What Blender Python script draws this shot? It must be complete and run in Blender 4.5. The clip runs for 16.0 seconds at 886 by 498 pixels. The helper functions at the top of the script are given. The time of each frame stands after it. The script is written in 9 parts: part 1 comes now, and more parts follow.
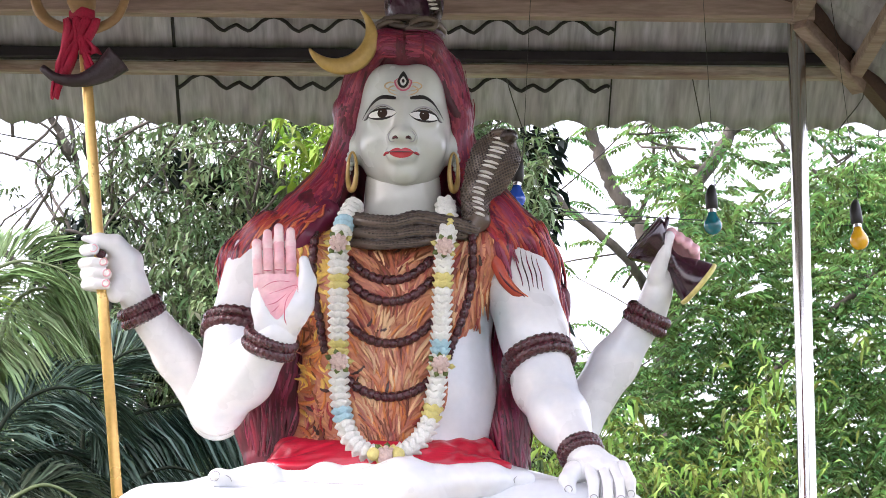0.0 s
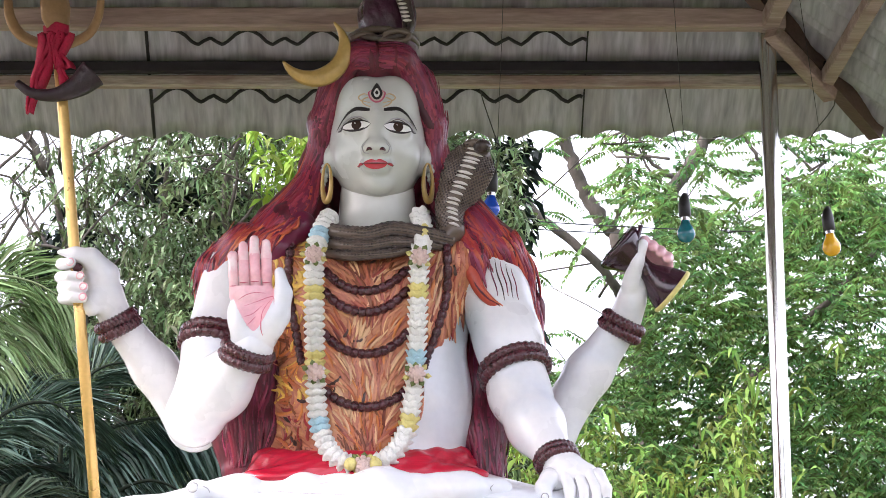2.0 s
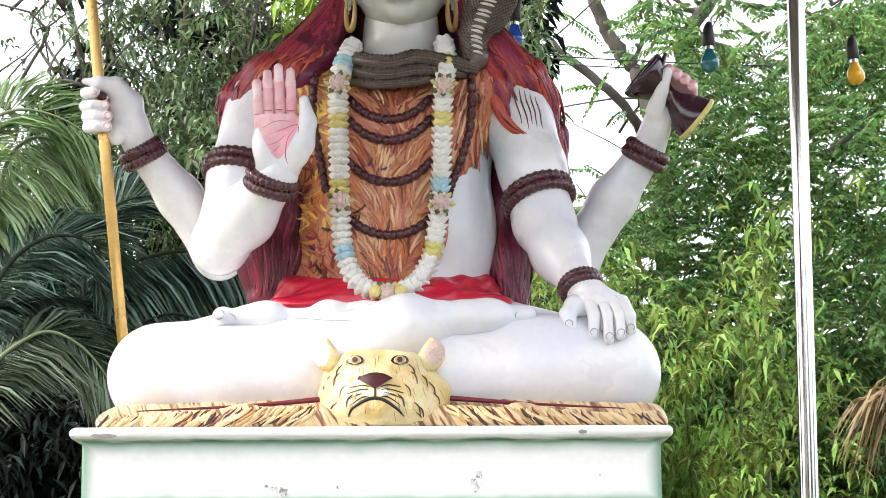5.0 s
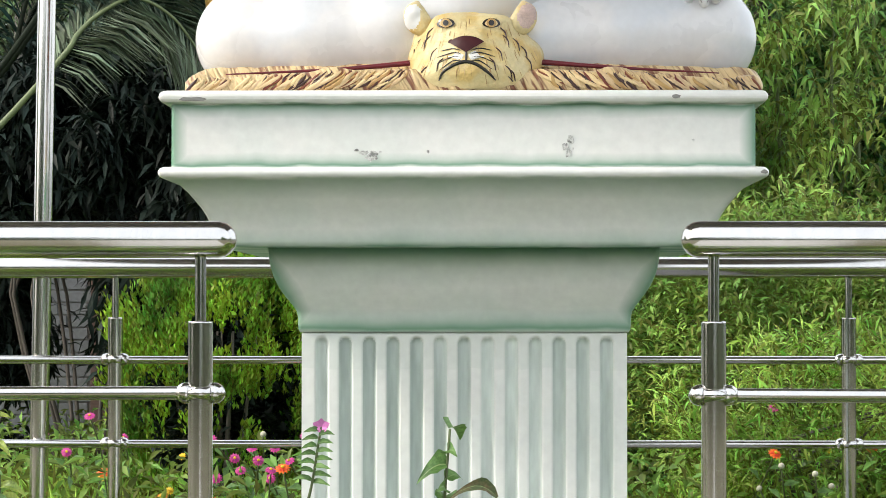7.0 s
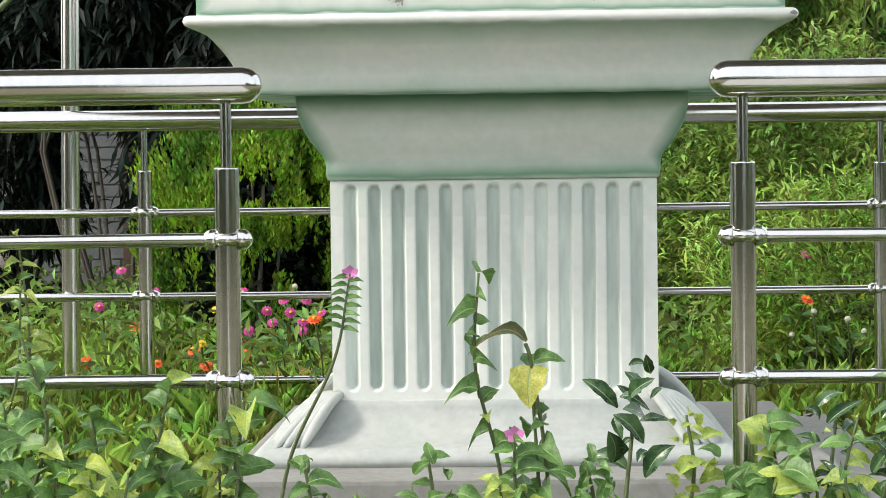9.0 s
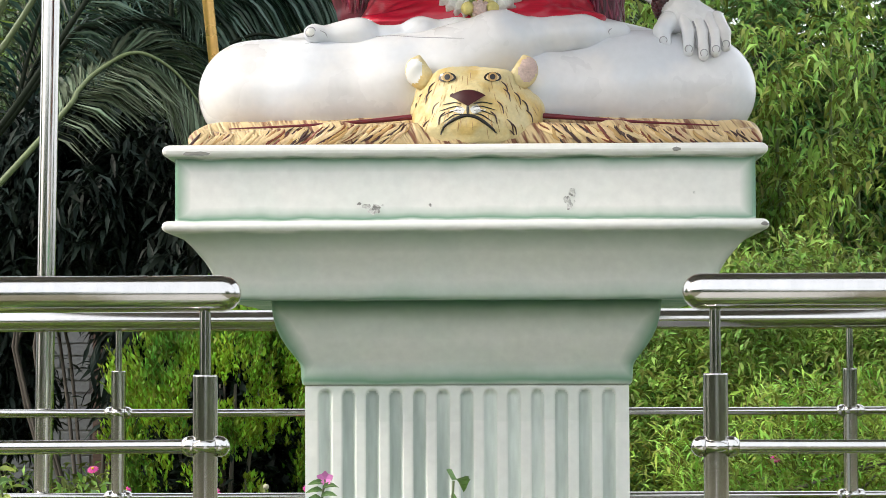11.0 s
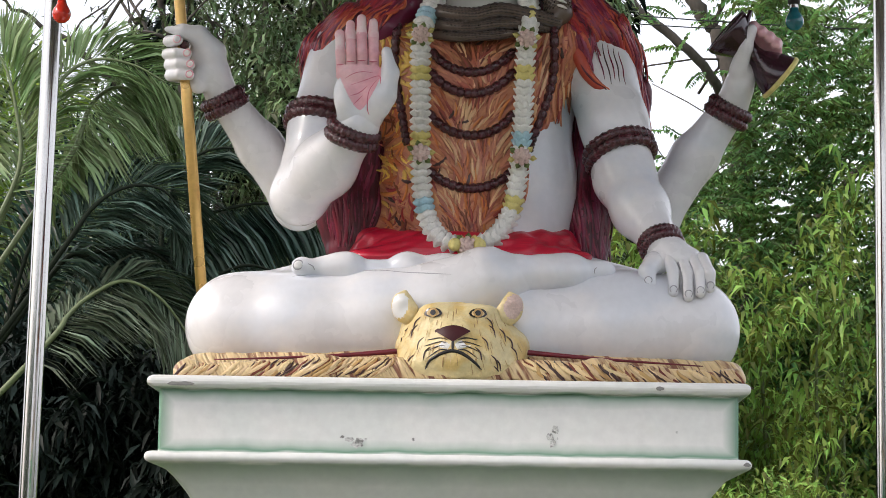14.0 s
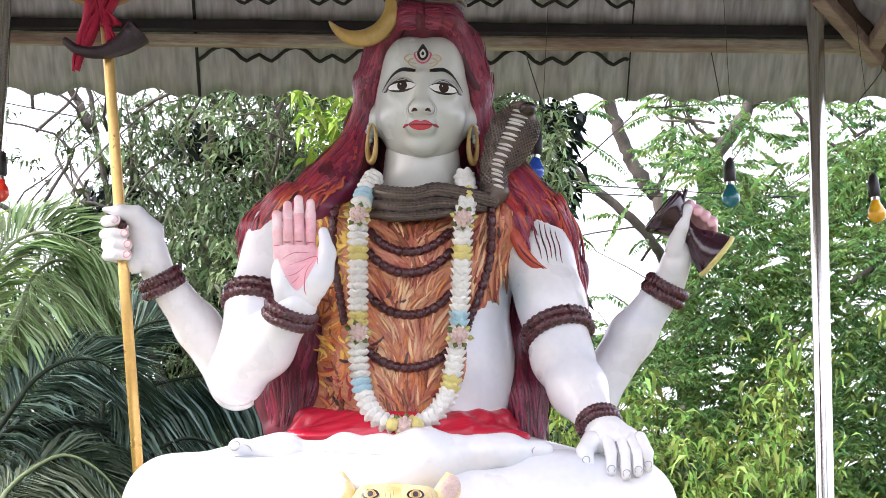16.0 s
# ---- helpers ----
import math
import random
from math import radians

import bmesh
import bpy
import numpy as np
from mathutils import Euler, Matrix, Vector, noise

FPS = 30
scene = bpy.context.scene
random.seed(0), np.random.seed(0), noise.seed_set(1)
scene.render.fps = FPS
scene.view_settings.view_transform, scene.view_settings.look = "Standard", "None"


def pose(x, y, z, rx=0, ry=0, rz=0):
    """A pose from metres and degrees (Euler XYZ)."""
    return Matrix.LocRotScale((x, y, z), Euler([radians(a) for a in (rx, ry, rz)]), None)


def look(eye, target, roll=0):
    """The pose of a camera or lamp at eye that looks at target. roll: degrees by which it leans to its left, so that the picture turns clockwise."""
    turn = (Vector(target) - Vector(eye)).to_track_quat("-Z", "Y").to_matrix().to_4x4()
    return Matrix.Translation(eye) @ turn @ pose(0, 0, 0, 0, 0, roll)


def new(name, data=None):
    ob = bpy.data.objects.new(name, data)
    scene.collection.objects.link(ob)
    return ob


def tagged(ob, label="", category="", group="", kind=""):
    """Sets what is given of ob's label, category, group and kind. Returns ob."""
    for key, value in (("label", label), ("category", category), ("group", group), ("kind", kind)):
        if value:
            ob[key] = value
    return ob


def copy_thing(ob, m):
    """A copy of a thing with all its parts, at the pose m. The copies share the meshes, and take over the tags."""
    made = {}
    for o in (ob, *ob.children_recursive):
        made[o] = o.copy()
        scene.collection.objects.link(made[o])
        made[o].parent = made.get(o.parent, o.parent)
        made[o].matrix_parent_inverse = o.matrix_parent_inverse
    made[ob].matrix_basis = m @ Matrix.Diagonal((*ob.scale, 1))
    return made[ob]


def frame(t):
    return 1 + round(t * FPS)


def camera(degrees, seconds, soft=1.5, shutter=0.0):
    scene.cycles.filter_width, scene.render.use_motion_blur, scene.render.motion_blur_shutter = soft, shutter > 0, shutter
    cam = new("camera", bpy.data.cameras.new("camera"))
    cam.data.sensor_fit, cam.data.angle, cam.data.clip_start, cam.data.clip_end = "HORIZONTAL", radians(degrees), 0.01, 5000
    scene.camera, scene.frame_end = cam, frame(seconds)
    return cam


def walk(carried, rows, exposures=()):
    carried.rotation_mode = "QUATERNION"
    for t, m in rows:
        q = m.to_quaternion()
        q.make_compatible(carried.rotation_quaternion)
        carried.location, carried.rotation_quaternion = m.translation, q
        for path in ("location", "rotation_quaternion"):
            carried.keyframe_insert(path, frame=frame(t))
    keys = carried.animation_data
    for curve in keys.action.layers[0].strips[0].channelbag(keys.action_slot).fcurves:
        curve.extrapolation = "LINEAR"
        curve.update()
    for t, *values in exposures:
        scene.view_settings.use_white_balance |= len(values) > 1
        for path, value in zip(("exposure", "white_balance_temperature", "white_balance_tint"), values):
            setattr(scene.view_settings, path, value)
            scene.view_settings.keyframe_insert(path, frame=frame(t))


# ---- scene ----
# ---------------------------------------------------------------- camera
PATH = [
    (0, (0.1053, -5.8338, 0.6935), (0.1266, -3.8789, 1.1151), 0.347),
    (0.5, (0.1126, -5.8573, 0.7058), (0.1368, -3.9058, 1.1429), 0.080),
    (1, (0.1184, -5.8563, 0.6980), (0.1510, -3.9079, 1.1481), -0.171),
    (1.5, (0.1087, -5.8561, 0.6916), (0.1449, -3.9057, 1.1328), -0.302),
    (2, (0.1076, -5.8673, 0.6821), (0.1478, -3.9147, 1.1128), -0.326),
    (2.5, (0.0980, -5.8710, 0.6772), (0.1403, -3.9168, 1.1009), -0.346),
    (3, (0.0902, -5.8627, 0.6611), (0.1330, -3.9070, 1.0774), -0.311),
    (3.2, (0.0872, -5.8561, 0.6521), (0.1297, -3.8965, 1.0501), -0.350),
    (5.3, (0.0953, -5.8721, 0.6539), (0.1158, -3.8902, 0.9217), -0.237),
    (5.5, (0.1008, -5.8691, 0.6547), (0.1181, -3.8831, 0.8900), -0.165),
    (6, (0.0887, -5.8682, 0.6596), (0.0974, -3.8764, 0.8409), -0.117),
    (6.5, (0.0864, -5.8441, 0.6656), (0.0574, -3.8469, 0.7671), 0.061),
    (7, (0.0752, -5.8078, 0.6387), (0.0339, -3.8088, 0.6885), 0.024),
    (7.5, (0.0994, -5.7998, 0.6298), (0.0360, -3.8008, 0.6406), -0.340),
    (8, (0.1022, -5.7804, 0.6137), (0.0313, -3.7819, 0.5777), -0.512),
    (8.2, (0.0901, -5.7715, 0.6050), (0.0240, -3.7731, 0.5582), -0.588),
    (8.6, (0.0892, -5.7744, 0.6072), (0.0217, -3.7765, 0.5468), -0.659),
    (9, (0.0870, -5.7816, 0.6126), (0.0184, -3.7837, 0.5504), -0.690),
    (9.4, (0.0843, -5.7903, 0.6193), (0.0163, -3.7922, 0.5670), -0.670),
    (9.8, (0.0819, -5.7981, 0.6252), (0.0180, -3.7994, 0.5942), -0.584),
    (10.3, (0.0806, -5.8026, 0.6285), (0.0291, -3.8032, 0.6398), -0.364),
    (10.5, (0.0538, -5.8014, 0.6177), (0.0139, -3.8023, 0.6628), -0.171),
    (11, (0.0715, -5.8379, 0.6413), (0.0299, -3.8404, 0.7315), -0.212),
    (11.5, (0.0534, -5.8346, 0.6361), (0.0212, -3.8388, 0.7617), -0.153),
    (12, (0.0553, -5.8417, 0.6414), (0.0289, -3.8471, 0.7860), 0.022),
    (12.5, (0.0663, -5.8646, 0.6493), (0.0406, -3.8718, 0.8170), 0.224),
    (13, (0.0424, -5.8643, 0.6635), (0.0206, -3.8783, 0.8981), 0.696),
    (13.5, (0.0764, -5.8531, 0.6330), (0.0443, -3.8712, 0.8996), 1.032),
    (14, (0.0794, -5.8560, 0.6410), (0.0465, -3.8752, 0.9152), 0.966),
    (14.5, (0.0859, -5.8681, 0.6632), (0.0516, -3.8973, 1.0021), 0.762),
    (15, (0.1032, -5.8583, 0.6837), (0.0805, -3.8960, 1.0697), 0.717),
    (15.5, (0.1072, -5.8643, 0.6900), (0.0990, -3.9058, 1.0951), 0.544),
    (16, (0.1031, -5.8644, 0.6835), (0.1102, -3.9049, 1.0843), 0.564),
]
cam = camera(19.818, 16.0, 0.45)
EXPO = [(0.0, 1.12, 6200, 22), (3.2, 1.12, 6200, 22), (5.3, 0.85, 6400, 14), (6.0, 0.66, 6500, 11), (6.5, 0.46, 6500, 10), (7.0, 0.38, 6450, 9), (8.2, 0.30, 6450, 8), (10.3, 0.32, 6500, 9), (12.5, 0.18, 6450, 13), (13.5, -0.02, 6400, 15), (14.2, -0.02, 6400, 16),
        (14.6, 0.38, 6350, 19), (15.2, 1.08, 6250, 21), (16.0, 1.1, 6200, 22)]
walk(cam, [(t, look(eye, target, roll)) for t, eye, target, roll in PATH], EXPO)

# ---------------------------------------------------------------- world and sun
SUN_EL, SUN_AZ = 38.0, 252.0      # degrees; azimuth clockwise from +y
world = bpy.data.worlds.new("world")
scene.world = world
world.use_nodes = True
wn, wl = world.node_tree.nodes, world.node_tree.links
sky = wn.new("ShaderNodeTexSky")
sky.sky_type = "NISHITA"
sky.sun_disc = False
sky.sun_elevation, sky.sun_rotation = radians(SUN_EL), radians(SUN_AZ)
sky.air_density, sky.dust_density, sky.ozone_density = 1.0, 6.0, 1.0
haze = wn.new("ShaderNodeMix")
haze.data_type = "RGBA"
haze.inputs[0].default_value = 0.60
haze.inputs[7].default_value = (12.0, 12.3, 12.8, 1)   # thin bright cloud over the sky
wl.new(sky.outputs[0], haze.inputs[6])
wl.new(haze.outputs[2], wn["Background"].inputs[0])
wn["Background"].inputs[1].default_value = 0.15

sun = new("sun", bpy.data.lights.new("sun", "SUN"))
sun.data.energy, sun.data.angle, sun.data.color = 2.0, radians(8), (1.0, 0.95, 0.87)
_a, _e = radians(SUN_AZ), radians(SUN_EL)
sun.matrix_world = look((math.sin(_a) * math.cos(_e) * 30, math.cos(_a) * math.cos(_e) * 30, math.sin(_e) * 30), (0, 0, 0))


# ---------------------------------------------------------------- materials
def mat(name, color, rough=0.5, metal=0.0, coat=0.0, var=0.12, scale=8.0, bump=0.0, bscale=60.0, spec=0.5,
        second=None, mix=(0.45, 0.6), stretch=(1, 1, 1), rnd=0.0, trans=0.0):
    """Painted or natural surface: two scales of noise in colour, gloss and relief."""
    m = bpy.data.materials.new(name)
    m.use_nodes = True
    n, l = m.node_tree.nodes, m.node_tree.links
    b = n["Principled BSDF"]
    tc = n.new("ShaderNodeTexCoord")
    mp = n.new("ShaderNodeMapping")
    mp.inputs["Scale"].default_value = stretch
    l.new(tc.outputs["Object"], mp.inputs[0])
    n1, n2 = n.new("ShaderNodeTexNoise"), n.new("ShaderNodeTexNoise")
    n1.inputs["Scale"].default_value, n1.inputs["Detail"].default_value = scale, 4
    n2.inputs["Scale"].default_value, n2.inputs["Detail"].default_value = scale * 9, 3
    l.new(mp.outputs[0], n1.inputs["Vector"])
    l.new(mp.outputs[0], n2.inputs["Vector"])
    add = n.new("ShaderNodeMath")
    add.operation = "ADD"
    l.new(n1.outputs[0], add.inputs[0])
    l.new(n2.outputs[0], add.inputs[1])
    val = n.new("ShaderNodeMapRange")
    val.inputs[1].default_value, val.inputs[2].default_value = 0.6, 1.4
    val.inputs[3].default_value, val.inputs[4].default_value = 1 - var, 1 + var
    l.new(add.outputs[0], val.inputs[0])
    base = n.new("ShaderNodeMix")
    base.data_type = "RGBA"
    base.inputs[6].default_value = (*color, 1)
    base.inputs[7].default_value = (*(second or color), 1)
    ramp = n.new("ShaderNodeMapRange")
    ramp.inputs[1].default_value, ramp.inputs[2].default_value = mix
    l.new(n1.outputs[0], ramp.inputs[0])
    l.new(ramp.outputs[0], base.inputs[0])
    hsv = n.new("ShaderNodeHueSaturation")
    l.new(base.outputs[2], hsv.inputs["Color"])
    last = val.outputs[0]
    if rnd:
        info = n.new("ShaderNodeNewGeometry")
        rr = n.new("ShaderNodeMapRange")
        rr.inputs[3].default_value, rr.inputs[4].default_value = 1 - rnd, 1 + rnd
        l.new(info.outputs["Random Per Island"], rr.inputs[0])
        mul = n.new("ShaderNodeMath")
        mul.operation = "MULTIPLY"
        l.new(last, mul.inputs[0])
        l.new(rr.outputs[0], mul.inputs[1])
        last = mul.outputs[0]
        hr = n.new("ShaderNodeMapRange")
        hr.inputs[3].default_value, hr.inputs[4].default_value = 0.5 - rnd * 0.06, 0.5 + rnd * 0.06
        l.new(info.outputs["Random Per Island"], hr.inputs[0])
        l.new(hr.outputs[0], hsv.inputs["Hue"])
    l.new(last, hsv.inputs["Value"])
    l.new(hsv.outputs[0], b.inputs["Base Color"])
    rg = n.new("ShaderNodeMapRange")
    rg.inputs[1].default_value, rg.inputs[2].default_value = 0.3, 0.7
    rg.inputs[3].default_value, rg.inputs[4].default_value = rough * 0.8, min(1, rough * 1.25)
    l.new(n1.outputs[0], rg.inputs[0])
    l.new(rg.outputs[0], b.inputs["Roughness"])
    b.inputs["Metallic"].default_value = metal
    b.inputs["Coat Weight"].default_value = coat
    b.inputs["Coat Roughness"].default_value = 0.12
    b.inputs["Specular IOR Level"].default_value = spec
    if bump:
        nb, bp = n.new("ShaderNodeTexNoise"), n.new("ShaderNodeBump")
        nb.inputs["Scale"].default_value, nb.inputs["Detail"].default_value = bscale, 4
        l.new(mp.outputs[0], nb.inputs["Vector"])
        bp.inputs["Strength"].default_value, bp.inputs["Distance"].default_value = 1.0, bump
        l.new(nb.outputs[0], bp.inputs["Height"])
        l.new(bp.outputs[0], b.inputs["Normal"])
    if trans:
        tr, mx = n.new("ShaderNodeBsdfTranslucent"), n.new("ShaderNodeMixShader")
        mx.inputs[0].default_value = trans
        l.new(hsv.outputs[0], tr.inputs["Color"])
        l.new(b.outputs[0], mx.inputs[1])
        l.new(tr.outputs[0], mx.inputs[2])
        l.new(mx.outputs[0], n["Material Output"].inputs["Surface"])
    return m


M = {}
M["steel"] = mat("polished_steel", (0.62, 0.61, 0.59), 0.14, 1.0, var=0.08, scale=5, bump=0.0002, bscale=30, stretch=(1, 1, 0.2))
M["steel_dull"] = mat("brushed_steel", (0.55, 0.54, 0.52), 0.13, 1.0, var=0.12, scale=6)
M["ped"] = mat("pedestal_paint", (0.83, 0.83, 0.80), 0.42, var=0.07, scale=5, bump=0.0006, bscale=40, second=(0.77, 0.79, 0.76))
M["skin"] = mat("white_enamel", (0.785, 0.78, 0.79), 0.3, coat=0.5, var=0.05, scale=6, second=(0.70, 0.725, 0.77), bump=0.0009, bscale=18)
M["face"] = mat("pale_enamel", (0.60, 0.615, 0.565), 0.25, coat=0.35, var=0.04, scale=5, second=(0.56, 0.60, 0.57))
M["pink"] = mat("pink_paint", (0.79, 0.39, 0.45), 0.35, coat=0.2, var=0.1, scale=14, second=(0.83, 0.55, 0.57), mix=(0.4, 0.65))
M["palmline"] = mat("crease_red_paint", (0.56, 0.11, 0.18), 0.4, var=0.15)
# dark base paints the shade in hair grooves, light strands the ridge highlights
M["hair"] = mat("groove_wine_hair_paint", (0.070, 0.005, 0.014), 0.4, coat=0.1, var=0.3, scale=12, second=(0.13, 0.010, 0.024), stretch=(3, 3, 0.35))
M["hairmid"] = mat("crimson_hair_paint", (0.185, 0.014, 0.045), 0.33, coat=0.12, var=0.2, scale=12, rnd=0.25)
M["hairlite"] = mat("highlight_crimson_hair_paint", (0.29, 0.034, 0.075), 0.33, coat=0.12, var=0.2, scale=12, rnd=0.25)
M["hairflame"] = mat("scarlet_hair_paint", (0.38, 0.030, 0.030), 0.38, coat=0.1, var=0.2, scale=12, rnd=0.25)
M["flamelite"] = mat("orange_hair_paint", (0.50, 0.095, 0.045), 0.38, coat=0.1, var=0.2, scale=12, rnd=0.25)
M["pcream"] = mat("hide_cream_paint", (0.76, 0.47, 0.26), 0.42, coat=0.1, var=0.15, scale=20, rnd=0.15)
M["ptan"] = mat("hide_tan_paint", (0.56, 0.215, 0.125), 0.42, coat=0.1, var=0.15, scale=20, rnd=0.2)
M["pred"] = mat("hide_red_paint", (0.40, 0.095, 0.055), 0.42, coat=0.1, var=0.15, scale=20, rnd=0.25)
M["porange"] = mat("hide_orange_paint", (0.60, 0.19, 0.05), 0.42, coat=0.1, var=0.15, scale=20, rnd=0.2)
M["pyellow"] = mat("hide_yellow_paint", (0.84, 0.55, 0.11), 0.42, coat=0.1, var=0.15, scale=20, rnd=0.15)
M["pbrown"] = mat("hide_brown_paint", (0.19, 0.045, 0.020), 0.42, coat=0.1, var=0.2, scale=20, rnd=0.3)
M["rugcream"] = mat("rug_cream_paint", (0.68, 0.51, 0.28), 0.45, var=0.15, scale=20, rnd=0.15)
M["rugtan"] = mat("rug_ochre_paint", (0.46, 0.28, 0.11), 0.45, var=0.15, scale=20, rnd=0.15)
M["scale"] = mat("snake_scale_paint", (0.120, 0.088, 0.066), 0.35, coat=0.2, var=0.2, scale=40)
# grey for drawn outlines and for shade lines in creases
M["crease"] = mat("grey_outline_and_shade_paint", (0.34, 0.34, 0.36), 0.4, var=0.2)
M["rugline"] = mat("rug_edge_red_paint", (0.15, 0.015, 0.025), 0.4, var=0.25)
M["bun"] = mat("dark_maroon_paint", (0.060, 0.014, 0.036), 0.3, coat=0.3, var=0.3, bump=0.005, bscale=40)
M["palepink"] = mat("pale_pink_paint", (0.82, 0.49, 0.53), 0.35, coat=0.2, var=0.06, scale=30, second=(0.84, 0.68, 0.68), mix=(0.4, 0.65))
M["tnose"] = mat("tiger_nose_paint", (0.050, 0.009, 0.012), 0.5, var=0.25, spec=0.25)
M["pelt"] = mat("pelt_orange_paint", (0.52, 0.20, 0.10), 0.4, coat=0.15, var=0.3, scale=9, second=(0.72, 0.42, 0.14), mix=(0.4, 0.62), bump=0.008, bscale=26, stretch=(2.2, 1.2, 0.7))
M["dark"] = mat("dark_brown_paint", (0.05, 0.018, 0.015), 0.35, coat=0.2, var=0.3)
M["snake"] = mat("snake_brown_paint", (0.030, 0.018, 0.016), 0.3, coat=0.3, var=0.3, scale=40, second=(0.06, 0.04, 0.03), bump=0.003, bscale=120)
M["belly"] = mat("snake_belly_paint", (0.72, 0.70, 0.66), 0.35, var=0.1)
M["bead"] = mat("maroon_bead_paint", (0.066, 0.010, 0.016), 0.26, coat=0.45, var=0.4, scale=50, bump=0.006, bscale=110)
M["gold"] = mat("gold_paint", (0.47, 0.31, 0.09), 0.35, 0.2, coat=0.3, var=0.15, scale=10)
M["staffgold"] = mat("brass_tube", (0.72, 0.47, 0.16), 0.3, 0.55, var=0.12, scale=12)
M["redcloth"] = mat("red_sash_paint", (0.55, 0.008, 0.035), 0.35, coat=0.3, var=0.2, scale=9, bump=0.004, bscale=14, stretch=(0.4, 1, 3))
M["lip"] = mat("lip_red_paint", (0.48, 0.03, 0.045), 0.25, coat=0.4, var=0.05)
M["black"] = mat("black_paint", (0.012, 0.010, 0.010), 0.3, coat=0.2, var=0.1)
M["white"] = mat("white_paint", (0.82, 0.82, 0.80), 0.35, var=0.05)
M["iris"] = mat("iris_brown_paint", (0.035, 0.018, 0.012), 0.45, spec=0.2, coat=0.0, var=0.1)
M["brass"] = mat("forehead_ochre_paint", (0.55, 0.40, 0.22), 0.35, var=0.1)
M["petal"] = mat("garland_white_paint", (0.82, 0.82, 0.77), 0.45, var=0.12, scale=30, bump=0.003, bscale=120)
M["petaly"] = mat("garland_yellow_paint", (0.70, 0.62, 0.22), 0.45, var=0.15, scale=30, bump=0.003, bscale=120)
M["petalb"] = mat("garland_blue_paint", (0.42, 0.64, 0.72), 0.45, var=0.15, scale=30, bump=0.003, bscale=120)
M["rose"] = mat("garland_rose_paint", (0.64, 0.48, 0.43), 0.45, var=0.2, scale=30, bump=0.003, bscale=120)
M["roseleaf"] = mat("garland_leaf_paint", (0.15, 0.20, 0.055), 0.45, var=0.4, scale=30)
M["tiger"] = mat("tiger_yellow_paint", (0.74, 0.62, 0.33), 0.42, var=0.12, scale=14, second=(0.66, 0.48, 0.18), bump=0.004, bscale=60)
# gold darkened to carry the roof's shade on the trident head
M["tridentgold"] = mat("shaded_gold_paint", (0.34, 0.205, 0.095), 0.4, 0.15, var=0.2, scale=8)
M["drum"] = mat("drum_maroon_paint", (0.032, 0.008, 0.017), 0.2, coat=0.5, var=0.3)
M["ribbon"] = mat("red_ribbon_cloth", (0.42, 0.012, 0.05), 0.75, var=0.3, scale=20, bump=0.004, bscale=50)
M["horn"] = mat("dark_horn_paint", (0.025, 0.012, 0.018), 0.4, var=0.3, bump=0.003, bscale=70)
M["tin"] = mat("weathered_tin", (0.47, 0.46, 0.51), 0.55, 0.1, var=0.5, scale=7, second=(0.33, 0.31, 0.34), bump=0.001, bscale=20, stretch=(1, 0.12, 0.12))
M["timber"] = mat("roof_timber", (0.40, 0.30, 0.26), 0.75, var=0.35, scale=6, second=(0.26, 0.18, 0.16), bump=0.002, bscale=40, stretch=(0.25, 2, 2))
M["timber_dark"] = mat("dark_roof_timber", (0.12, 0.075, 0.06), 0.75, var=0.3, scale=6, bump=0.002, bscale=40, stretch=(0.25, 2, 2))
M["purlin"] = mat("peeling_purlin_paint", (0.46, 0.40, 0.34), 0.75, var=0.4, scale=9, second=(0.27, 0.19, 0.16), bump=0.002, bscale=40, stretch=(0.3, 2, 2))
M["batten"] = mat("shadow_gap_batten", (0.022, 0.018, 0.024), 0.8, var=0.3, scale=6)
M["lapdark"] = mat("lap_gap", (0.02, 0.02, 0.02), 0.8, var=0.2)
M["socket"] = mat("black_bulb_holder", (0.015, 0.014, 0.014), 0.4, var=0.2)
M["wire"] = mat("cable_plastic", (0.03, 0.03, 0.03), 0.5, var=0.1)
for _n, _c in (("blue", (0.02, 0.10, 0.62)), ("teal", (0.01, 0.16, 0.20)), ("yellow", (0.80, 0.42, 0.01)), ("rosy", (0.85, 0.20, 0.48)), ("mint", (0.02, 0.58, 0.40)), ("red", (0.75, 0.04, 0.02))):
    M["bulb_" + _n] = mat("lacquered_bulb_" + _n, _c, 0.12, coat=0.8, var=0.03)
# base is greyer and darker than the rest of the pedestal
M["pedbase"] = mat("grey_base_paint", (0.50, 0.52, 0.50), 0.5, var=0.15, scale=5, second=(0.42, 0.45, 0.43), bump=0.001, bscale=30)
M["pedgroove"] = mat("groove_grey_green", (0.48, 0.55, 0.51), 0.45, var=0.2, scale=7, second=(0.64, 0.69, 0.65), stretch=(1, 1, 0.16))
M["chip"] = mat("flaked_plaster", (0.62, 0.62, 0.60), 0.8, var=0.5, scale=60, second=(0.22, 0.22, 0.21), mix=(0.52, 0.60), bump=0.004, bscale=120)
M["slab"] = mat("cement_slab", (0.27, 0.265, 0.25), 0.75, var=0.2, scale=5, bump=0.002, bscale=50)
M["paving"] = mat("path_cement", (0.52, 0.51, 0.48), 0.8, var=0.2, scale=3, second=(0.42, 0.41, 0.38), bump=0.002, bscale=40)
M["soil"] = mat("garden_soil", (0.15, 0.135, 0.085), 0.9, var=0.3, scale=4, second=(0.15, 0.14, 0.085), bump=0.01, bscale=30)
M["block"] = mat("grey_block", (0.17, 0.18, 0.19), 0.85, var=0.2, scale=6, bump=0.003, bscale=50)
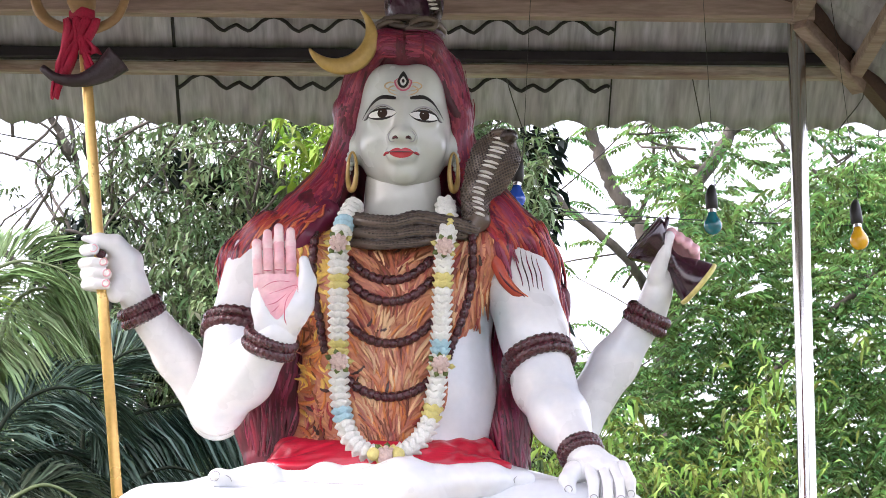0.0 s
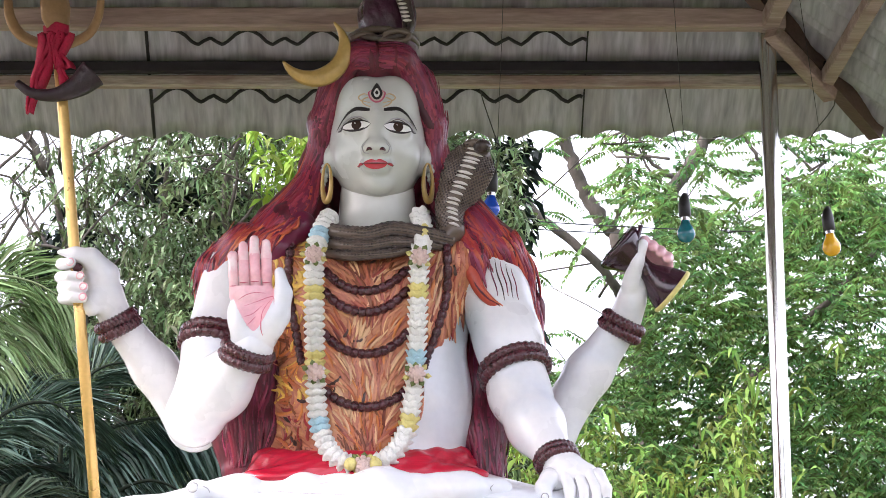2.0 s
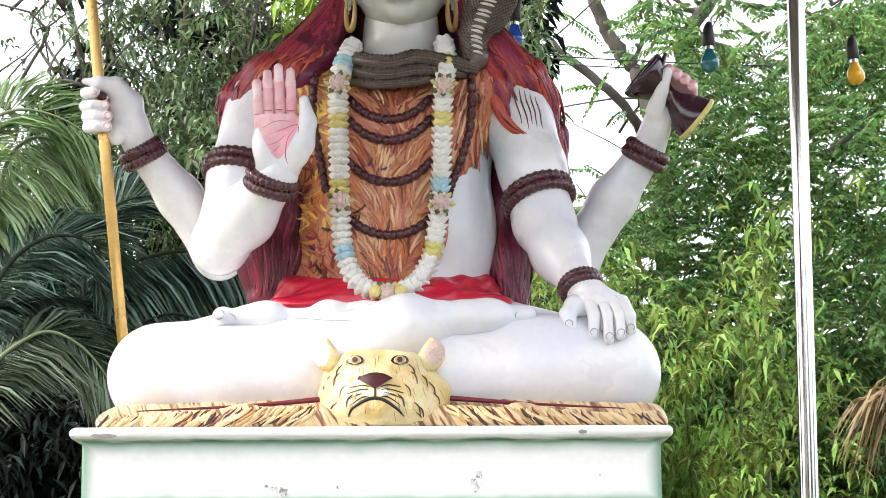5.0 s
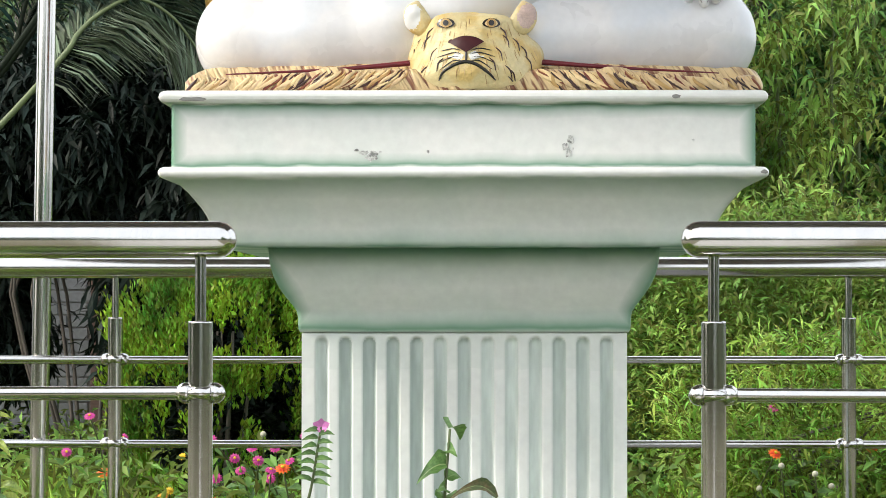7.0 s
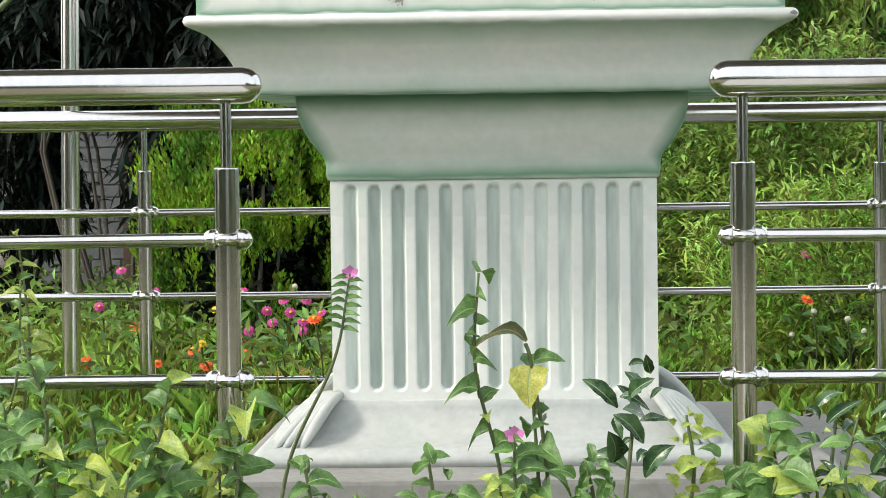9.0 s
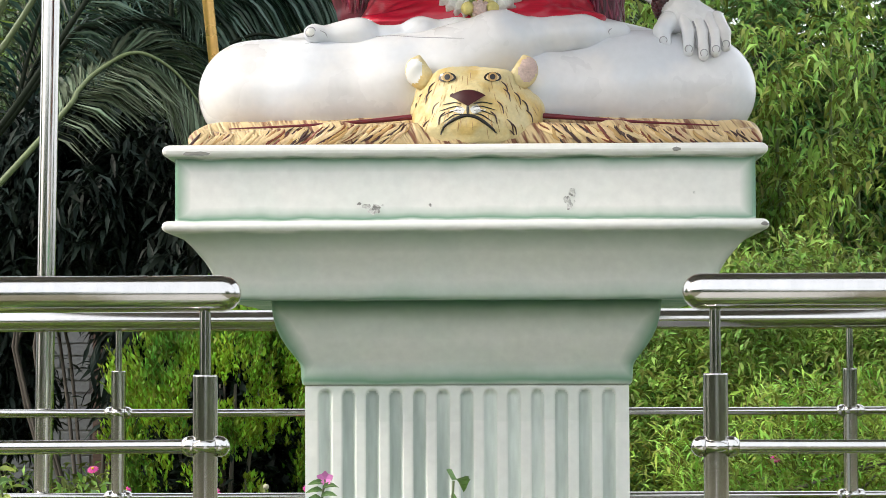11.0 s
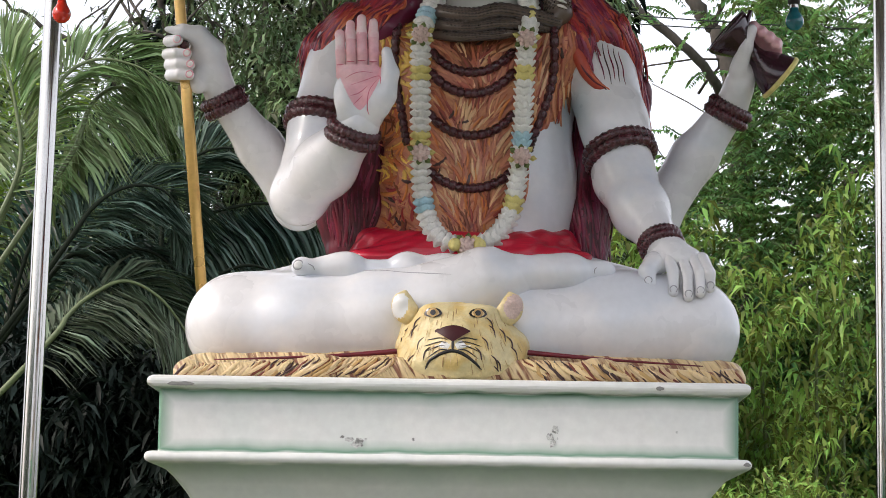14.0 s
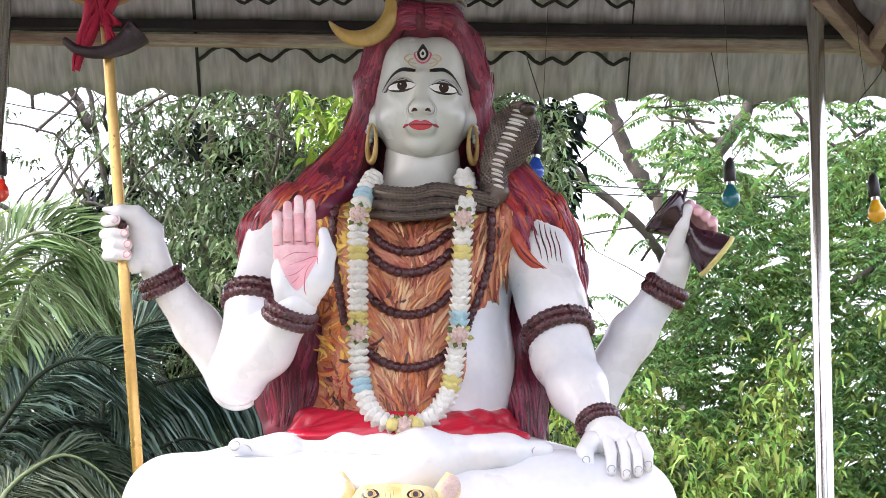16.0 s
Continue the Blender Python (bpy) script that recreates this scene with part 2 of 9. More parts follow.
M["bark"] = mat("grey_bark", (0.11, 0.095, 0.08), 0.85, var=0.35, scale=4, second=(0.07, 0.06, 0.05), bump=0.008, bscale=16, stretch=(1, 1, 0.4))
M["palmbark"] = mat("palm_bark", (0.18, 0.17, 0.15), 0.85, var=0.3, scale=5, bump=0.01, bscale=14, stretch=(0.6, 0.6, 3))
def leafmat(name, c, rough=0.45, rnd=0.35, trans=0.25, second=None, bump=0.0, spec=0.4):
    return mat(name, c, rough, bump=bump, bscale=90, var=0.45 if bump else 0.2, scale=26 if bump else 3, rnd=rnd, trans=trans, second=second, mix=(0.4, 0.6), spec=spec)
M["mango"] = leafmat("broad_leaf", (0.105, 0.160, 0.075), 0.30, second=(0.21, 0.275, 0.13), rnd=0.75)
M["lime"] = leafmat("young_leaf", (0.26, 0.40, 0.05))
M["feather"] = leafmat("fine_leaf", (0.115, 0.225, 0.080), trans=0.42, second=(0.24, 0.37, 0.11), rnd=0.65, spec=0.25)
M["bamboo"] = leafmat("bamboo_leaf", (0.165, 0.265, 0.055), trans=0.38, second=(0.30, 0.40, 0.09), rnd=0.65, spec=0.25)
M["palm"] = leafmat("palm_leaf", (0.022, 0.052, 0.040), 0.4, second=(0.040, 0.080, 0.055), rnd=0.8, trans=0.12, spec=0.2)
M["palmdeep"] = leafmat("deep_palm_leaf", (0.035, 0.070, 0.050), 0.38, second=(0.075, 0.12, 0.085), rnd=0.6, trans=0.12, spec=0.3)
M["palmgrey"] = leafmat("grey_palm_leaf", (0.10, 0.145, 0.09), 0.4, second=(0.17, 0.21, 0.14), rnd=0.5, trans=0.2, spec=0.3)
M["palmlight"] = leafmat("pale_palm_leaf", (0.22, 0.33, 0.13), 0.4, spec=0.3, second=(0.33, 0.42, 0.22), rnd=0.4, trans=0.4)
M["palmrib"] = mat("palm_rib", (0.14, 0.18, 0.08), 0.5, var=0.25)
# near-black green: shade inside the foliage is put into the leaf colour
M["darkleaf"] = leafmat("shade_coloured_leaf", (0.016, 0.026, 0.020), 0.5, trans=0.08, spec=0.15, rnd=0.7)
M["thuja"] = leafmat("thuja_leaf", (0.32, 0.48, 0.04), 0.5, second=(0.09, 0.19, 0.025), rnd=0.6, spec=0.2)
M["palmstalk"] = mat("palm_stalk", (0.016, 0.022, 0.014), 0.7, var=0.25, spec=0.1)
M["dry"] = leafmat("dead_leaf", (0.24, 0.17, 0.08))
M["grass"] = leafmat("meadow_leaf", (0.22, 0.36, 0.055), 0.5, second=(0.42, 0.52, 0.10), rnd=0.75, spec=0.25)
M["plant"] = leafmat("garden_leaf", (0.095, 0.185, 0.05), 0.36, second=(0.155, 0.27, 0.075), rnd=0.6, bump=0.002)
M["plantlight"] = leafmat("pale_garden_leaf", (0.30, 0.40, 0.09), 0.4, second=(0.42, 0.48, 0.10), bump=0.002)
M["plantdark"] = mat("glossy_dark_leaf", (0.045, 0.10, 0.045), 0.28, coat=0.3, var=0.4, scale=26, bump=0.002, bscale=90, second=(0.08, 0.15, 0.06))
M["leafrib"] = mat("leaf_midrib", (0.26, 0.36, 0.14), 0.45, var=0.15)
M["yellowleaf"] = leafmat("yellow_leaf", (0.52, 0.52, 0.10), 0.45, second=(0.60, 0.56, 0.16), bump=0.002)
M["wilted"] = leafmat("withered_leaf", (0.12, 0.16, 0.07), 0.6, second=(0.16, 0.12, 0.06), bump=0.003)
M["stem"] = mat("green_stem", (0.10, 0.13, 0.05), 0.6, var=0.25)
for _n, _c in (("orange", (0.80, 0.10, 0.01)), ("magenta", (0.50, 0.035, 0.25)), ("pink", (0.74, 0.24, 0.58)), ("whitish", (0.50, 0.48, 0.38)), ("gold", (0.78, 0.50, 0.02))):
    M["fl_" + _n] = mat("petal_" + _n, _c, 0.6, var=0.15, scale=30, rnd=0.2)


# ---------------------------------------------------------------- mesh helpers
def obj(name, verts, faces, material, parent=None, smooth=False, label="", idx=None):
    me = bpy.data.meshes.new(name)
    me.from_pydata(verts, [], faces)
    mats = material if isinstance(material, (list, tuple)) else [material]
    for m in mats:
        me.materials.append(m)
    if idx is not None:
        me.polygons.foreach_set("material_index", np.asarray(idx, dtype=np.int32))
    if smooth:
        me.polygons.foreach_set("use_smooth", np.ones(len(me.polygons), dtype=bool))
    me.update()
    ob = new(name, me)
    if parent is not None:
        ob.parent = parent
    if label:
        tagged(ob, label)
    return ob


def part(name, bm, material, parent=None, label="", smooth=False):
    """Links a bmesh as one mesh object under a thing or a part."""
    me = bpy.data.meshes.new(name)
    bm.to_mesh(me)
    bm.free()
    me.materials.append(material)
    if smooth:
        me.polygons.foreach_set("use_smooth", np.ones(len(me.polygons), dtype=bool))
    ob = new(name, me)
    if parent is not None:
        ob.parent = parent
    if label:
        tagged(ob, label)
    return ob


def thing(name, loc=(0, 0, 0), label="", category="", group="", kind=""):
    e = new(name)
    e.empty_display_size = 0.1
    e.location = loc
    return tagged(e, label, category, group, kind)


def box(bm, lo, hi, bevel=0.0):
    r = bmesh.ops.create_cube(bm, size=1)
    c = [(a + b) / 2 for a, b in zip(lo, hi)]
    s = [b - a for a, b in zip(lo, hi)]
    for v in r["verts"]:
        v.co = Vector((v.co.x * s[0] + c[0], v.co.y * s[1] + c[1], v.co.z * s[2] + c[2]))
    if bevel:
        es = {e for v in r["verts"] for e in v.link_edges}
        bmesh.ops.bevel(bm, geom=list(es), offset=bevel, segments=2, affect="EDGES", profile=0.7)
    return bm


class Geo:
    """Collects vertices and faces of many pieces, each with its material slot."""

    def __init__(self):
        self.v, self.f, self.m, self.n = [], [], [], 0

    def add(self, verts, faces, slot=0):
        verts = np.asarray(verts, float)
        self.v.append(verts)
        off = self.n
        for q in faces:
            self.f.append([i + off for i in q])
            self.m.append(slot)
        self.n += len(verts)

    def obj(self, name, material, parent=None, smooth=True, label=""):
        return obj(name, np.concatenate(self.v).tolist(), self.f, material, parent, smooth, label, self.m)


def tube_data(pts, radii, seg=10, cap=True, squash=1.0, round_ends=False):
    """Rings along a path; radii a number or one per point."""
    pts = [Vector(p) for p in pts]
    if not hasattr(radii, "__len__"):
        radii = [radii] * len(pts)
    radii = list(radii)
    if round_ends:
        d0, d1 = (pts[0] - pts[1]).normalized(), (pts[-1] - pts[-2]).normalized()
        r0, r1 = radii[0], radii[-1]
        head = [(pts[0] + d0 * r0 * math.sin(a), r0 * math.cos(a)) for a in (1.45, 1.1, 0.75, 0.4)]
        tail = [(pts[-1] + d1 * r1 * math.sin(a), r1 * math.cos(a)) for a in (0.4, 0.75, 1.1, 1.45)]
        pts = [p for p, _ in head] + pts + [p for p, _ in tail]
        radii = [r for _, r in head] + radii + [r for _, r in tail]
    up = None
    verts, faces = [], []
    n = len(pts)
    for i, p in enumerate(pts):
        t = (pts[min(i + 1, n - 1)] - pts[max(i - 1, 0)]).normalized()
        if up is None:
            up = t.orthogonal().normalized() if abs(t.z) > 0.9 else t.cross(Vector((0, 0, 1))).cross(t).normalized()
        else:
            up = (up - t * up.dot(t)).normalized()
        side = t.cross(up)
        for k in range(seg):
            a = 2 * math.pi * k / seg
            verts.append(p + (up * math.cos(a) + side * math.sin(a) * squash) * radii[i])
    for i in range(n - 1):
        for k in range(seg):
            k2 = (k + 1) % seg
            faces.append((i * seg + k, i * seg + k2, (i + 1) * seg + k2, (i + 1) * seg + k))
    if cap:
        faces.append(tuple(range(seg - 1, -1, -1)))
        faces.append(tuple((n - 1) * seg + k for k in range(seg)))
    return np.array([tuple(v) for v in verts]), faces


def crisp(pts, radii, e=0.0012):
    """Extra rings close to each corner of a tube, so that its long faces shade as straight."""
    pts = [Vector(p) for p in pts]
    if not hasattr(radii, "__len__"):
        radii = [radii] * len(pts)
    P, r = [pts[0]], [radii[0]]
    for i in range(1, len(pts)):
        a, b = pts[i - 1], pts[i]
        L = (b - a).length
        if L > 4 * e:
            for t in (e / L, 1 - e / L):
                P.append(a.lerp(b, t))
                r.append(radii[i - 1] + (radii[i] - radii[i - 1]) * t)
        P.append(b)
        r.append(radii[i])
    return P, r


def tube(name, pts, radii, material, parent=None, seg=16, round_ends=False, label="", squash=1.0):
    if material in (M["steel"], M["steel_dull"]) and not round_ends:
        pts, radii = crisp(pts, radii)
    v, f = tube_data(pts, radii, seg, True, squash, round_ends)
    return obj(name, v.tolist(), f, material, parent, True, label)


def spline(pts, n):
    """Smooth path of n points through the given ones."""
    p = np.array(pts, float)
    q = np.vstack([2 * p[0] - p[1], p, 2 * p[-1] - p[-2]])
    out = []
    for s in np.linspace(0, len(p) - 1, n):
        i = min(int(s), len(p) - 2)
        u = s - i
        a, b, c, d = q[i], q[i + 1], q[i + 2], q[i + 3]
        out.append(0.5 * ((2 * b) + (c - a) * u + (2 * a - 5 * b + 4 * c - d) * u * u + (3 * b - a - 3 * c + d) * u ** 3))
    return np.array(out)


def ball_data(c, r, nu=12, nv=8):
    c, r = np.array(c, float), np.array(r if hasattr(r, "__len__") else (r, r, r), float)
    v, f = [c + r * (0, 0, 1)], []
    for j in range(1, nv):
        th = math.pi * j / nv
        for k in range(nu):
            a = 2 * math.pi * k / nu
            v.append(c + r * (math.sin(th) * math.cos(a), math.sin(th) * math.sin(a), math.cos(th)))
    v.append(c - r * (0, 0, 1))
    for k in range(nu):
        f.append((0, 1 + k, 1 + (k + 1) % nu))
        f.append((len(v) - 1, len(v) - 1 - nu + (k + 1) % nu, len(v) - 1 - nu + k))
    for j in range(nv - 2):
        for k in range(nu):
            a, b = 1 + j * nu + k, 1 + j * nu + (k + 1) % nu
            f.append((a, a + nu, b + nu, b))
    return np.array(v), f


# ---------------------------------------------------------------- ground
GZ = -0.20


def build_ground():
    n = 90
    xs = np.concatenate([-np.geomspace(400, 12, 12), np.linspace(-10, 10, n), np.geomspace(12, 400, 12)])
    ys = np.concatenate([-np.geomspace(300, 9, 10), np.linspace(-8, 22, n), np.geomspace(24, 900, 14)])
    v = []
    for y in ys:
        for x in xs:
            near = max(abs(x), abs(y - 0.5))
            h = 0.035 * noise.noise((x * 0.9, y * 0.9, 0.3)) + 0.012 * noise.noise((x * 4, y * 4, 2.3))
            v.append((x, y, GZ + (h if near < 40 else 0.0)))
    w = len(xs)
    f = [(j * w + i, j * w + i + 1, (j + 1) * w + i + 1, (j + 1) * w + i) for j in range(len(ys) - 1) for i in range(w - 1)]
    return tagged(obj("ground", v, f, M["soil"], None, True), "bare and weedy brown garden soil", "ground", kind="structure")


build_ground()


def build_slab():
    bm = bmesh.new()
    box(bm, (-0.62, -0.12, GZ - 0.1), (0.80, 1.75, -0.082), 0.012)
    box(bm, (-0.68, -0.32, GZ - 0.1), (0.98, 1.95, -0.14), 0.012)
    return tagged(part("plinth_slab", bm, M["slab"]), "low stepped grey cement slab under the pedestal", "slab", kind="structure")


build_slab()


# unseen pale strip, added to give the steel posts a bright reflection
def build_way():
    bm = bmesh.new()
    box(bm, (-0.62, -11.0, GZ - 0.06), (0.70, -1.85, GZ + 0.035), 0.01)
    return tagged(part("pavement", bm, M["paving"]), "added unseen pale path that the steel posts mirror", "path", kind="structure")


build_way()


# ---------------------------------------------------------------- pedestal
PC = Vector((0.0, 0.70, 0.0))


def ped_paint():
    """Cream paint with green sprayed along the mouldings and edges."""
    m = M["ped"]
    n, l = m.node_tree.nodes, m.node_tree.links
    b = n["Principled BSDF"]
    old = b.inputs["Base Color"].links[0].from_socket
    tc = n.new("ShaderNodeTexCoord")
    sep = n.new("ShaderNodeSeparateXYZ")
    l.new(tc.outputs["Object"], sep.inputs[0])
    nz = n.new("ShaderNodeTexNoise")
    nz.inputs["Scale"].default_value = 9
    l.new(tc.outputs["Object"], nz.inputs["Vector"])
    wob = n.new("ShaderNodeMath")
    wob.operation = "MULTIPLY_ADD"
    wob.inputs[1].default_value, wob.inputs[2].default_value = 0.02, -0.010
    l.new(nz.outputs[0], wob.inputs[0])
    zz = n.new("ShaderNodeMath")
    l.new(sep.outputs[2], zz.inputs[0])
    l.new(wob.outputs[0], zz.inputs[1])
    mr = n.new("ShaderNodeMapRange")
    mr.inputs[1].default_value, mr.inputs[2].default_value = 0.5, 1.2
    l.new(zz.outputs[0], mr.inputs[0])
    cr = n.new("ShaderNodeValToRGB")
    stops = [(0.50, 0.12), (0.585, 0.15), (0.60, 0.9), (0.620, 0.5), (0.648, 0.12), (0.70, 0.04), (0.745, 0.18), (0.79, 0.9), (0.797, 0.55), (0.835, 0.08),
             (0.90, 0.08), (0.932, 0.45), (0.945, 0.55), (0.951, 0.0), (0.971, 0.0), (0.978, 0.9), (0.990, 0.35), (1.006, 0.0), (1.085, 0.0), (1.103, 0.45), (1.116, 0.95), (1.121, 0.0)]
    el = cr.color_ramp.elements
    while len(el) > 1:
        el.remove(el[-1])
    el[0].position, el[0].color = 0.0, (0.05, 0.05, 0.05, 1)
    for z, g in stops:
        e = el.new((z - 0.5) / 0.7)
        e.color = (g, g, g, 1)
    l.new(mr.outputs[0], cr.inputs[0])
    ab = n.new("ShaderNodeMath")
    ab.operation = "ABSOLUTE"
    l.new(sep.outputs[0], ab.inputs[0])
    edge = n.new("ShaderNodeMapRange")
    edge.inputs[1].default_value, edge.inputs[2].default_value = 0.635, 0.674
    l.new(ab.outputs[0], edge.inputs[0])
    ew = n.new("ShaderNodeMapRange")       # only on the tall top band
    ew.inputs[1].default_value, ew.inputs[2].default_value = 0.970, 0.980
    l.new(sep.outputs[2], ew.inputs[0])
    ew2 = n.new("ShaderNodeMapRange")
    ew2.inputs[1].default_value, ew2.inputs[2].default_value = 1.121, 1.117
    l.new(sep.outputs[2], ew2.inputs[0])
    p1, p2, mx = n.new("ShaderNodeMath"), n.new("ShaderNodeMath"), n.new("ShaderNodeMath")
    p1.operation = p2.operation = "MULTIPLY"
    mx.operation = "MAXIMUM"
    l.new(edge.outputs[0], p1.inputs[0])
    l.new(ew.outputs[0], p1.inputs[1])
    l.new(p1.outputs[0], p2.inputs[0])
    l.new(ew2.outputs[0], p2.inputs[1])
    l.new(p2.outputs[0], mx.inputs[0])
    l.new(cr.outputs[0], mx.inputs[1])
    last = mx.outputs[0]
    for za, zb, ha, hb, z0, z1, amt, wd in ((0.64, 0.76, 0.402, 0.467, 0.592, 0.797, 0.85, 0.045), (0.80, 0.935, 0.578, 0.668, 0.797, 0.945, 0.45, 0.05)):
        hw = n.new("ShaderNodeMapRange")
        for i, q in enumerate((za, zb, ha, hb)):
            hw.inputs[i + 1].default_value = q
        l.new(sep.outputs[2], hw.inputs[0])
        ds = n.new("ShaderNodeMath")
        ds.operation = "SUBTRACT"
        l.new(hw.outputs[0], ds.inputs[0])
        l.new(ab.outputs[0], ds.inputs[1])
        d2 = n.new("ShaderNodeMath")
        l.new(ds.outputs[0], d2.inputs[0])
        l.new(wob.outputs[0], d2.inputs[1])
        gr = n.new("ShaderNodeMapRange")
        gr.inputs[1].default_value, gr.inputs[2].default_value, gr.inputs[3].default_value, gr.inputs[4].default_value = wd, 0.0, 0.0, amt
        l.new(d2.outputs[0], gr.inputs[0])
        for e0, e1 in ((z0 - 0.004, z0 + 0.004), (z1 + 0.002, z1 - 0.006)):
            gate, pm = n.new("ShaderNodeMapRange"), n.new("ShaderNodeMath")
            gate.inputs[1].default_value, gate.inputs[2].default_value = e0, e1
            l.new(sep.outputs[2], gate.inputs[0])
            pm.operation = "MULTIPLY"
            l.new(gr.outputs[0], pm.inputs[0])
            l.new(gate.outputs[0], pm.inputs[1])
            gr = pm
        m2 = n.new("ShaderNodeMath")
        m2.operation = "MAXIMUM"
        l.new(last, m2.inputs[0])
        l.new(gr.outputs[0], m2.inputs[1])
        last = m2.outputs[0]
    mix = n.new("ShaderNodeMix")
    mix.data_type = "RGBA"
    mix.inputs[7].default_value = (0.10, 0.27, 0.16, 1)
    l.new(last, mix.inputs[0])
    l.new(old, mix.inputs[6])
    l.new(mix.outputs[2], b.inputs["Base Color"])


ped_paint()


def square_loft(profile, rc=0.012, k=4):
    """Square plan swept by a profile of (half width, height), corners rounded."""
    v, f = [], []
    for hw, z in profile:
        r = min(rc, hw * 0.5)
        for cx, cy, a0 in ((1, 1, 0), (-1, 1, 90), (-1, -1, 180), (1, -1, 270)):
            for i in range(k + 1):
                a = radians(a0 + 90 * i / k)
                v.append((cx * (hw - r) + r * math.cos(a), cy * (hw - r) + r * math.sin(a), z))
    n = 4 * (k + 1)
    for j in range(len(profile) - 1):
        for i in range(n):
            i2 = (i + 1) % n
            f.append((j * n + i, j * n + i2, (j + 1) * n + i2, (j + 1) * n + i))
    f.append(tuple(range(n - 1, -1, -1)))
    f.append(tuple((len(profile) - 1) * n + i for i in range(n)))
    return v, f


def rounded_rim(hw0, z0, z1, out):
    c, h = (z0 + z1) / 2, (z1 - z0) / 2
    return [(hw0 + out * max(0, math.cos(a)) ** 0.6, c + h * math.sin(a)) for a in np.linspace(-math.pi / 2, math.pi / 2, 9)]


def flute_depth(u, z, cols, z0, z1, r):
    du = min(abs(u - c) for c in cols)
    dz = max(z0 + r - z, z - (z1 - r), 0)
    d = math.hypot(du, dz)
    return 0.9 * r * (0.5 + 0.5 * math.cos(math.pi * (d / r) ** 2.5)) if d < r else 0.0


def build_pedestal():
    ped = thing("pedestal", PC, "cream and green painted square pedestal with a fluted shaft", "pedestal")
    top = [(0.674, 0.974), (0.674, 1.118)] + rounded_rim(0.674, 1.119, 1.150, 0.027) + [(0.60, 1.1505)]
    v, f = square_loft(top)
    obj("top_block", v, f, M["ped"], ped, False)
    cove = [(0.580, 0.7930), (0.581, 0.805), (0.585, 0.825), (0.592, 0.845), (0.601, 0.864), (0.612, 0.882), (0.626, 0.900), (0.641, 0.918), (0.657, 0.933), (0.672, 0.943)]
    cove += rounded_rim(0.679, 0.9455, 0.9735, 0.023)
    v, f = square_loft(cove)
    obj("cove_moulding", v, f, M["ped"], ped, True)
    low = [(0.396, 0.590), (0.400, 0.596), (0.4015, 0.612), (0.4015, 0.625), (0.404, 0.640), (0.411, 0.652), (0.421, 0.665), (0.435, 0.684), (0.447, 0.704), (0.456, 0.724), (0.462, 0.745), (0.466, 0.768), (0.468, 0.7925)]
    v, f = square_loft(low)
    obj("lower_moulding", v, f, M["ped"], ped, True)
    # fluted shaft, the four faces from one height field
    hw, z0, z1 = 0.392, 0.060, 0.589
    cols = [(-6 + i) * 0.0572 for i in range(13)]
    nu, nzs = 330, 46
    zs = np.concatenate([np.linspace(z0, z0 + 0.05, 12), np.linspace(z0 + 0.06, z1 - 0.06, nzs - 24), np.linspace(z1 - 0.05, z1, 12)])
    us = np.linspace(-hw, hw, nu)
    for q in range(4):
        g = Geo()
        c, s = [(1, 0), (0, 1), (-1, 0), (0, -1)][q]
        if q == 2:
            use = np.array([-hw, hw])
        else:
            use = us
        vv = []
        for z in zs:
            for u in use:
                d = -hw + (flute_depth(u, z, cols, z0 + 0.022, z1 - 0.008, 0.0176) if len(use) > 2 else 0)
                vv.append((u * c - d * s, u * s + d * c, z))
        w = len(use)
        quads = [(j * w + i, j * w + i + 1, (j + 1) * w + i + 1, (j + 1) * w + i) for j in range(len(zs) - 1) for i in range(w - 1)]
        # faces set back over 2 mm take the darker groove colour
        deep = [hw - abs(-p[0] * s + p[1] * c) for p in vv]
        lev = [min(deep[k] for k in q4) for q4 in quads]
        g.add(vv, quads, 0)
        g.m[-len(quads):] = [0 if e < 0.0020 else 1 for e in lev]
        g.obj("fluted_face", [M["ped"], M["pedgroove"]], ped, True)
    base = [(0.575, -0.082), (0.578, -0.060), (0.560, -0.046), (0.548, -0.040)]
    base += [(0.405 + 0.143 * (1 - math.sin(a)), -0.040 + 0.098 * (1 - math.cos(a)) ) for a in np.linspace(0.05, math.pi / 2, 12)]
    base += [(0.400, 0.0605)]
    v, f = square_loft(base, 0.02)
    obj("flared_base", v, f, M["pedbase"], ped, True)
    # curled leaf moulded on each corner of the base
    for cx, cy in ((1, -1), (-1, -1), (1, 1), (-1, 1)):
        g = Geo()
        d = np.array((cx, cy, 0)) / math.sqrt(2)
        side = np.array((-cy, cx, 0)) / math.sqrt(2)
        root = np.array((cx * 0.385, cy * 0.385, 0.075))
        for k in range(-3, 4):
            p = [root + side * k * 0.006, root + d * 0.05 + side * k * 0.012 + (0, 0, -0.018), root + d * 0.12 + side * k * 0.017 + (0, 0, -0.065 - 0.004 * abs(k)), root + d * (0.19 - 0.012 * abs(k)) + side * k * 0.018 + (0, 0, -0.115)]
            vv, ff = tube_data(spline(p, 9), [0.010, 0.011, 0.012, 0.0125, 0.013, 0.013, 0.012, 0.010, 0.006], 8)
            g.add(vv, ff)
        g.obj("corner_leaf", [M["pedbase"]], ped, True)
    # chips in the paint of the top band
    rng = random.Random(4)
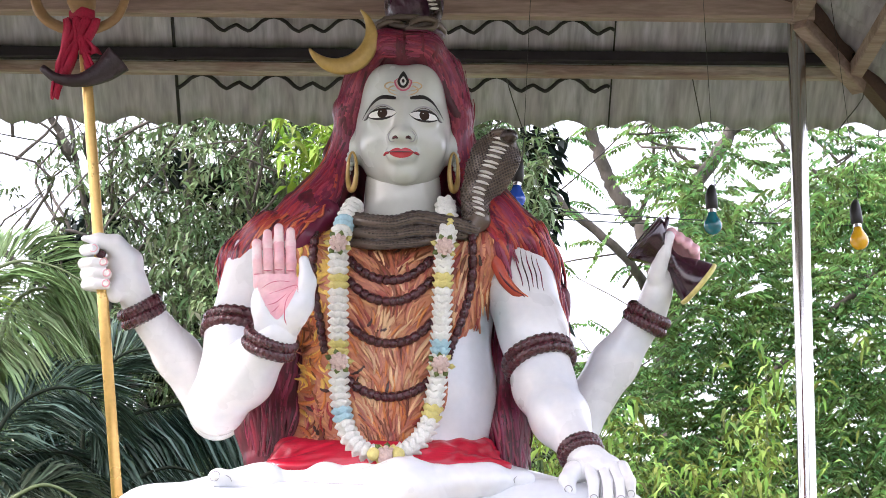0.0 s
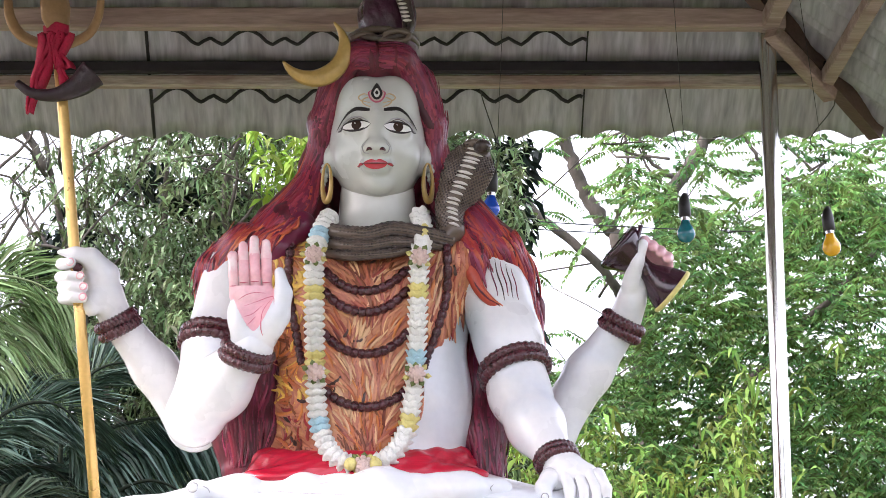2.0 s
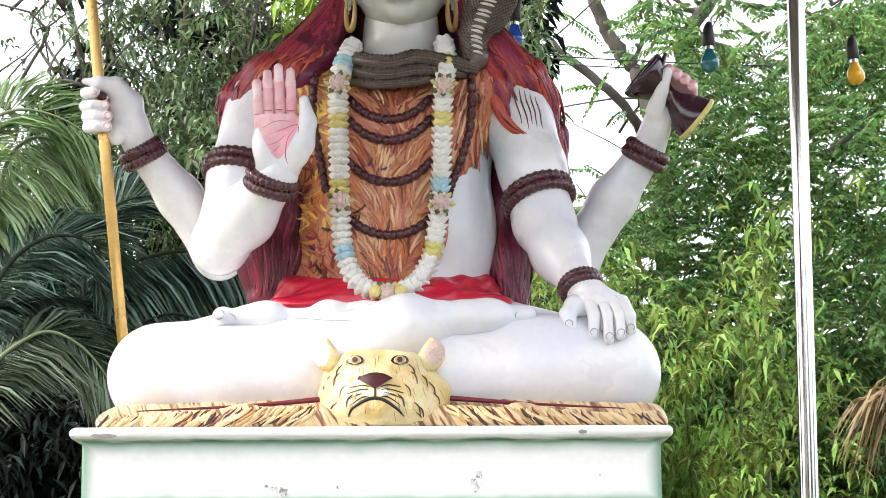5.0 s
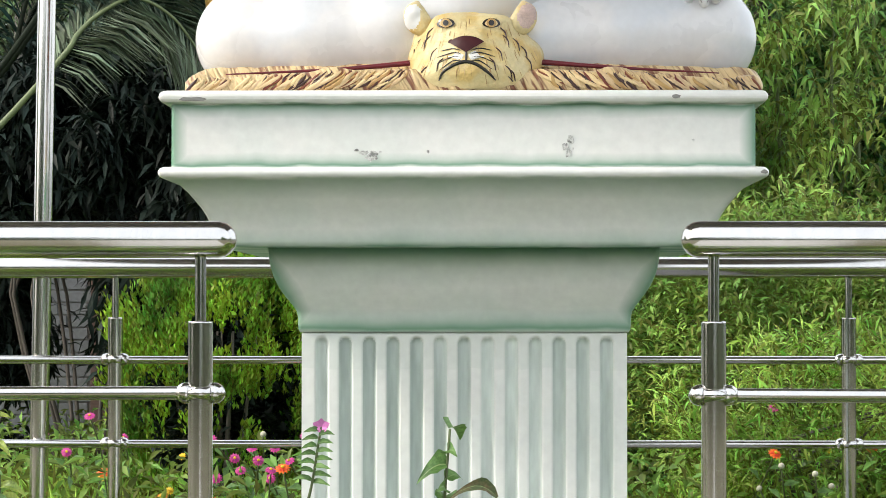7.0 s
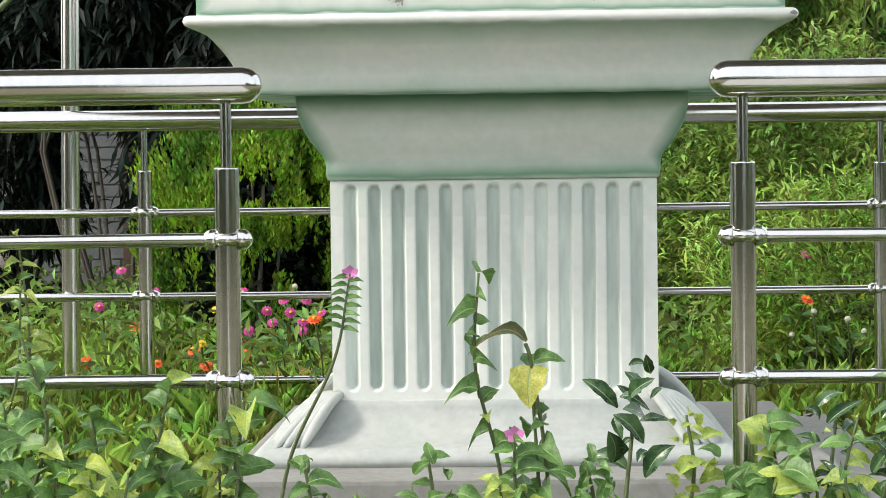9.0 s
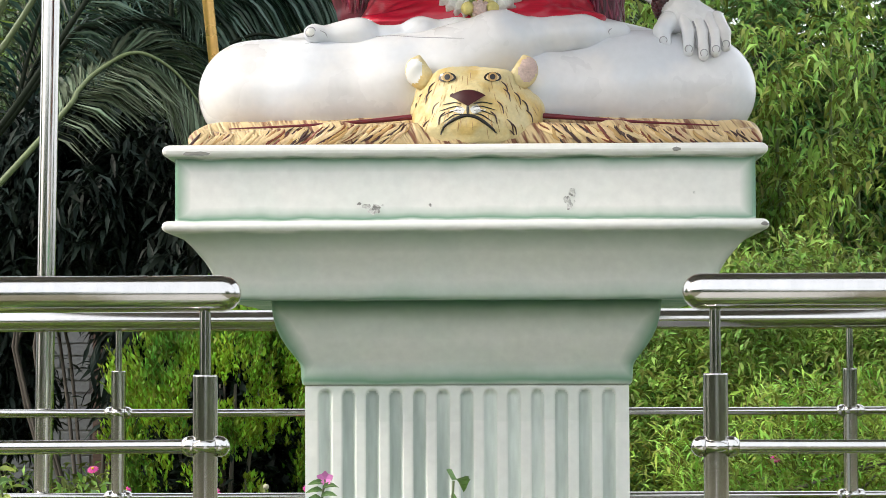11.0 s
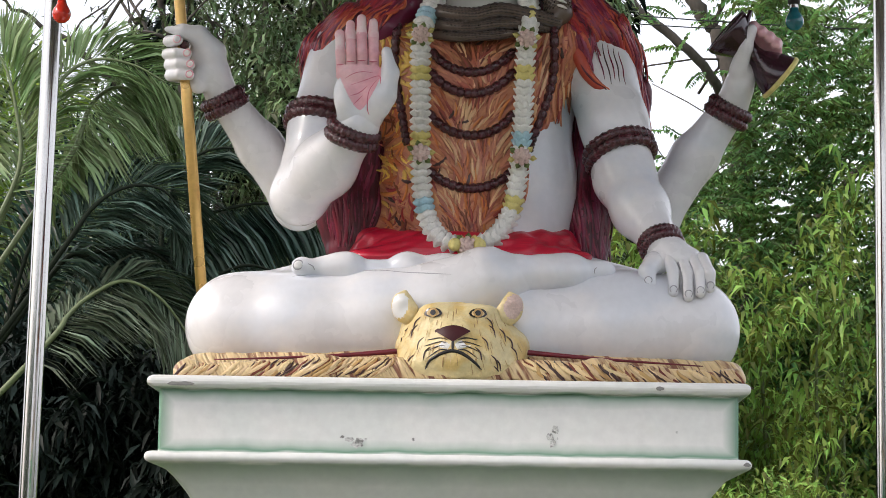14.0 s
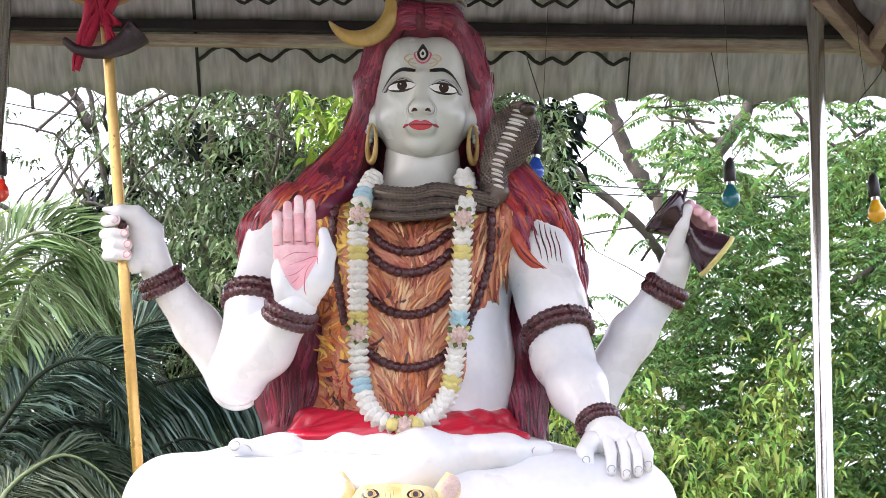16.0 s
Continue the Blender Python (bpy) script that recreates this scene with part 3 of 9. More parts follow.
    for x, z, w, h in ((-0.226, 1.006, 0.014, 0.008), (-0.208, 0.998, 0.016, 0.014), (-0.222, 0.994, 0.006, 0.003), (-0.190, 1.008, 0.004, 0.003), (0.249, 1.036, 0.010, 0.014), (0.238, 1.020, 0.010, 0.012), (0.243, 1.004, 0.009, 0.012), (0.254, 1.015, 0.003, 0.004), (-0.08, 1.008, 0.004, 0.006), (0.53, 1.035, 0.004, 0.004), (-0.245, 1.012, 0.006, 0.004)):
        pts = []
        for i in range(14):
            a = 2 * math.pi * i / 14
            r = rng.uniform(0.55, 1.0)
            pts.append((x + w * r * math.cos(a), -0.6755, z + h * r * math.sin(a)))
        obj("paint_chip", [(x, -0.6748, z)] + pts, [(0, i + 1, (i + 1) % 14 + 1) for i in range(14)], M["chip"], ped, False, "chipped patch of pale flaking plaster")
    for x, y, z, w in ((-0.62, -0.703, 1.128, 0.035), (0.49, -0.703, 1.133, 0.012), (0.69, -0.7035, 0.960, 0.010)):
        pts = [(x + w * rng.uniform(0.6, 1) * math.cos(a), y, z + 0.006 * rng.uniform(0.6, 1) * math.sin(a)) for a in np.linspace(0, 2 * math.pi, 12)[:-1]]
        obj("rim_chip", [(x, y - 0.0005, z)] + pts, [(0, i + 1, (i + 1) % 11 + 1) for i in range(11)], M["slab"], ped, False, "worn chip in the rim")
    return ped


build_pedestal()


# ---------------------------------------------------------------- railings
FY, BY = -1.151, 2.045


def build_railing(xa, xb, y, posts, mids, end_ball, top_r=0.034, label="", top_z=0.772):
    """A run of steel railing from xa (open end) to xb."""
    r = thing("railing", (posts[0], y, GZ), label, "railing", "steel railings round the statue")
    inv = Vector((posts[0], y, GZ))

    def P(x, z, dy=0.0):
        return Vector((x, y + dy, z)) - inv
    tube("top_rail", [P(xa, top_z), P((xa + xb) / 2, top_z), P(xb, top_z)], top_r, M["steel"], r, 56, True)
    for z in mids:
        tube("mid_rail", [P(end_ball, z), P((xa * 2 + xb) / 3, z - 0.002), P(xb, z)], 0.0128, M["steel"], r, 32)
    for x in posts:
        p = tube("post", [P(x, GZ - 0.05), P(x, 0.6195), P(x, 0.622)], [0.0228, 0.0228, 0.0219], M["steel_dull"], r, 72)
        tube("post_stem", [P(x, 0.615), P(x, top_z - 0.026)], 0.0102, M["steel_dull"], p, 48)
        tube("flange", [P(x, GZ + 0.045), P(x, GZ + 0.055)], 0.045, M["steel_dull"], p, 20)
        for z in mids:
            g = Geo()
            for dx in (-0.026, 0.026):
                vv, ff = ball_data(P(x + dx, z, -0.002), (0.0205, 0.0195, 0.0195), 32, 20)
                g.add(vv, ff)
            vv, ff = tube_data([P(x - 0.02, z, -0.016), P(x + 0.02, z, -0.016)], 0.0125, 14)
            g.add(vv, ff)
            g.obj("rail_clamp", [M["steel"]], r, True)
    return r


build_railing(-0.434, -2.35, FY, (-0.467, -2.25), (0.490, 0.231, -0.03), -0.440, 0.034, "shiny stainless steel railing with three rails, front run")
build_railing(0.449, 2.35, FY, (0.475, 2.25), (0.487, 0.229, -0.03), 0.440, 0.034, "shiny stainless steel railing with three rails, front run")
build_railing(-2.35, 2.35, BY, (-1.104, -2.25, 0.0, 1.165, 2.25), (0.492, 0.232, -0.03), -2.35, 0.033, "shiny stainless steel railing with three rails, behind the pedestal", 0.777)


# ---------------------------------------------------------------- shelter: poles, timber, tin roof
PX, SLOPE = 1.342, 0.74
EAVE = 0.46


def roof_z(x, y):
    """Height of the sheet's middle plane: a hipped roof over the four poles."""
    oy = max(y - 2.05, -1.15 - y)
    ox = abs(x) - PX
    return 3.262 - SLOPE * max(ox, oy)


def wave(u):
    p = (u / 0.246) % 1.0
    crest = math.exp(-((p - 0.5) / 0.13) ** 2)
    return 0.030 * crest + 0.007 * math.cos(2 * math.pi * u / 0.082)


def beam(name, a, b, w, h, material, parent):
    a, b = Vector(a), Vector(b)
    d = (b - a).normalized()
    side = d.cross(Vector((0, 0, 1))).normalized()
    up = side.cross(d)
    v = []
    n = 14
    rng = random.Random(hash((round(a.x, 2), round(b.y, 2))) & 255)
    for i in range(n + 1):
        p = a.lerp(b, i / n)
        for sx, sz in ((-1, -1), (-0.8, -1), (0.8, -1), (1, -0.8), (1, 0.8), (0.8, 1), (-0.8, 1), (-1, 0.8)):
            v.append(p + side * sx * w / 2 * (1 + rng.uniform(-0.05, 0.05)) + up * sz * h / 2 * (1 + rng.uniform(-0.05, 0.05)))
    f = [(i * 8 + k, i * 8 + (k + 1) % 8, (i + 1) * 8 + (k + 1) % 8, (i + 1) * 8 + k) for i in range(n) for k in range(8)]
    f += [tuple(range(7, -1, -1)), tuple(n * 8 + k for k in range(8))]
    return obj(name, [tuple(q) for q in v], f, material, parent, False)


def build_shelter():
    sh = thing("shelter", (0, 0, 0), "open shelter with steel poles and a rusty corrugated tin hip roof", "shelter")
    for sx in (-1, 1):
        for y in (BY + 0.062, FY - 0.062):
            if y < 0:
                x = sx * (PX + 0.9)
            else:
                x = sx * PX
            lean = 0.014 if sx < 0 < y else 0.0
            tube("pole", [(x - lean, y, GZ - 0.05), (x - lean * 0.5, y, 0.4), (x + 2 * lean, y, 3.0), (x + 2 * lean, y, 3.19)], 0.029, M["steel"], sh, 72)
    y0, y1 = FY - 0.06, 2.05
    beam("wall_plate", (-PX - 0.05, y1, 3.196), (PX + 0.05, y1, 3.196), 0.055, 0.066, M["timber"], sh)
    beam("wall_plate", (-PX - 0.95, y0, 3.196), (PX + 0.95, y0, 3.196), 0.055, 0.066, M["timber"], sh)
    for sx in (-1, 1):
        beam("wall_plate", (sx * PX, y1 + 0.05, 3.190), (sx * PX, y0 - 0.05, 3.190), 0.052, 0.06, M["timber"], sh)
    # eave purlins, light undersides
    e = 0.215
    beam("purlin", (-PX - e, y1 + e, 3.046), (PX + e, y1 + e, 3.046), 0.045, 0.036, M["purlin"], sh)
    # near-black batten stands for the shadow gap above the purlin
    beam("purlin_batten", (-PX - e, y1 + e - 0.035, 3.086), (PX + e, y1 + e - 0.035, 3.086), 0.035, 0.036, M["batten"], sh)
    for sx in (-1, 1):
        beam("purlin", (sx * (PX + e), y1 + e, 3.052), (sx * (PX + e), y0 - e, 3.052), 0.045, 0.045, M["timber"], sh)
        beam("hip_rafter", (sx * (PX + 0.42), y1 + 0.42, 2.93), (0.0 + sx * 0.05, y1 - PX + 0.05, 3.262 + SLOPE * (PX - 0.05) - 0.05), 0.055, 0.07, M["timber_dark"], sh)
        beam("hip_rafter", (sx * (PX + 0.42), y0 - 0.42, 2.93), (0.0 + sx * 0.05, y0 + PX - 0.05, 3.262 + SLOPE * (PX - 0.05) - 0.05), 0.055, 0.07, M["timber_dark"], sh)
        beam("corner_strut", (sx * (PX + 0.005), y1 - 0.01, 3.155), (sx * (PX + 0.235), y1 + 0.235, 3.005), 0.045, 0.05, M["timber"], sh)
    # sheets: back, front, two sides; each with thickness
    def sheet(name, along_y, sign):
        g = Geo()
        if along_y:
            ex, us = PX + EAVE, np.arange(-PX - EAVE, PX + EAVE + 0.001, 0.0205)
            base_o = 2.05 if sign > 0 else -1.15
            vs = np.linspace(EAVE, -PX, 40)
        else:
            us = np.arange(-1.15 - EAVE, 2.05 + EAVE + 0.001, 0.0205)
            vs = np.linspace(EAVE, -PX, 40)
        rows = []
        for o in vs:
            row = []
            for u in us:
                if along_y:
                    lim = PX + o
                    uu = max(-lim, min(lim, u))
                    jag = 0.012 * noise.noise((uu * 7, 1.3, 0)) if o > EAVE - 0.02 else 0
                    x, y = uu, base_o + sign * (o + jag)
                else:
                    uu = max(-1.15 - o, min(2.05 + o, u))
                    x, y = sign * (PX + o), uu
                row.append((x, y, 3.262 - SLOPE * o + wave(u)))
            rows.append(row)
        w = len(us)
        vv = [p for row in rows for p in row]
        ff = [(j * w + i, j * w + i + 1, (j + 1) * w + i + 1, (j + 1) * w + i) for j in range(len(vs) - 1) for i in range(w - 1)]
        top = [(x, y, z + 0.003) for x, y, z in vv]
        k = len(vv)
        g.add(vv + top, ff + [tuple(i + k for i in reversed(q)) for q in ff] + [(i + 1, i, i + k, i + 1 + k) for i in range(w - 1)])
        return g.obj(name, [M["tin"]], sh, True)
    sheet("roof_sheet", True, 1)
    sheet("roof_sheet", True, -1)
    sheet("roof_sheet", False, 1)
    sheet("roof_sheet", False, -1)

    # open laps between sheets: near-black tubes drawn for the dark gaps seen from below
    def lap(x0, x1, o, r=0.0065):
        xs = np.arange(x0, x1, 0.007)
        g = Geo()
        us = np.arange(-PX - EAVE, PX + EAVE + 0.001, 0.0205)
        ws = np.interp(xs, us, [wave(u) for u in us])
        p = [(x, 2.05 + o, 3.262 - SLOPE * o + 1.7 * w - 0.028) for x, w in zip(xs, ws)]
        vv, ff = tube_data(p, r, 6)
        g.add(vv, ff)
        return g.obj("sheet_lap", [M["lapdark"]], sh, True)
    lap(-0.70, 0.755, 0.300)
    lap(-0.62, 0.755, 0.108, 0.006)
    tube("sheet_lap", [(-0.70, 2.05 + o, 3.250 - SLOPE * o) for o in (0.08, 0.2, 0.30, EAVE - 0.01)], 0.006, M["lapdark"], sh, 6)
    tube("sheet_lap", [(0.755, 2.05 + o, 3.250 - SLOPE * o) for o in (0.08, 0.2, 0.30, EAVE - 0.01)], 0.003, M["lapdark"], sh, 6)
    # loose wires hanging under the eave
    for x, dx in ((0.40, 0.03), (1.02, 0.02), (1.58, -0.08)):
        p = [(x, 2.28, 3.03), (x + 0.02, 2.36, 2.99), (x + 0.03 + dx, 2.44, 2.90), (x + 0.05 + dx, 2.47, 2.87)]
        tube("tie_wire", spline(p, 10), 0.002, M["wire"], sh, 5)
    return sh


build_shelter()


def build_bulb(loc, color, tilt=0.0, wire_to=None, tip=0.03, label=""):
    x, y, z = loc
    b = thing("hanging_bulb", loc, label, "light bulb", "coloured bulbs on the wire")
    prof = [(-0.030, 0.004), (-0.028, 0.012), (-0.020, 0.0215), (-0.008, 0.027), (0.004, 0.0262), (0.016, 0.0205), (0.026, 0.0145), (0.036, 0.0125)]
    tube("glass", [(0, 0, h) for h, _ in prof], [r for _, r in prof], M["bulb_" + color], b, 20)
    tube("cap", [(0, 0, 0.034), (0, 0, 0.050)], [0.0126, 0.0126], M["steel_dull"], b, 14)
    tube("holder", [(0, 0, 0.046), (0, 0, 0.050), (0, 0, 0.085), (0.002, 0, 0.105), (0.004, 0, 0.118)], [0.0150, 0.0178, 0.0172, 0.013, 0.006], M["socket"], b, 14)
    if wire_to:
        p = [(0.004, 0, 0.112), (0.012, 0.0, 0.15), tuple(np.array(wire_to) - np.array(loc))]
        tube("cord", spline(p, 10), 0.0009, M["wire"], b, 6)
    b.rotation_euler = (radians(tilt * 0.5), radians(tilt), 0)
    return b


build_bulb((0.392, 1.245, 2.372), "blue", 3, (0.395, 1.245, 3.85), label="blue lacquered bulb in a black holder on a cord")
build_bulb((0.955, 1.245, 2.298), "teal", -2, (0.958, 1.245, 3.55), label="dark teal lacquered bulb in a black holder on a cord")
build_bulb((1.374, 1.245, 2.258), "yellow", -5, (1.378, 1.245, 3.24), label="yellow lacquered bulb in a black holder on a cord")
build_bulb((-0.082, 1.2, 3.055), "rosy", 0, (-0.08, 1.2, 3.5), label="pink lacquered bulb in a black holder on a cord")
build_bulb((-0.905, 1.2, 3.088), "mint", 0, (-0.9, 1.2, 3.5), label="mint green lacquered bulb in a black holder on a cord")
build_bulb((1.280, 1.2, 3.092), "mint", 0, (1.28, 1.2, 3.3), label="mint green lacquered bulb in a black holder on a cord")
build_bulb((-1.145, 1.245, 2.292), "red", 0, (-1.145, 1.245, 3.24), label="red lacquered bulb in a black holder on a cord")


# ---------------------------------------------------------------- modelled forms: smooth unions of cones and ellipsoids
class Form:
    def __init__(self, k=0.03):
        self.k, self.prims = k, []

    def cone(self, a, b, ra, rb=None):
        self.prims.append(("c", np.array(a, float), np.array(b, float), ra, ra if rb is None else rb, None))
        return self

    def chain(self, pts, radii):
        for i in range(len(pts) - 1):
            self.cone(pts[i], pts[i + 1], radii[i], radii[i + 1])
        return self

    def ell(self, c, r, rot=None):
        R = np.eye(3) if rot is None else np.array(Euler([radians(q) for q in rot]).to_matrix()).T
        self.prims.append(("e", np.array(c, float), np.array(r, float), None, None, R))
        return self

    def one(self, q, P):
        kind, a, b, ra, rb, R = q
        if kind == "c":
            pa, ba = P - a, b - a
            h = np.clip((pa @ ba) / (ba @ ba), 0, 1)
            return np.linalg.norm(pa - h[..., None] * ba, axis=-1) - (ra + (rb - ra) * h)
        u = (P - a) @ R.T / b
        k0 = np.linalg.norm(u, axis=-1)
        k1 = np.linalg.norm(u / b, axis=-1)
        return k0 * (k0 - 1) / np.maximum(k1, 1e-6)

    def box(self, q):
        kind, a, b, ra, rb, R = q
        if kind == "c":
            r = max(ra, rb)
            return np.minimum(a, b) - r, np.maximum(a, b) + r
        r = b.max()
        return a - r, a + r

    def __call__(self, P):
        d = np.full(P.shape[:-1], 1.0)
        for q in self.prims:
            d = smin(d, self.one(q, P), self.k)
        return d

    def mesh(self, h):
        lo = np.min([self.box(q)[0] for q in self.prims], axis=0) - 3 * h
        hi = np.max([self.box(q)[1] for q in self.prims], axis=0) + 3 * h
        n = np.ceil((hi - lo) / h).astype(int) + 1
        ax = [lo[i] + h * np.arange(n[i]) for i in range(3)]
        D = np.full(n, 1.0)
        for q in self.prims:
            a, b = self.box(q)
            m = self.k + 2 * h
            s = [slice(max(0, int((a[i] - m - lo[i]) / h)), min(n[i], int((b[i] + m - lo[i]) / h) + 2)) for i in range(3)]
            P = np.stack(np.meshgrid(*[ax[i][s[i]] for i in range(3)], indexing="ij"), -1)
            D[tuple(s)] = smin(D[tuple(s)], self.one(q, P), self.k)
        return surface(D, lo, h)


def smin(a, b, k):
    t = np.clip(0.5 + 0.5 * (b - a) / k, 0, 1)
    return b * (1 - t) + a * t - k * t * (1 - t)


def surface(D, lo, h):
    """Mesh of the zero level of a sampled distance, one vertex a cell."""
    s = D < 0
    nx, ny, nz = D.shape
    corner = [(i, j, k) for i in (0, 1) for j in (0, 1) for k in (0, 1)]

    def cut(A, c):
        return A[c[0]:nx - 1 + c[0], c[1]:ny - 1 + c[1], c[2]:nz - 1 + c[2]]
    cnt = sum(cut(s, c).astype(np.int8) for c in corner)
    cells = np.argwhere((cnt > 0) & (cnt < 8))
    vals = np.stack([D[cells[:, 0] + c[0], cells[:, 1] + c[1], cells[:, 2] + c[2]] for c in corner], 1)
    acc, num = np.zeros((len(cells), 3)), np.zeros(len(cells))
    for a in range(8):
        for b in range(a + 1, 8):
            ca, cb = np.array(corner[a]), np.array(corner[b])
            if abs(ca - cb).sum() != 1:
                continue
            va, vb = vals[:, a], vals[:, b]
            m = (va < 0) != (vb < 0)
            t = np.where(m, va / np.where(m, va - vb, 1), 0)
            acc += m[:, None] * (ca + t[:, None] * (cb - ca))
            num += m
    V = lo + h * (cells + acc / num[:, None])
    idx = -np.ones((nx - 1, ny - 1, nz - 1), dtype=np.int64)
    idx[tuple(cells.T)] = np.arange(len(cells))
    faces = []
    for axis in range(3):
        o1, o2 = [(1, 2), (2, 0), (0, 1)][axis]
        sl0, sl1 = [slice(None)] * 3, [slice(None)] * 3
        sl0[axis], sl1[axis] = slice(0, -1), slice(1, None)
        e = np.argwhere(s[tuple(sl0)] != s[tuple(sl1)])
        e = e[(e[:, o1] > 0) & (e[:, o2] > 0) & (e[:, o1] < D.shape[o1] - 1) & (e[:, o2] < D.shape[o2] - 1)]
        d1, d2 = np.eye(3, dtype=int)[o1], np.eye(3, dtype=int)[o2]
        q = np.stack([idx[tuple((e - a * d1 - b * d2).T)] for a, b in ((1, 1), (0, 1), (0, 0), (1, 0))], 1)
        flip = ~s[tuple(e.T)]
        q[flip] = q[flip][:, ::-1]
        faces.append(q)
    G = np.stack(np.gradient(D, h), -1)
    for _ in range(2):
        u = (V - lo) / h
        i = np.clip(u.astype(int), 0, np.array(D.shape) - 2)
        f = u - i
        d, g = 0, 0
        for c in corner:
            w = np.prod([f[:, a] if c[a] else 1 - f[:, a] for a in range(3)], axis=0)
            j = (i[:, 0] + c[0], i[:, 1] + c[1], i[:, 2] + c[2])
            d = d + w * D[j]
            g = g + w[:, None] * G[j]
        V = V - np.clip(d, -h, h)[:, None] * g / np.maximum((g * g).sum(1), 0.2)[:, None]
    N = g / np.maximum(np.linalg.norm(g, axis=1), 1e-6)[:, None]
    return V, np.concatenate(faces), N


def ridged(V, N, amp, along, freq, seed=0.0):
    """Carved strands: ridges that wander along a direction."""
    a = np.array(along, float)
    a /= np.linalg.norm(a)
    s1 = np.cross(a, (0, 1, 0))
    s1 /= np.linalg.norm(s1)
    s2 = np.cross(a, s1)
    out = np.empty(len(V))
    for i, p in enumerate(V):
        w = noise.noise((p[0] * 5 + seed, p[1] * 5, p[2] * 5))
        u, v, t = p @ s1 + 0.05 * w, p @ s2 + 0.04 * w, p @ a
        out[i] = noise.noise((u * freq, v * freq * 0.6, t * freq * 0.12 + seed)) + 0.5 * noise.noise((u * freq * 2.3, v * freq, t * freq * 0.25 + seed))
    return V + N * (amp * out)[:, None]


def front_y(form, x, z, y0=0.2, y1=0.75):
    """Where a line of sight along y first meets the form, at each (x, z)."""
    x, z = np.asarray(x, float), np.asarray(z, float)
    y = np.full(x.shape, y0)
    for _ in range(60):
        d = form(np.stack([x, y, z], -1))
        y = np.minimum(y + np.clip(d, -0.02, 0.05) * 0.9, y1)
    return y


def decal(form, upper, lower, x0, x1, lift, nx=24, nz=6, thick=0.0015):
    """A thin painted patch between two curves z(x), laid on a form."""
    xs = np.linspace(x0, x1, nx)
    t = np.linspace(0, 1, nz)
    X = np.repeat(xs[:, None], nz, 1)
    Z = np.array([lower(x) for x in xs])[:, None] * (1 - t) + np.array([upper(x) for x in xs])[:, None] * t
    Y = front_y(form, X, Z) - lift
    v = np.stack([X, Y, Z], -1).reshape(-1, 3)
    f = [(i * nz + j, (i + 1) * nz + j, (i + 1) * nz + j + 1, i * nz + j + 1) for i in range(nx - 1) for j in range(nz - 1)]
    return v, f


def stroke(form, pts, w, lift=0.0015, n=24, seg=6, taper=True):
    """A painted or modelled line over (x, z) points laid on a form."""
    p = spline([(x, 0, z) for x, z in pts], n)
    y = front_y(form, p[:, 0], p[:, 2])
    p[:, 1] = y - lift + w * 0.6
    r = [w * ((0.25 + 0.75 * abs(math.sin(math.pi * i / (n - 1))) ** 0.6) if taper else 1) for i in range(n)]
    return tube_data(p, r, seg)


def ring(c, axis, rad, r, n=40, seg=8, squash=(1, 1), bead=0.0, beads=18):
    c, axis = Vector(c), Vector(axis).normalized()
    u = axis.orthogonal().normalized()
    w = axis.cross(u)
    v, f = [], []
    for i in range(n):
        a = 2 * math.pi * i / n
        d = (u * math.cos(a) * squash[0] + w * math.sin(a) * squash[1])
        rr = r * (1 + bead * math.cos(beads * a))
        for k in range(seg):
            b = 2 * math.pi * k / seg
            v.append(tuple(c + d * (rad + rr * math.cos(b)) + axis * rr * math.sin(b)))
    for i in range(n):
        for k in range(seg):
            i2, k2 = (i + 1) % n, (k + 1) % seg
            f.append((i * seg + k, i2 * seg + k, i2 * seg + k2, i * seg + k2))
    return np.array(v), f


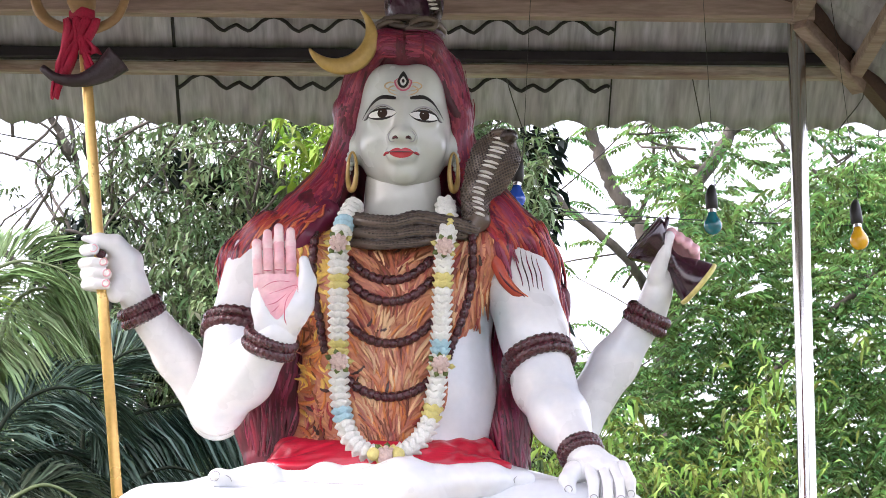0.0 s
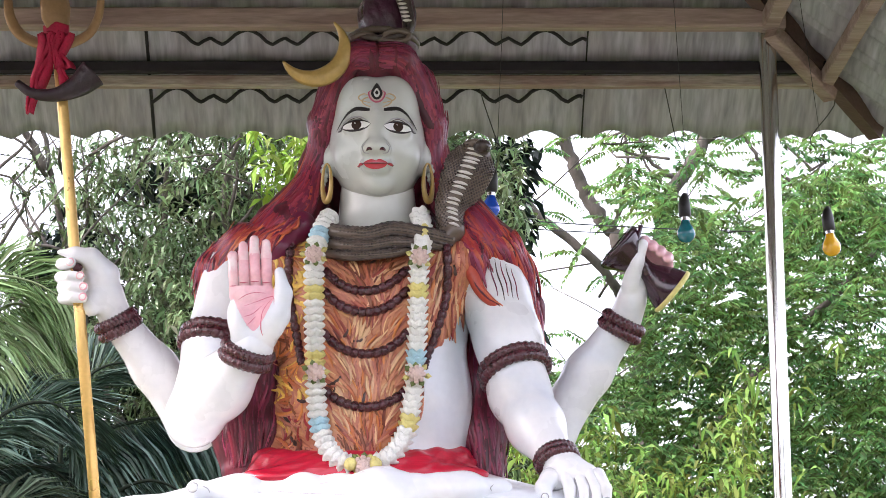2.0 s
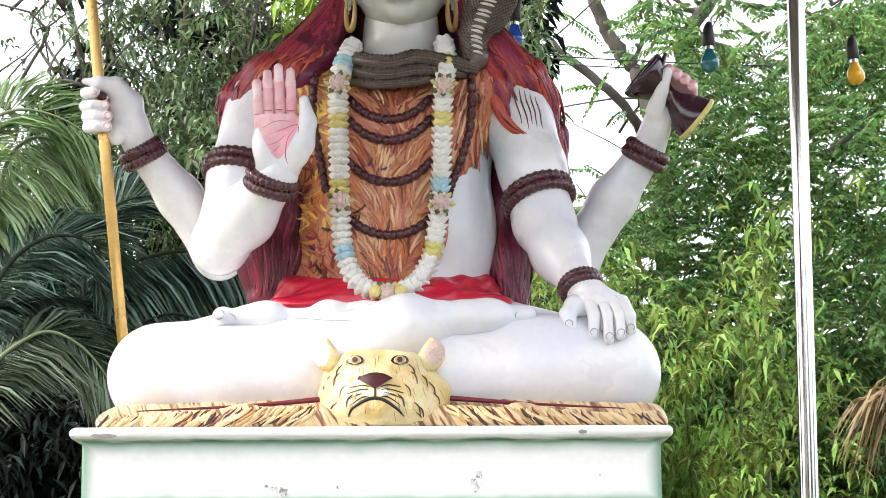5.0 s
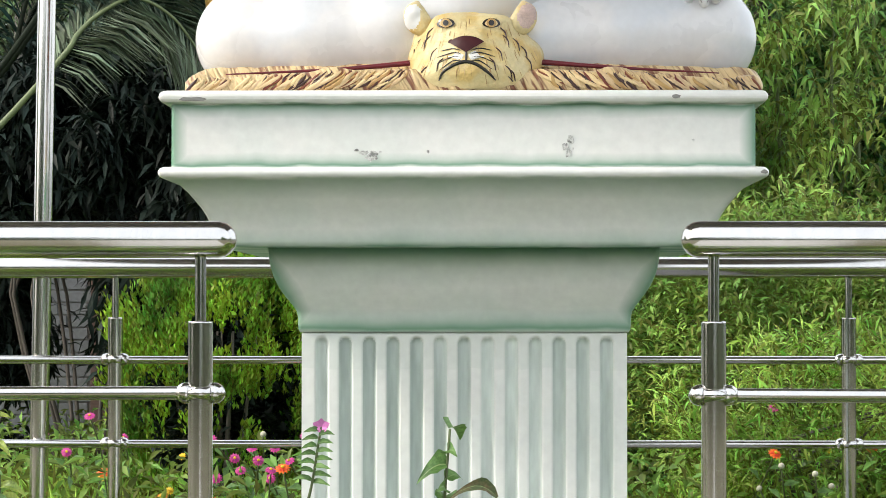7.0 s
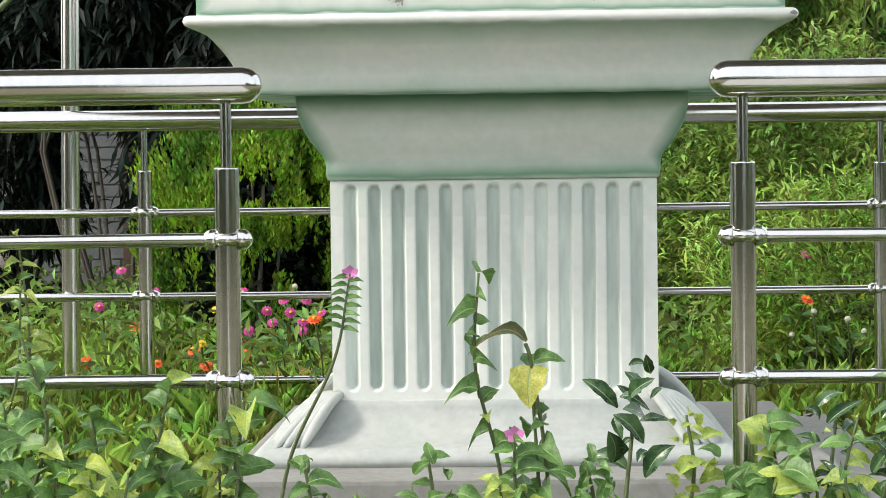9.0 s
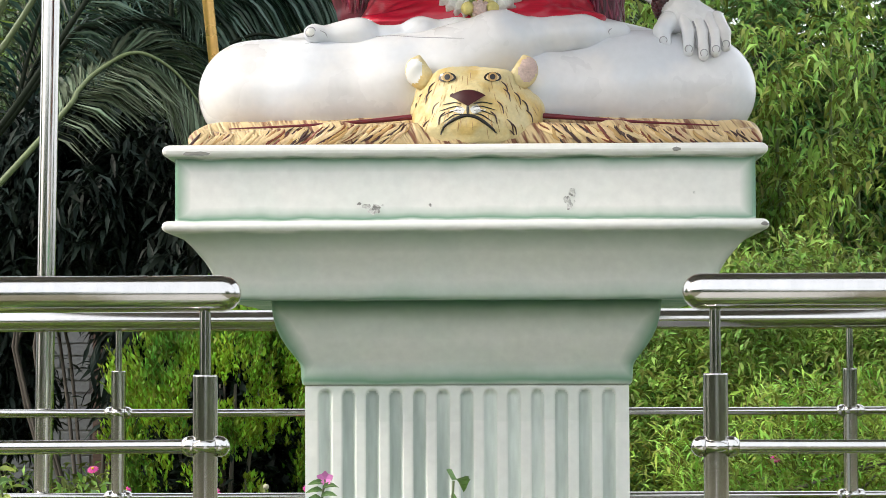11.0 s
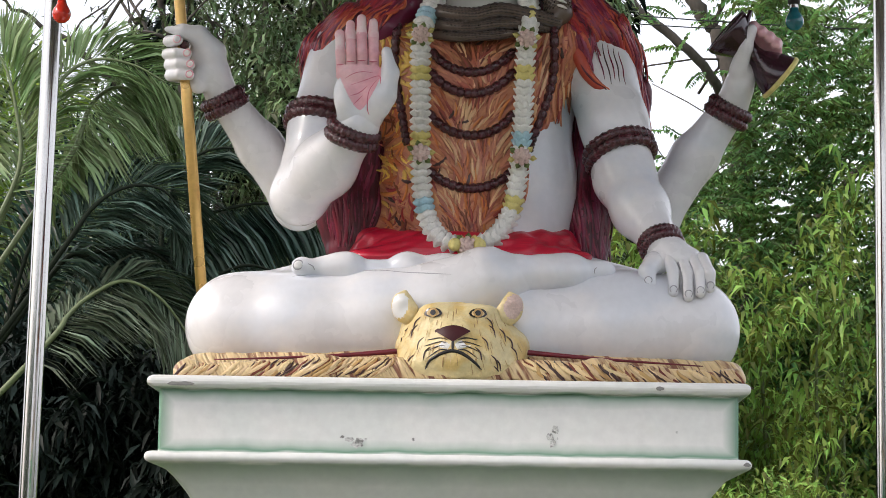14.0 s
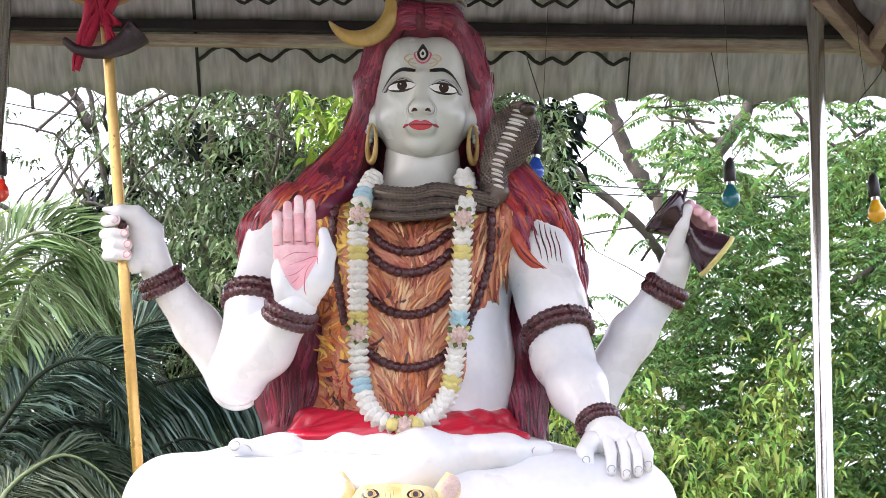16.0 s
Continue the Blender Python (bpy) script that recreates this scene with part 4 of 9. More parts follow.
def pelt_paint():
    """Hide strokes in brown, orange and yellow, falling outwards from the breast bone."""
    m = M["pelt"]
    n, l = m.node_tree.nodes, m.node_tree.links
    b = n["Principled BSDF"]
    tc = n.new("ShaderNodeTexCoord")
    sep = n.new("ShaderNodeSeparateXYZ")
    l.new(tc.outputs["Object"], sep.inputs[0])

    def op(kind, a, c):
        q = n.new("ShaderNodeMath")
        q.operation = kind
        for i, s in enumerate((a, c)):
            if isinstance(s, (int, float)):
                q.inputs[i].default_value = s
            else:
                l.new(s, q.inputs[i])
        return q.outputs[0]
    wob = n.new("ShaderNodeTexNoise")
    wob.inputs["Scale"].default_value = 7
    l.new(tc.outputs["Object"], wob.inputs["Vector"])
    ax = op("ABSOLUTE", op("SUBTRACT", sep.outputs[0], 0.035), 0)
    wv = op("MULTIPLY", op("SUBTRACT", wob.outputs[0], 0.5), 0.10)
    u = op("ADD", op("ADD", op("MULTIPLY", ax, 0.80), op("MULTIPLY", sep.outputs[2], 0.55)), wv)
    v = op("SUBTRACT", op("MULTIPLY", ax, 0.55), op("MULTIPLY", sep.outputs[2], 0.80))
    cb = n.new("ShaderNodeCombineXYZ")
    l.new(op("MULTIPLY", v, 46), cb.inputs[0])
    l.new(op("MULTIPLY", u, 13), cb.inputs[1])
    l.new(op("MULTIPLY", sep.outputs[0], 9), cb.inputs[2])
    t = n.new("ShaderNodeTexNoise")
    t.inputs["Scale"].default_value, t.inputs["Detail"].default_value, t.inputs["Distortion"].default_value = 1.0, 4, 0.5
    l.new(cb.outputs[0], t.inputs["Vector"])
    cr = n.new("ShaderNodeValToRGB")
    el = cr.color_ramp.elements
    el[0].position, el[0].color = 0.24, (0.13, 0.03, 0.018, 1)
    el[1].position, el[1].color = 0.80, (0.80, 0.55, 0.28, 1)
    for p, c in ((0.34, (0.30, 0.075, 0.04, 1)), (0.42, (0.47, 0.15, 0.075, 1)), (0.52, (0.58, 0.23, 0.12, 1)), (0.62, (0.64, 0.29, 0.13, 1)), (0.70, (0.76, 0.45, 0.22, 1))):
        e = el.new(p)
        e.color = c
    l.new(t.outputs[0], cr.inputs[0])
    l.new(cr.outputs[0], b.inputs["Base Color"])
    bp = n.new("ShaderNodeBump")
    bp.inputs["Distance"].default_value = 0.010
    l.new(t.outputs[0], bp.inputs["Height"])
    l.new(bp.outputs[0], b.inputs["Normal"])


pelt_paint()


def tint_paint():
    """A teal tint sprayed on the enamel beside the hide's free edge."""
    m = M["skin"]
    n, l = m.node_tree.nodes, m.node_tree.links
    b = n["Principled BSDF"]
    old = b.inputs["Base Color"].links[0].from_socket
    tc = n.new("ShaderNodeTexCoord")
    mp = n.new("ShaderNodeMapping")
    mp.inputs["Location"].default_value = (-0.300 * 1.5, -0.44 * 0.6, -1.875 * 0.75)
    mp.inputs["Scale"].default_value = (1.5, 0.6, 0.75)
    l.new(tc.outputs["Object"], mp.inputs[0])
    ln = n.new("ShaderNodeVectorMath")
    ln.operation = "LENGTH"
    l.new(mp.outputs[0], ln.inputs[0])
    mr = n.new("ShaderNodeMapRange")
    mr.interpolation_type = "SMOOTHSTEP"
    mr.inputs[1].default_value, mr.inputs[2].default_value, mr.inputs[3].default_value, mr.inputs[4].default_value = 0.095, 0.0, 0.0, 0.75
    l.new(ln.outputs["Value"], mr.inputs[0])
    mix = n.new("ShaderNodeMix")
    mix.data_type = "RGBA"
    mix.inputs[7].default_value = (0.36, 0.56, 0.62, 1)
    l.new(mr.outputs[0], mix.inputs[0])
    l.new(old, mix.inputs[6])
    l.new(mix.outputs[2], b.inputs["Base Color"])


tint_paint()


def stripe_paint(name, light, dark, su, sv, lean, edge=(0.45, 0.6)):
    m = M[name]
    n, l = m.node_tree.nodes, m.node_tree.links
    b = n["Principled BSDF"]
    tc = n.new("ShaderNodeTexCoord")
    mp = n.new("ShaderNodeMapping")
    mp.inputs["Rotation"].default_value = (0, lean, 0)
    l.new(tc.outputs["Object"], mp.inputs[0])
    mp2 = n.new("ShaderNodeMapping")
    mp2.inputs["Scale"].default_value = (su, sv, sv)
    l.new(mp.outputs[0], mp2.inputs[0])
    t = n.new("ShaderNodeTexNoise")
    t.inputs["Scale"].default_value, t.inputs["Detail"].default_value, t.inputs["Distortion"].default_value = 1.0, 2.0, 0.6
    l.new(mp2.outputs[0], t.inputs["Vector"])
    cr = n.new("ShaderNodeValToRGB")
    el = cr.color_ramp.elements
    el[0].position, el[0].color = edge[0], (*dark, 1)
    el[1].position, el[1].color = edge[1], (*light, 1)
    l.new(t.outputs[0], cr.inputs[0])
    l.new(cr.outputs[0], b.inputs["Base Color"])
    bp = n.new("ShaderNodeBump")
    bp.inputs["Distance"].default_value = 0.012
    l.new(t.outputs[0], bp.inputs["Height"])
    l.new(bp.outputs[0], b.inputs["Normal"])


M["rug"] = mat("tiger_rug_paint", (0.6, 0.45, 0.2), 0.45)
stripe_paint("rug", (0.72, 0.55, 0.30), (0.22, 0.09, 0.05), 80, 10, 0.5, (0.36, 0.52))

SLOTS = ["skin", "face", "hair", "hairflame", "bun", "pelt", "dark", "snake", "belly", "bead", "gold", "redcloth", "lip", "black", "white", "iris", "brass",
         "petal", "petaly", "petalb", "rose", "roseleaf", "pink", "palmline",
         "palepink", "hairmid", "hairlite", "flamelite", "pcream", "ptan", "pred", "porange", "pyellow", "pbrown", "scale", "crease"]
SI = {s: i for i, s in enumerate(SLOTS)}


def add_form(g, form, h, slot, strands=None):
    V, F, N = form.mesh(h)
    if strands:
        V = ridged(V, N, *strands)
    g.add(V, F.tolist(), SI[slot])


def rose(g, c, r, face=(0, -1, 0)):
    """A rosette of petals with leaves behind it, facing the viewer."""
    c = np.array(c, float)
    for rad, n, rr, dy in ((0.0, 1, 0.42, -0.012), (0.42, 6, 0.34, -0.008), (0.78, 8, 0.33, -0.002)):
        for i in range(n):
            a = 2 * math.pi * i / n + rad
            p = c + r * rad * np.array((math.cos(a), 0, math.sin(a))) + (0, dy, 0)
            v, f = ball_data(p, (r * rr, r * 0.22, r * rr), 8, 6)
            g.add(v, f, SI["rose"])
    for i in range(7):                 # pointed leaves, longer to the sides
        a = 2 * math.pi * i / 7 + 0.5 + 40 * c[2]
        d = np.array((math.cos(a), 0, math.sin(a)))
        q = np.array((-math.sin(a), 0, math.cos(a)))
        L = r * (1.45 + 0.35 * abs(math.cos(a)))
        w = r * 0.36
        o = c + (0, 0.004, 0)
        v = [o + d * r * 0.5, o + d * L * 0.75 + q * w - (0, 0.003, 0), o + d * L - (0, 0.006, 0), o + d * L * 0.75 - q * w - (0, 0.003, 0), o + d * L * 0.72 + (0, 0.005, 0)]
        g.add(v, [(0, 4, 1), (1, 4, 2), (0, 3, 4), (4, 3, 2), (0, 1, 3), (1, 2, 3)], SI["roseleaf" if i % 3 else "petaly"])


def strands(g, form, paths, widths, slots, lift=0.001, flat=0.55, y0=0.2, y1=0.80, seg=6):
    """Modelled brush strokes or locks: tapered ridges along (x, z) paths laid on a form."""
    P = np.asarray(paths, float)
    n, k, _ = P.shape
    Y = front_y(form, P[..., 0], P[..., 1], y0, y1)
    Q = np.stack([P[..., 0], Y, P[..., 1]], -1)
    hit = np.abs(form(Q)) < 0.006
    e = 0.003
    N = np.stack([form(Q + d) - form(Q - d) for d in np.eye(3) * e], -1)
    N /= np.maximum(np.linalg.norm(N, axis=-1), 1e-6)[..., None]
    taper = np.sin(np.pi * (0.06 + 0.88 * np.linspace(0, 1, k))) ** 0.7
    an = 2 * np.pi * np.arange(seg) / seg
    faces = [(i * seg + j, i * seg + (j + 1) % seg, (i + 1) * seg + (j + 1) % seg, (i + 1) * seg + j) for i in range(k - 1) for j in range(seg)]
    faces += [tuple(range(seg))[::-1], tuple((k - 1) * seg + j for j in range(seg))]
    for i in range(n):
        if hit[i].sum() < k * 0.7:
            continue
        ok = np.where(hit[i])[0]
        q = Q[i].copy()
        q[:, 1] = np.interp(np.arange(k), ok, q[ok, 1])
        nn = np.stack([np.interp(np.arange(k), ok, N[i, ok, a]) for a in range(3)], -1)
        if np.abs(np.diff(q[:, 1])).max() > 0.06:
            continue
        t = np.gradient(q, axis=0)
        t /= np.maximum(np.linalg.norm(t, axis=1), 1e-6)[:, None]
        s = np.cross(t, nn)
        s /= np.maximum(np.linalg.norm(s, axis=1), 1e-6)[:, None]
        w = widths[i] * taper
        v = q[:, None] + nn[:, None] * lift + w[:, None, None] * (s[:, None] * np.cos(an)[None, :, None] + nn[:, None] * (flat * np.sin(an))[None, :, None])
        g.add(v.reshape(-1, 3), faces, SI[slots[i]] if isinstance(slots[i], str) else slots[i])


def between(inner, outer, u, t0, t1, k, wave, rng):
    """A path part-way between two curves, with a slow wave of its own."""
    a, b = spline([(x, 0, z) for x, z in inner], 60), spline([(x, 0, z) for x, z in outer], 60)
    m = a * (1 - u) + b * u
    tt = np.linspace(t0, t1, k) * 59
    p = np.stack([np.interp(tt, np.arange(60), m[:, 0]), np.interp(tt, np.arange(60), m[:, 2])], -1)
    d = np.gradient(p, axis=0)
    d /= np.maximum(np.linalg.norm(d, axis=1), 1e-6)[:, None]
    ph = rng.uniform(0, 6.28)
    off = wave * np.sin(ph + np.linspace(0, rng.uniform(3, 7), k))
    return p + np.stack([-d[:, 1], d[:, 0]], -1) * off[:, None]


def build_statue():
    g = Geo()
    cx = 0.070
    # --- trunk and limbs
    trunk = Form(0.06)
    trunk.ell((0.055, 0.585, 1.93), (0.255, 0.165, 0.20)).ell((0.04, 0.575, 1.68), (0.205, 0.150, 0.20)).ell((0.03, 0.58, 1.50), (0.25, 0.18, 0.13)).ell((0.17, 0.585, 1.70), (0.145, 0.135, 0.23))
    trunk.ell((-0.19, 0.56, 2.03), (0.13, 0.11, 0.09)).ell((0.30, 0.56, 2.03), (0.13, 0.11, 0.09))
    trunk.cone((cx, 0.60, 2.05), (cx, 0.575, 2.24), 0.115, 0.098)
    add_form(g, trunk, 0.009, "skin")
    limbs = Form(0.035)
    limbs.chain([(-0.285, 0.555, 2.02), (-0.335, 0.50, 1.83), (-0.388, 0.425, 1.638)], [0.100, 0.085, 0.066])
    limbs.chain([(-0.388, 0.425, 1.638), (-0.318, 0.33, 1.70), (-0.232, 0.225, 1.785)], [0.066, 0.074, 0.052])
    limbs.chain([(0.36, 0.555, 2.01), (0.405, 0.49, 1.84), (0.430, 0.46, 1.70)], [0.100, 0.082, 0.074])
    limbs.chain([(0.430, 0.46, 1.70), (0.465, 0.385, 1.61), (0.508, 0.29, 1.515)], [0.074, 0.068, 0.046])
    add_form(g, limbs, 0.008, "skin")
    rear = Form(0.03)
    rear.chain([(-0.26, 0.70, 1.80), (-0.405, 0.655, 1.655), (-0.505, 0.605, 1.795), (-0.604, 0.55, 1.920)], [0.08, 0.064, 0.057, 0.043])
    rear.chain([(0.36, 0.68, 1.78), (0.515, 0.66, 1.625), (0.618, 0.61, 1.785), (0.708, 0.55, 1.910)], [0.08, 0.062, 0.058, 0.043])
    add_form(g, rear, 0.008, "skin")
    # --- crossed legs
    legl = Form(0.05)
    legl.chain([(-0.520, 0.325, 1.298), (-0.36, 0.285, 1.300), (-0.16, 0.250, 1.318), (-0.02, 0.225, 1.352), (0.08, 0.212, 1.402), (0.155, 0.215, 1.416)], [0.124, 0.118, 0.106, 0.092, 0.074, 0.052])
    legl.chain([(-0.520, 0.34, 1.300), (-0.15, 0.60, 1.40)], [0.117, 0.150])
    legl.cone((-0.30, 0.28, 1.275), (0.06, 0.26, 1.262), 0.104, 0.090)
    add_form(g, legl, 0.008, "skin")
    footr = Form(0.022)
    footr.chain([(0.06, 0.21, 1.402), (0.155, 0.212, 1.420), (0.22, 0.220, 1.428), (0.29, 0.235, 1.432), (0.345, 0.248, 1.434)], [0.070, 0.046, 0.040, 0.036, 0.026])
    footr.ell((0.092, 0.205, 1.452), (0.040, 0.040, 0.036)).ell((0.270, 0.245, 1.450), (0.050, 0.034, 0.027)).ell((0.372, 0.238, 1.437), (0.026, 0.025, 0.023)).ell((0.345, 0.268, 1.448), (0.024, 0.022, 0.014))
    add_form(g, footr, 0.006, "skin")
    legr = Form(0.05)
    legr.chain([(0.572, 0.325, 1.302), (0.40, 0.285, 1.300), (0.18, 0.255, 1.282), (-0.02, 0.25, 1.262)], [0.126, 0.120, 0.104, 0.09])
    legr.chain([(0.572, 0.34, 1.305), (0.20, 0.60, 1.40)], [0.118, 0.152])
    legr.ell((0.42, 0.30, 1.375), (0.16, 0.10, 0.060))
    add_form(g, legr, 0.008, "skin")
    feet = Form(0.020)
    feet.chain([(0.10, 0.30, 1.43), (-0.02, 0.285, 1.432), (-0.11, 0.272, 1.436), (-0.18, 0.262, 1.428), (-0.25, 0.250, 1.434), (-0.325, 0.235, 1.432)], [0.05, 0.044, 0.037, 0.026, 0.033, 0.023])
    feet.ell((-0.108, 0.262, 1.447), (0.036, 0.034, 0.028)).ell((-0.268, 0.250, 1.446), (0.046, 0.034, 0.027)).ell((-0.362, 0.225, 1.435), (0.027, 0.026, 0.024)).ell((-0.318, 0.255, 1.446), (0.022, 0.018, 0.014))
    add_form(g, feet, 0.006, "skin")
    for x, y, z in ((-0.370, 0.202, 1.436),):
        v, f = ball_data((x, y, z), (0.012, 0.005, 0.010), 10, 6)
        g.add(v, f, SI["white"])
        v, f = ring((x, y - 0.001, z), (0, 1, 0), 0.0125, 0.0012, 24, 5, squash=(1, 0.85))
        g.add(v, f, SI["crease"])
    # grey strokes draw the shade at the toes and under the foot
    v, f = stroke(feet, [(-0.347, 1.440), (-0.335, 1.434), (-0.330, 1.424)], 0.0014, 0.0008, n=12, seg=5)
    g.add(v, f, SI["crease"])
    v, f = stroke(legl, [(-0.385, 1.410), (-0.33, 1.417), (-0.25, 1.424), (-0.18, 1.426), (-0.108, 1.418), (-0.04, 1.412), (0.0, 1.410)], 0.0013, 0.0010, n=40, seg=5)
    g.add(v, f, SI["crease"])
    v, f = stroke(footr, [(0.352, 1.443), (0.345, 1.436), (0.346, 1.427)], 0.0014, 0.0008, n=12, seg=5)
    g.add(v, f, SI["crease"])
    # --- hide over the breast
    hide = Form(0.06)
    hide.ell((0.045, 0.580, 1.93), (0.275, 0.184, 0.21)).ell((0.03, 0.568, 1.69), (0.225, 0.172, 0.21)).ell((-0.03, 0.575, 1.53), (0.20, 0.175, 0.11))
    hide.ell((-0.17, 0.555, 2.04), (0.115, 0.115, 0.085)).ell((0.27, 0.545, 2.045), (0.105, 0.115, 0.082))
    V, F, N = hide.mesh(0.008)
    V = ridged(V, N, 0.004, (0.3, 0, -1), 26, 3.0)
    # free edge: falls from the shoulder to the waist; beyond it the side stays bare
    lim = np.interp(V[:, 2], [1.45, 1.58, 1.72, 1.87, 2.02, 2.15], [0.135, 0.165, 0.205, 0.262, 0.335, 0.42]) + 0.010 * np.sin(V[:, 2] * 95)
    keep = V[:, 0] < lim
    F = F[keep[F].all(1)]
    used = np.unique(F)
    remap = -np.ones(len(V), int)
    remap[used] = np.arange(len(used))
    g.add(V[used], remap[F].tolist(), SI["pelt"])
    rng = random.Random(41)
    paths, wid, sl = [], [], []
    tiers = (1.47, 1.60, 1.72, 1.83, 1.92, 2.02)
    for i in range(1350):
        x, z = rng.uniform(-0.235, 0.33), rng.uniform(1.50, 2.12)
        if x > np.interp(z, [1.45, 1.58, 1.72, 1.87, 2.02, 2.15], [0.125, 0.155, 0.195, 0.25, 0.32, 0.40]):
            continue
        w1 = noise.noise((x * 9, z * 9, 1.3))
        c1 = 0.5 + 0.9 * noise.noise((x * 22, z * 11, 7.7)) + rng.uniform(-0.25, 0.25)
        if x < -0.205:
            continue
        if x < -0.095:                    # curling yellow fur with rust-red shadows
            ang = -0.9 + w1 * 2.4 + rng.uniform(-0.15, 0.15)
            bend = 1.8 * math.sin(z * 60 + x * 25) + rng.uniform(-0.4, 0.4)
            pal = (("pyellow", 0.48), ("porange", 0.72), ("ptan", 0.82), ("pbrown", 9)) if z > 1.70 else (("pyellow", 0.12), ("porange", 0.42), ("ptan", 0.70), ("hairflame", 0.86), ("pbrown", 9))
            L, w = rng.uniform(0.03, 0.065), rng.uniform(0.003, 0.0065)
        elif x < 0.165:                   # tufts that fan out from the middle, tier by tier
            zt = max(q for q in tiers if q <= z)
            fx, fz = 0.04 + 0.02 * math.sin(zt * 40), zt - 0.035
            ang = math.atan2(fz - z, fx - x) + w1 * 0.5
            bend = (0.9 if x > fx else -0.9) * rng.uniform(0.1, 1.0)
            pal = (("pcream", 0.30), ("ptan", 0.62), ("porange", 0.76), ("pred", 0.92), ("pbrown", 9)) if z < 1.93 else (("ptan", 0.50), ("pred", 0.72), ("pcream", 0.80), ("pbrown", 9))
            L, w = rng.uniform(0.035, 0.085), rng.uniform(0.002, 0.0052)
        else:
            ang = -1.75 + w1 * 0.5
            bend = rng.uniform(-0.5, 0.5)
            pal = (("ptan", 0.42), ("pred", 0.62), ("pcream", 0.76), ("porange", 0.84), ("pbrown", 9))
            L, w = rng.uniform(0.04, 0.09), rng.uniform(0.0025, 0.006)
        p = [(x, z)]
        for q in range(6):
            an = ang + bend * q / 6
            p.append((p[-1][0] + L / 6 * math.cos(an), p[-1][1] + L / 6 * math.sin(an)))
        paths.append(p)
        wid.append(w)
        sl.append(next(c for c, top in pal if c1 < top))
    # a few bold dark flecks
    for x, z, L, ang in ((0.075, 2.055, 0.04, -2.4), (0.00, 1.865, 0.035, -2.2), (0.045, 1.845, 0.04, -2.7), (-0.015, 1.745, 0.05, -2.5), (-0.035, 1.712, 0.04, -1.9), (0.04, 1.70, 0.035, -1.8), (0.265, 2.03, 0.03, -1.3), (0.25, 1.95, 0.03, -1.7), (-0.14, 1.70, 0.04, -0.6), (-0.17, 1.66, 0.04, -0.8), (-0.15, 1.60, 0.05, -0.9)):
        paths.append([(x + L * q / 6 * math.cos(ang), z + L * q / 6 * math.sin(ang) - 0.006 * math.sin(q * 0.6)) for q in range(7)])
        wid.append(0.0055)
        sl.append("dark")
    strands(g, hide, paths, wid, sl, 0.0016, 0.26)
    # --- hair
    hair = Form(0.03)
    hair.ell((cx, 0.655, 2.515), (0.160, 0.165, 0.152)).ell((cx, 0.70, 2.36), (0.16, 0.13, 0.22)).ell((cx, 0.72, 2.15), (0.24, 0.10, 0.2))
    hair.ell((cx, 0.515, 2.585), (0.095, 0.045, 0.040)).ell((cx - 0.04, 0.515, 2.60), (0.06, 0.05, 0.045)).ell((cx + 0.04, 0.515, 2.60), (0.06, 0.05, 0.045))
    for s in (-1, 1):
        X = lambda d: cx + s * d
        hair.chain([(X(0.105), 0.56, 2.55), (X(0.142), 0.57, 2.44), (X(0.150), 0.585, 2.34), (X(0.180), 0.58, 2.24)], [0.045, 0.034, 0.030, 0.045])
        hair.chain([(X(0.180), 0.58, 2.24), (X(0.235), 0.545, 2.155), (X(0.30), 0.53, 2.10)], [0.050, 0.060, 0.065])
        hair.chain([(X(0.120), 0.68, 2.45), (X(0.165), 0.68, 2.30), (X(0.29), 0.66, 2.12)], [0.05, 0.055, 0.085])
    hair.chain([(-0.20, 0.70, 2.0), (-0.265, 0.655, 1.80), (-0.27, 0.63, 1.62), (-0.275, 0.61, 1.535)], [0.10, 0.085, 0.080, 0.05])
    hair.chain([(-0.20, 0.64, 1.80), (-0.21, 0.60, 1.62), (-0.235, 0.58, 1.55)], [0.07, 0.07, 0.05])
    hair.chain([(0.36, 0.70, 1.92), (0.335, 0.66, 1.76), (0.335, 0.62, 1.62), (0.358, 0.58, 1.50)], [0.075, 0.068, 0.066, 0.040])
    hair.chain([(0.40, 0.66, 2.05), (0.458, 0.62, 1.95), (0.470, 0.60, 1.84), (0.462, 0.59, 1.77)], [0.06, 0.040, 0.028, 0.012])
    add_form(g, hair, 0.0075, "hair", (0.009, (0.25, 0, -1), 30, 1.0))
    rng = random.Random(8)
    inR = [(cx + 0.004, 2.562), (0.120, 2.566), (0.158, 2.52), (0.180, 2.45), (0.199, 2.37), (0.208, 2.28), (0.225, 2.20), (0.265, 2.13), (0.300, 2.06)]
    ouR = [(cx + 0.004, 2.655), (0.175, 2.645), (0.213, 2.592), (0.236, 2.531), (0.243, 2.454), (0.245, 2.36), (0.290, 2.27), (0.385, 2.16), (0.450, 2.05)]
    inL = [(cx - 0.004, 2.562), (0.020, 2.566), (-0.018, 2.52), (-0.040, 2.45), (-0.060, 2.37), (-0.088, 2.28), (-0.100, 2.20), (-0.140, 2.12), (-0.170, 2.04)]
    ouL = [(cx - 0.004, 2.655), (0.002, 2.648), (-0.033, 2.591), (-0.074, 2.529), (-0.094, 2.467), (-0.108, 2.375), (-0.148, 2.30), (-0.270, 2.17), (-0.350, 2.05)]
    paths, wid, sl = [], [], []
    for ins, out in ((inR, ouR), (inL, ouL)):
        for i in range(640):
            t0 = rng.uniform(-0.08, 0.82)
            t1 = min(1, t0 + rng.uniform(0.22, 0.5))
            u = rng.random() ** 0.9 * 1.04
            paths.append(between(ins, out, u, max(0, t0), t1, 12, rng.uniform(0.003, 0.011), rng))
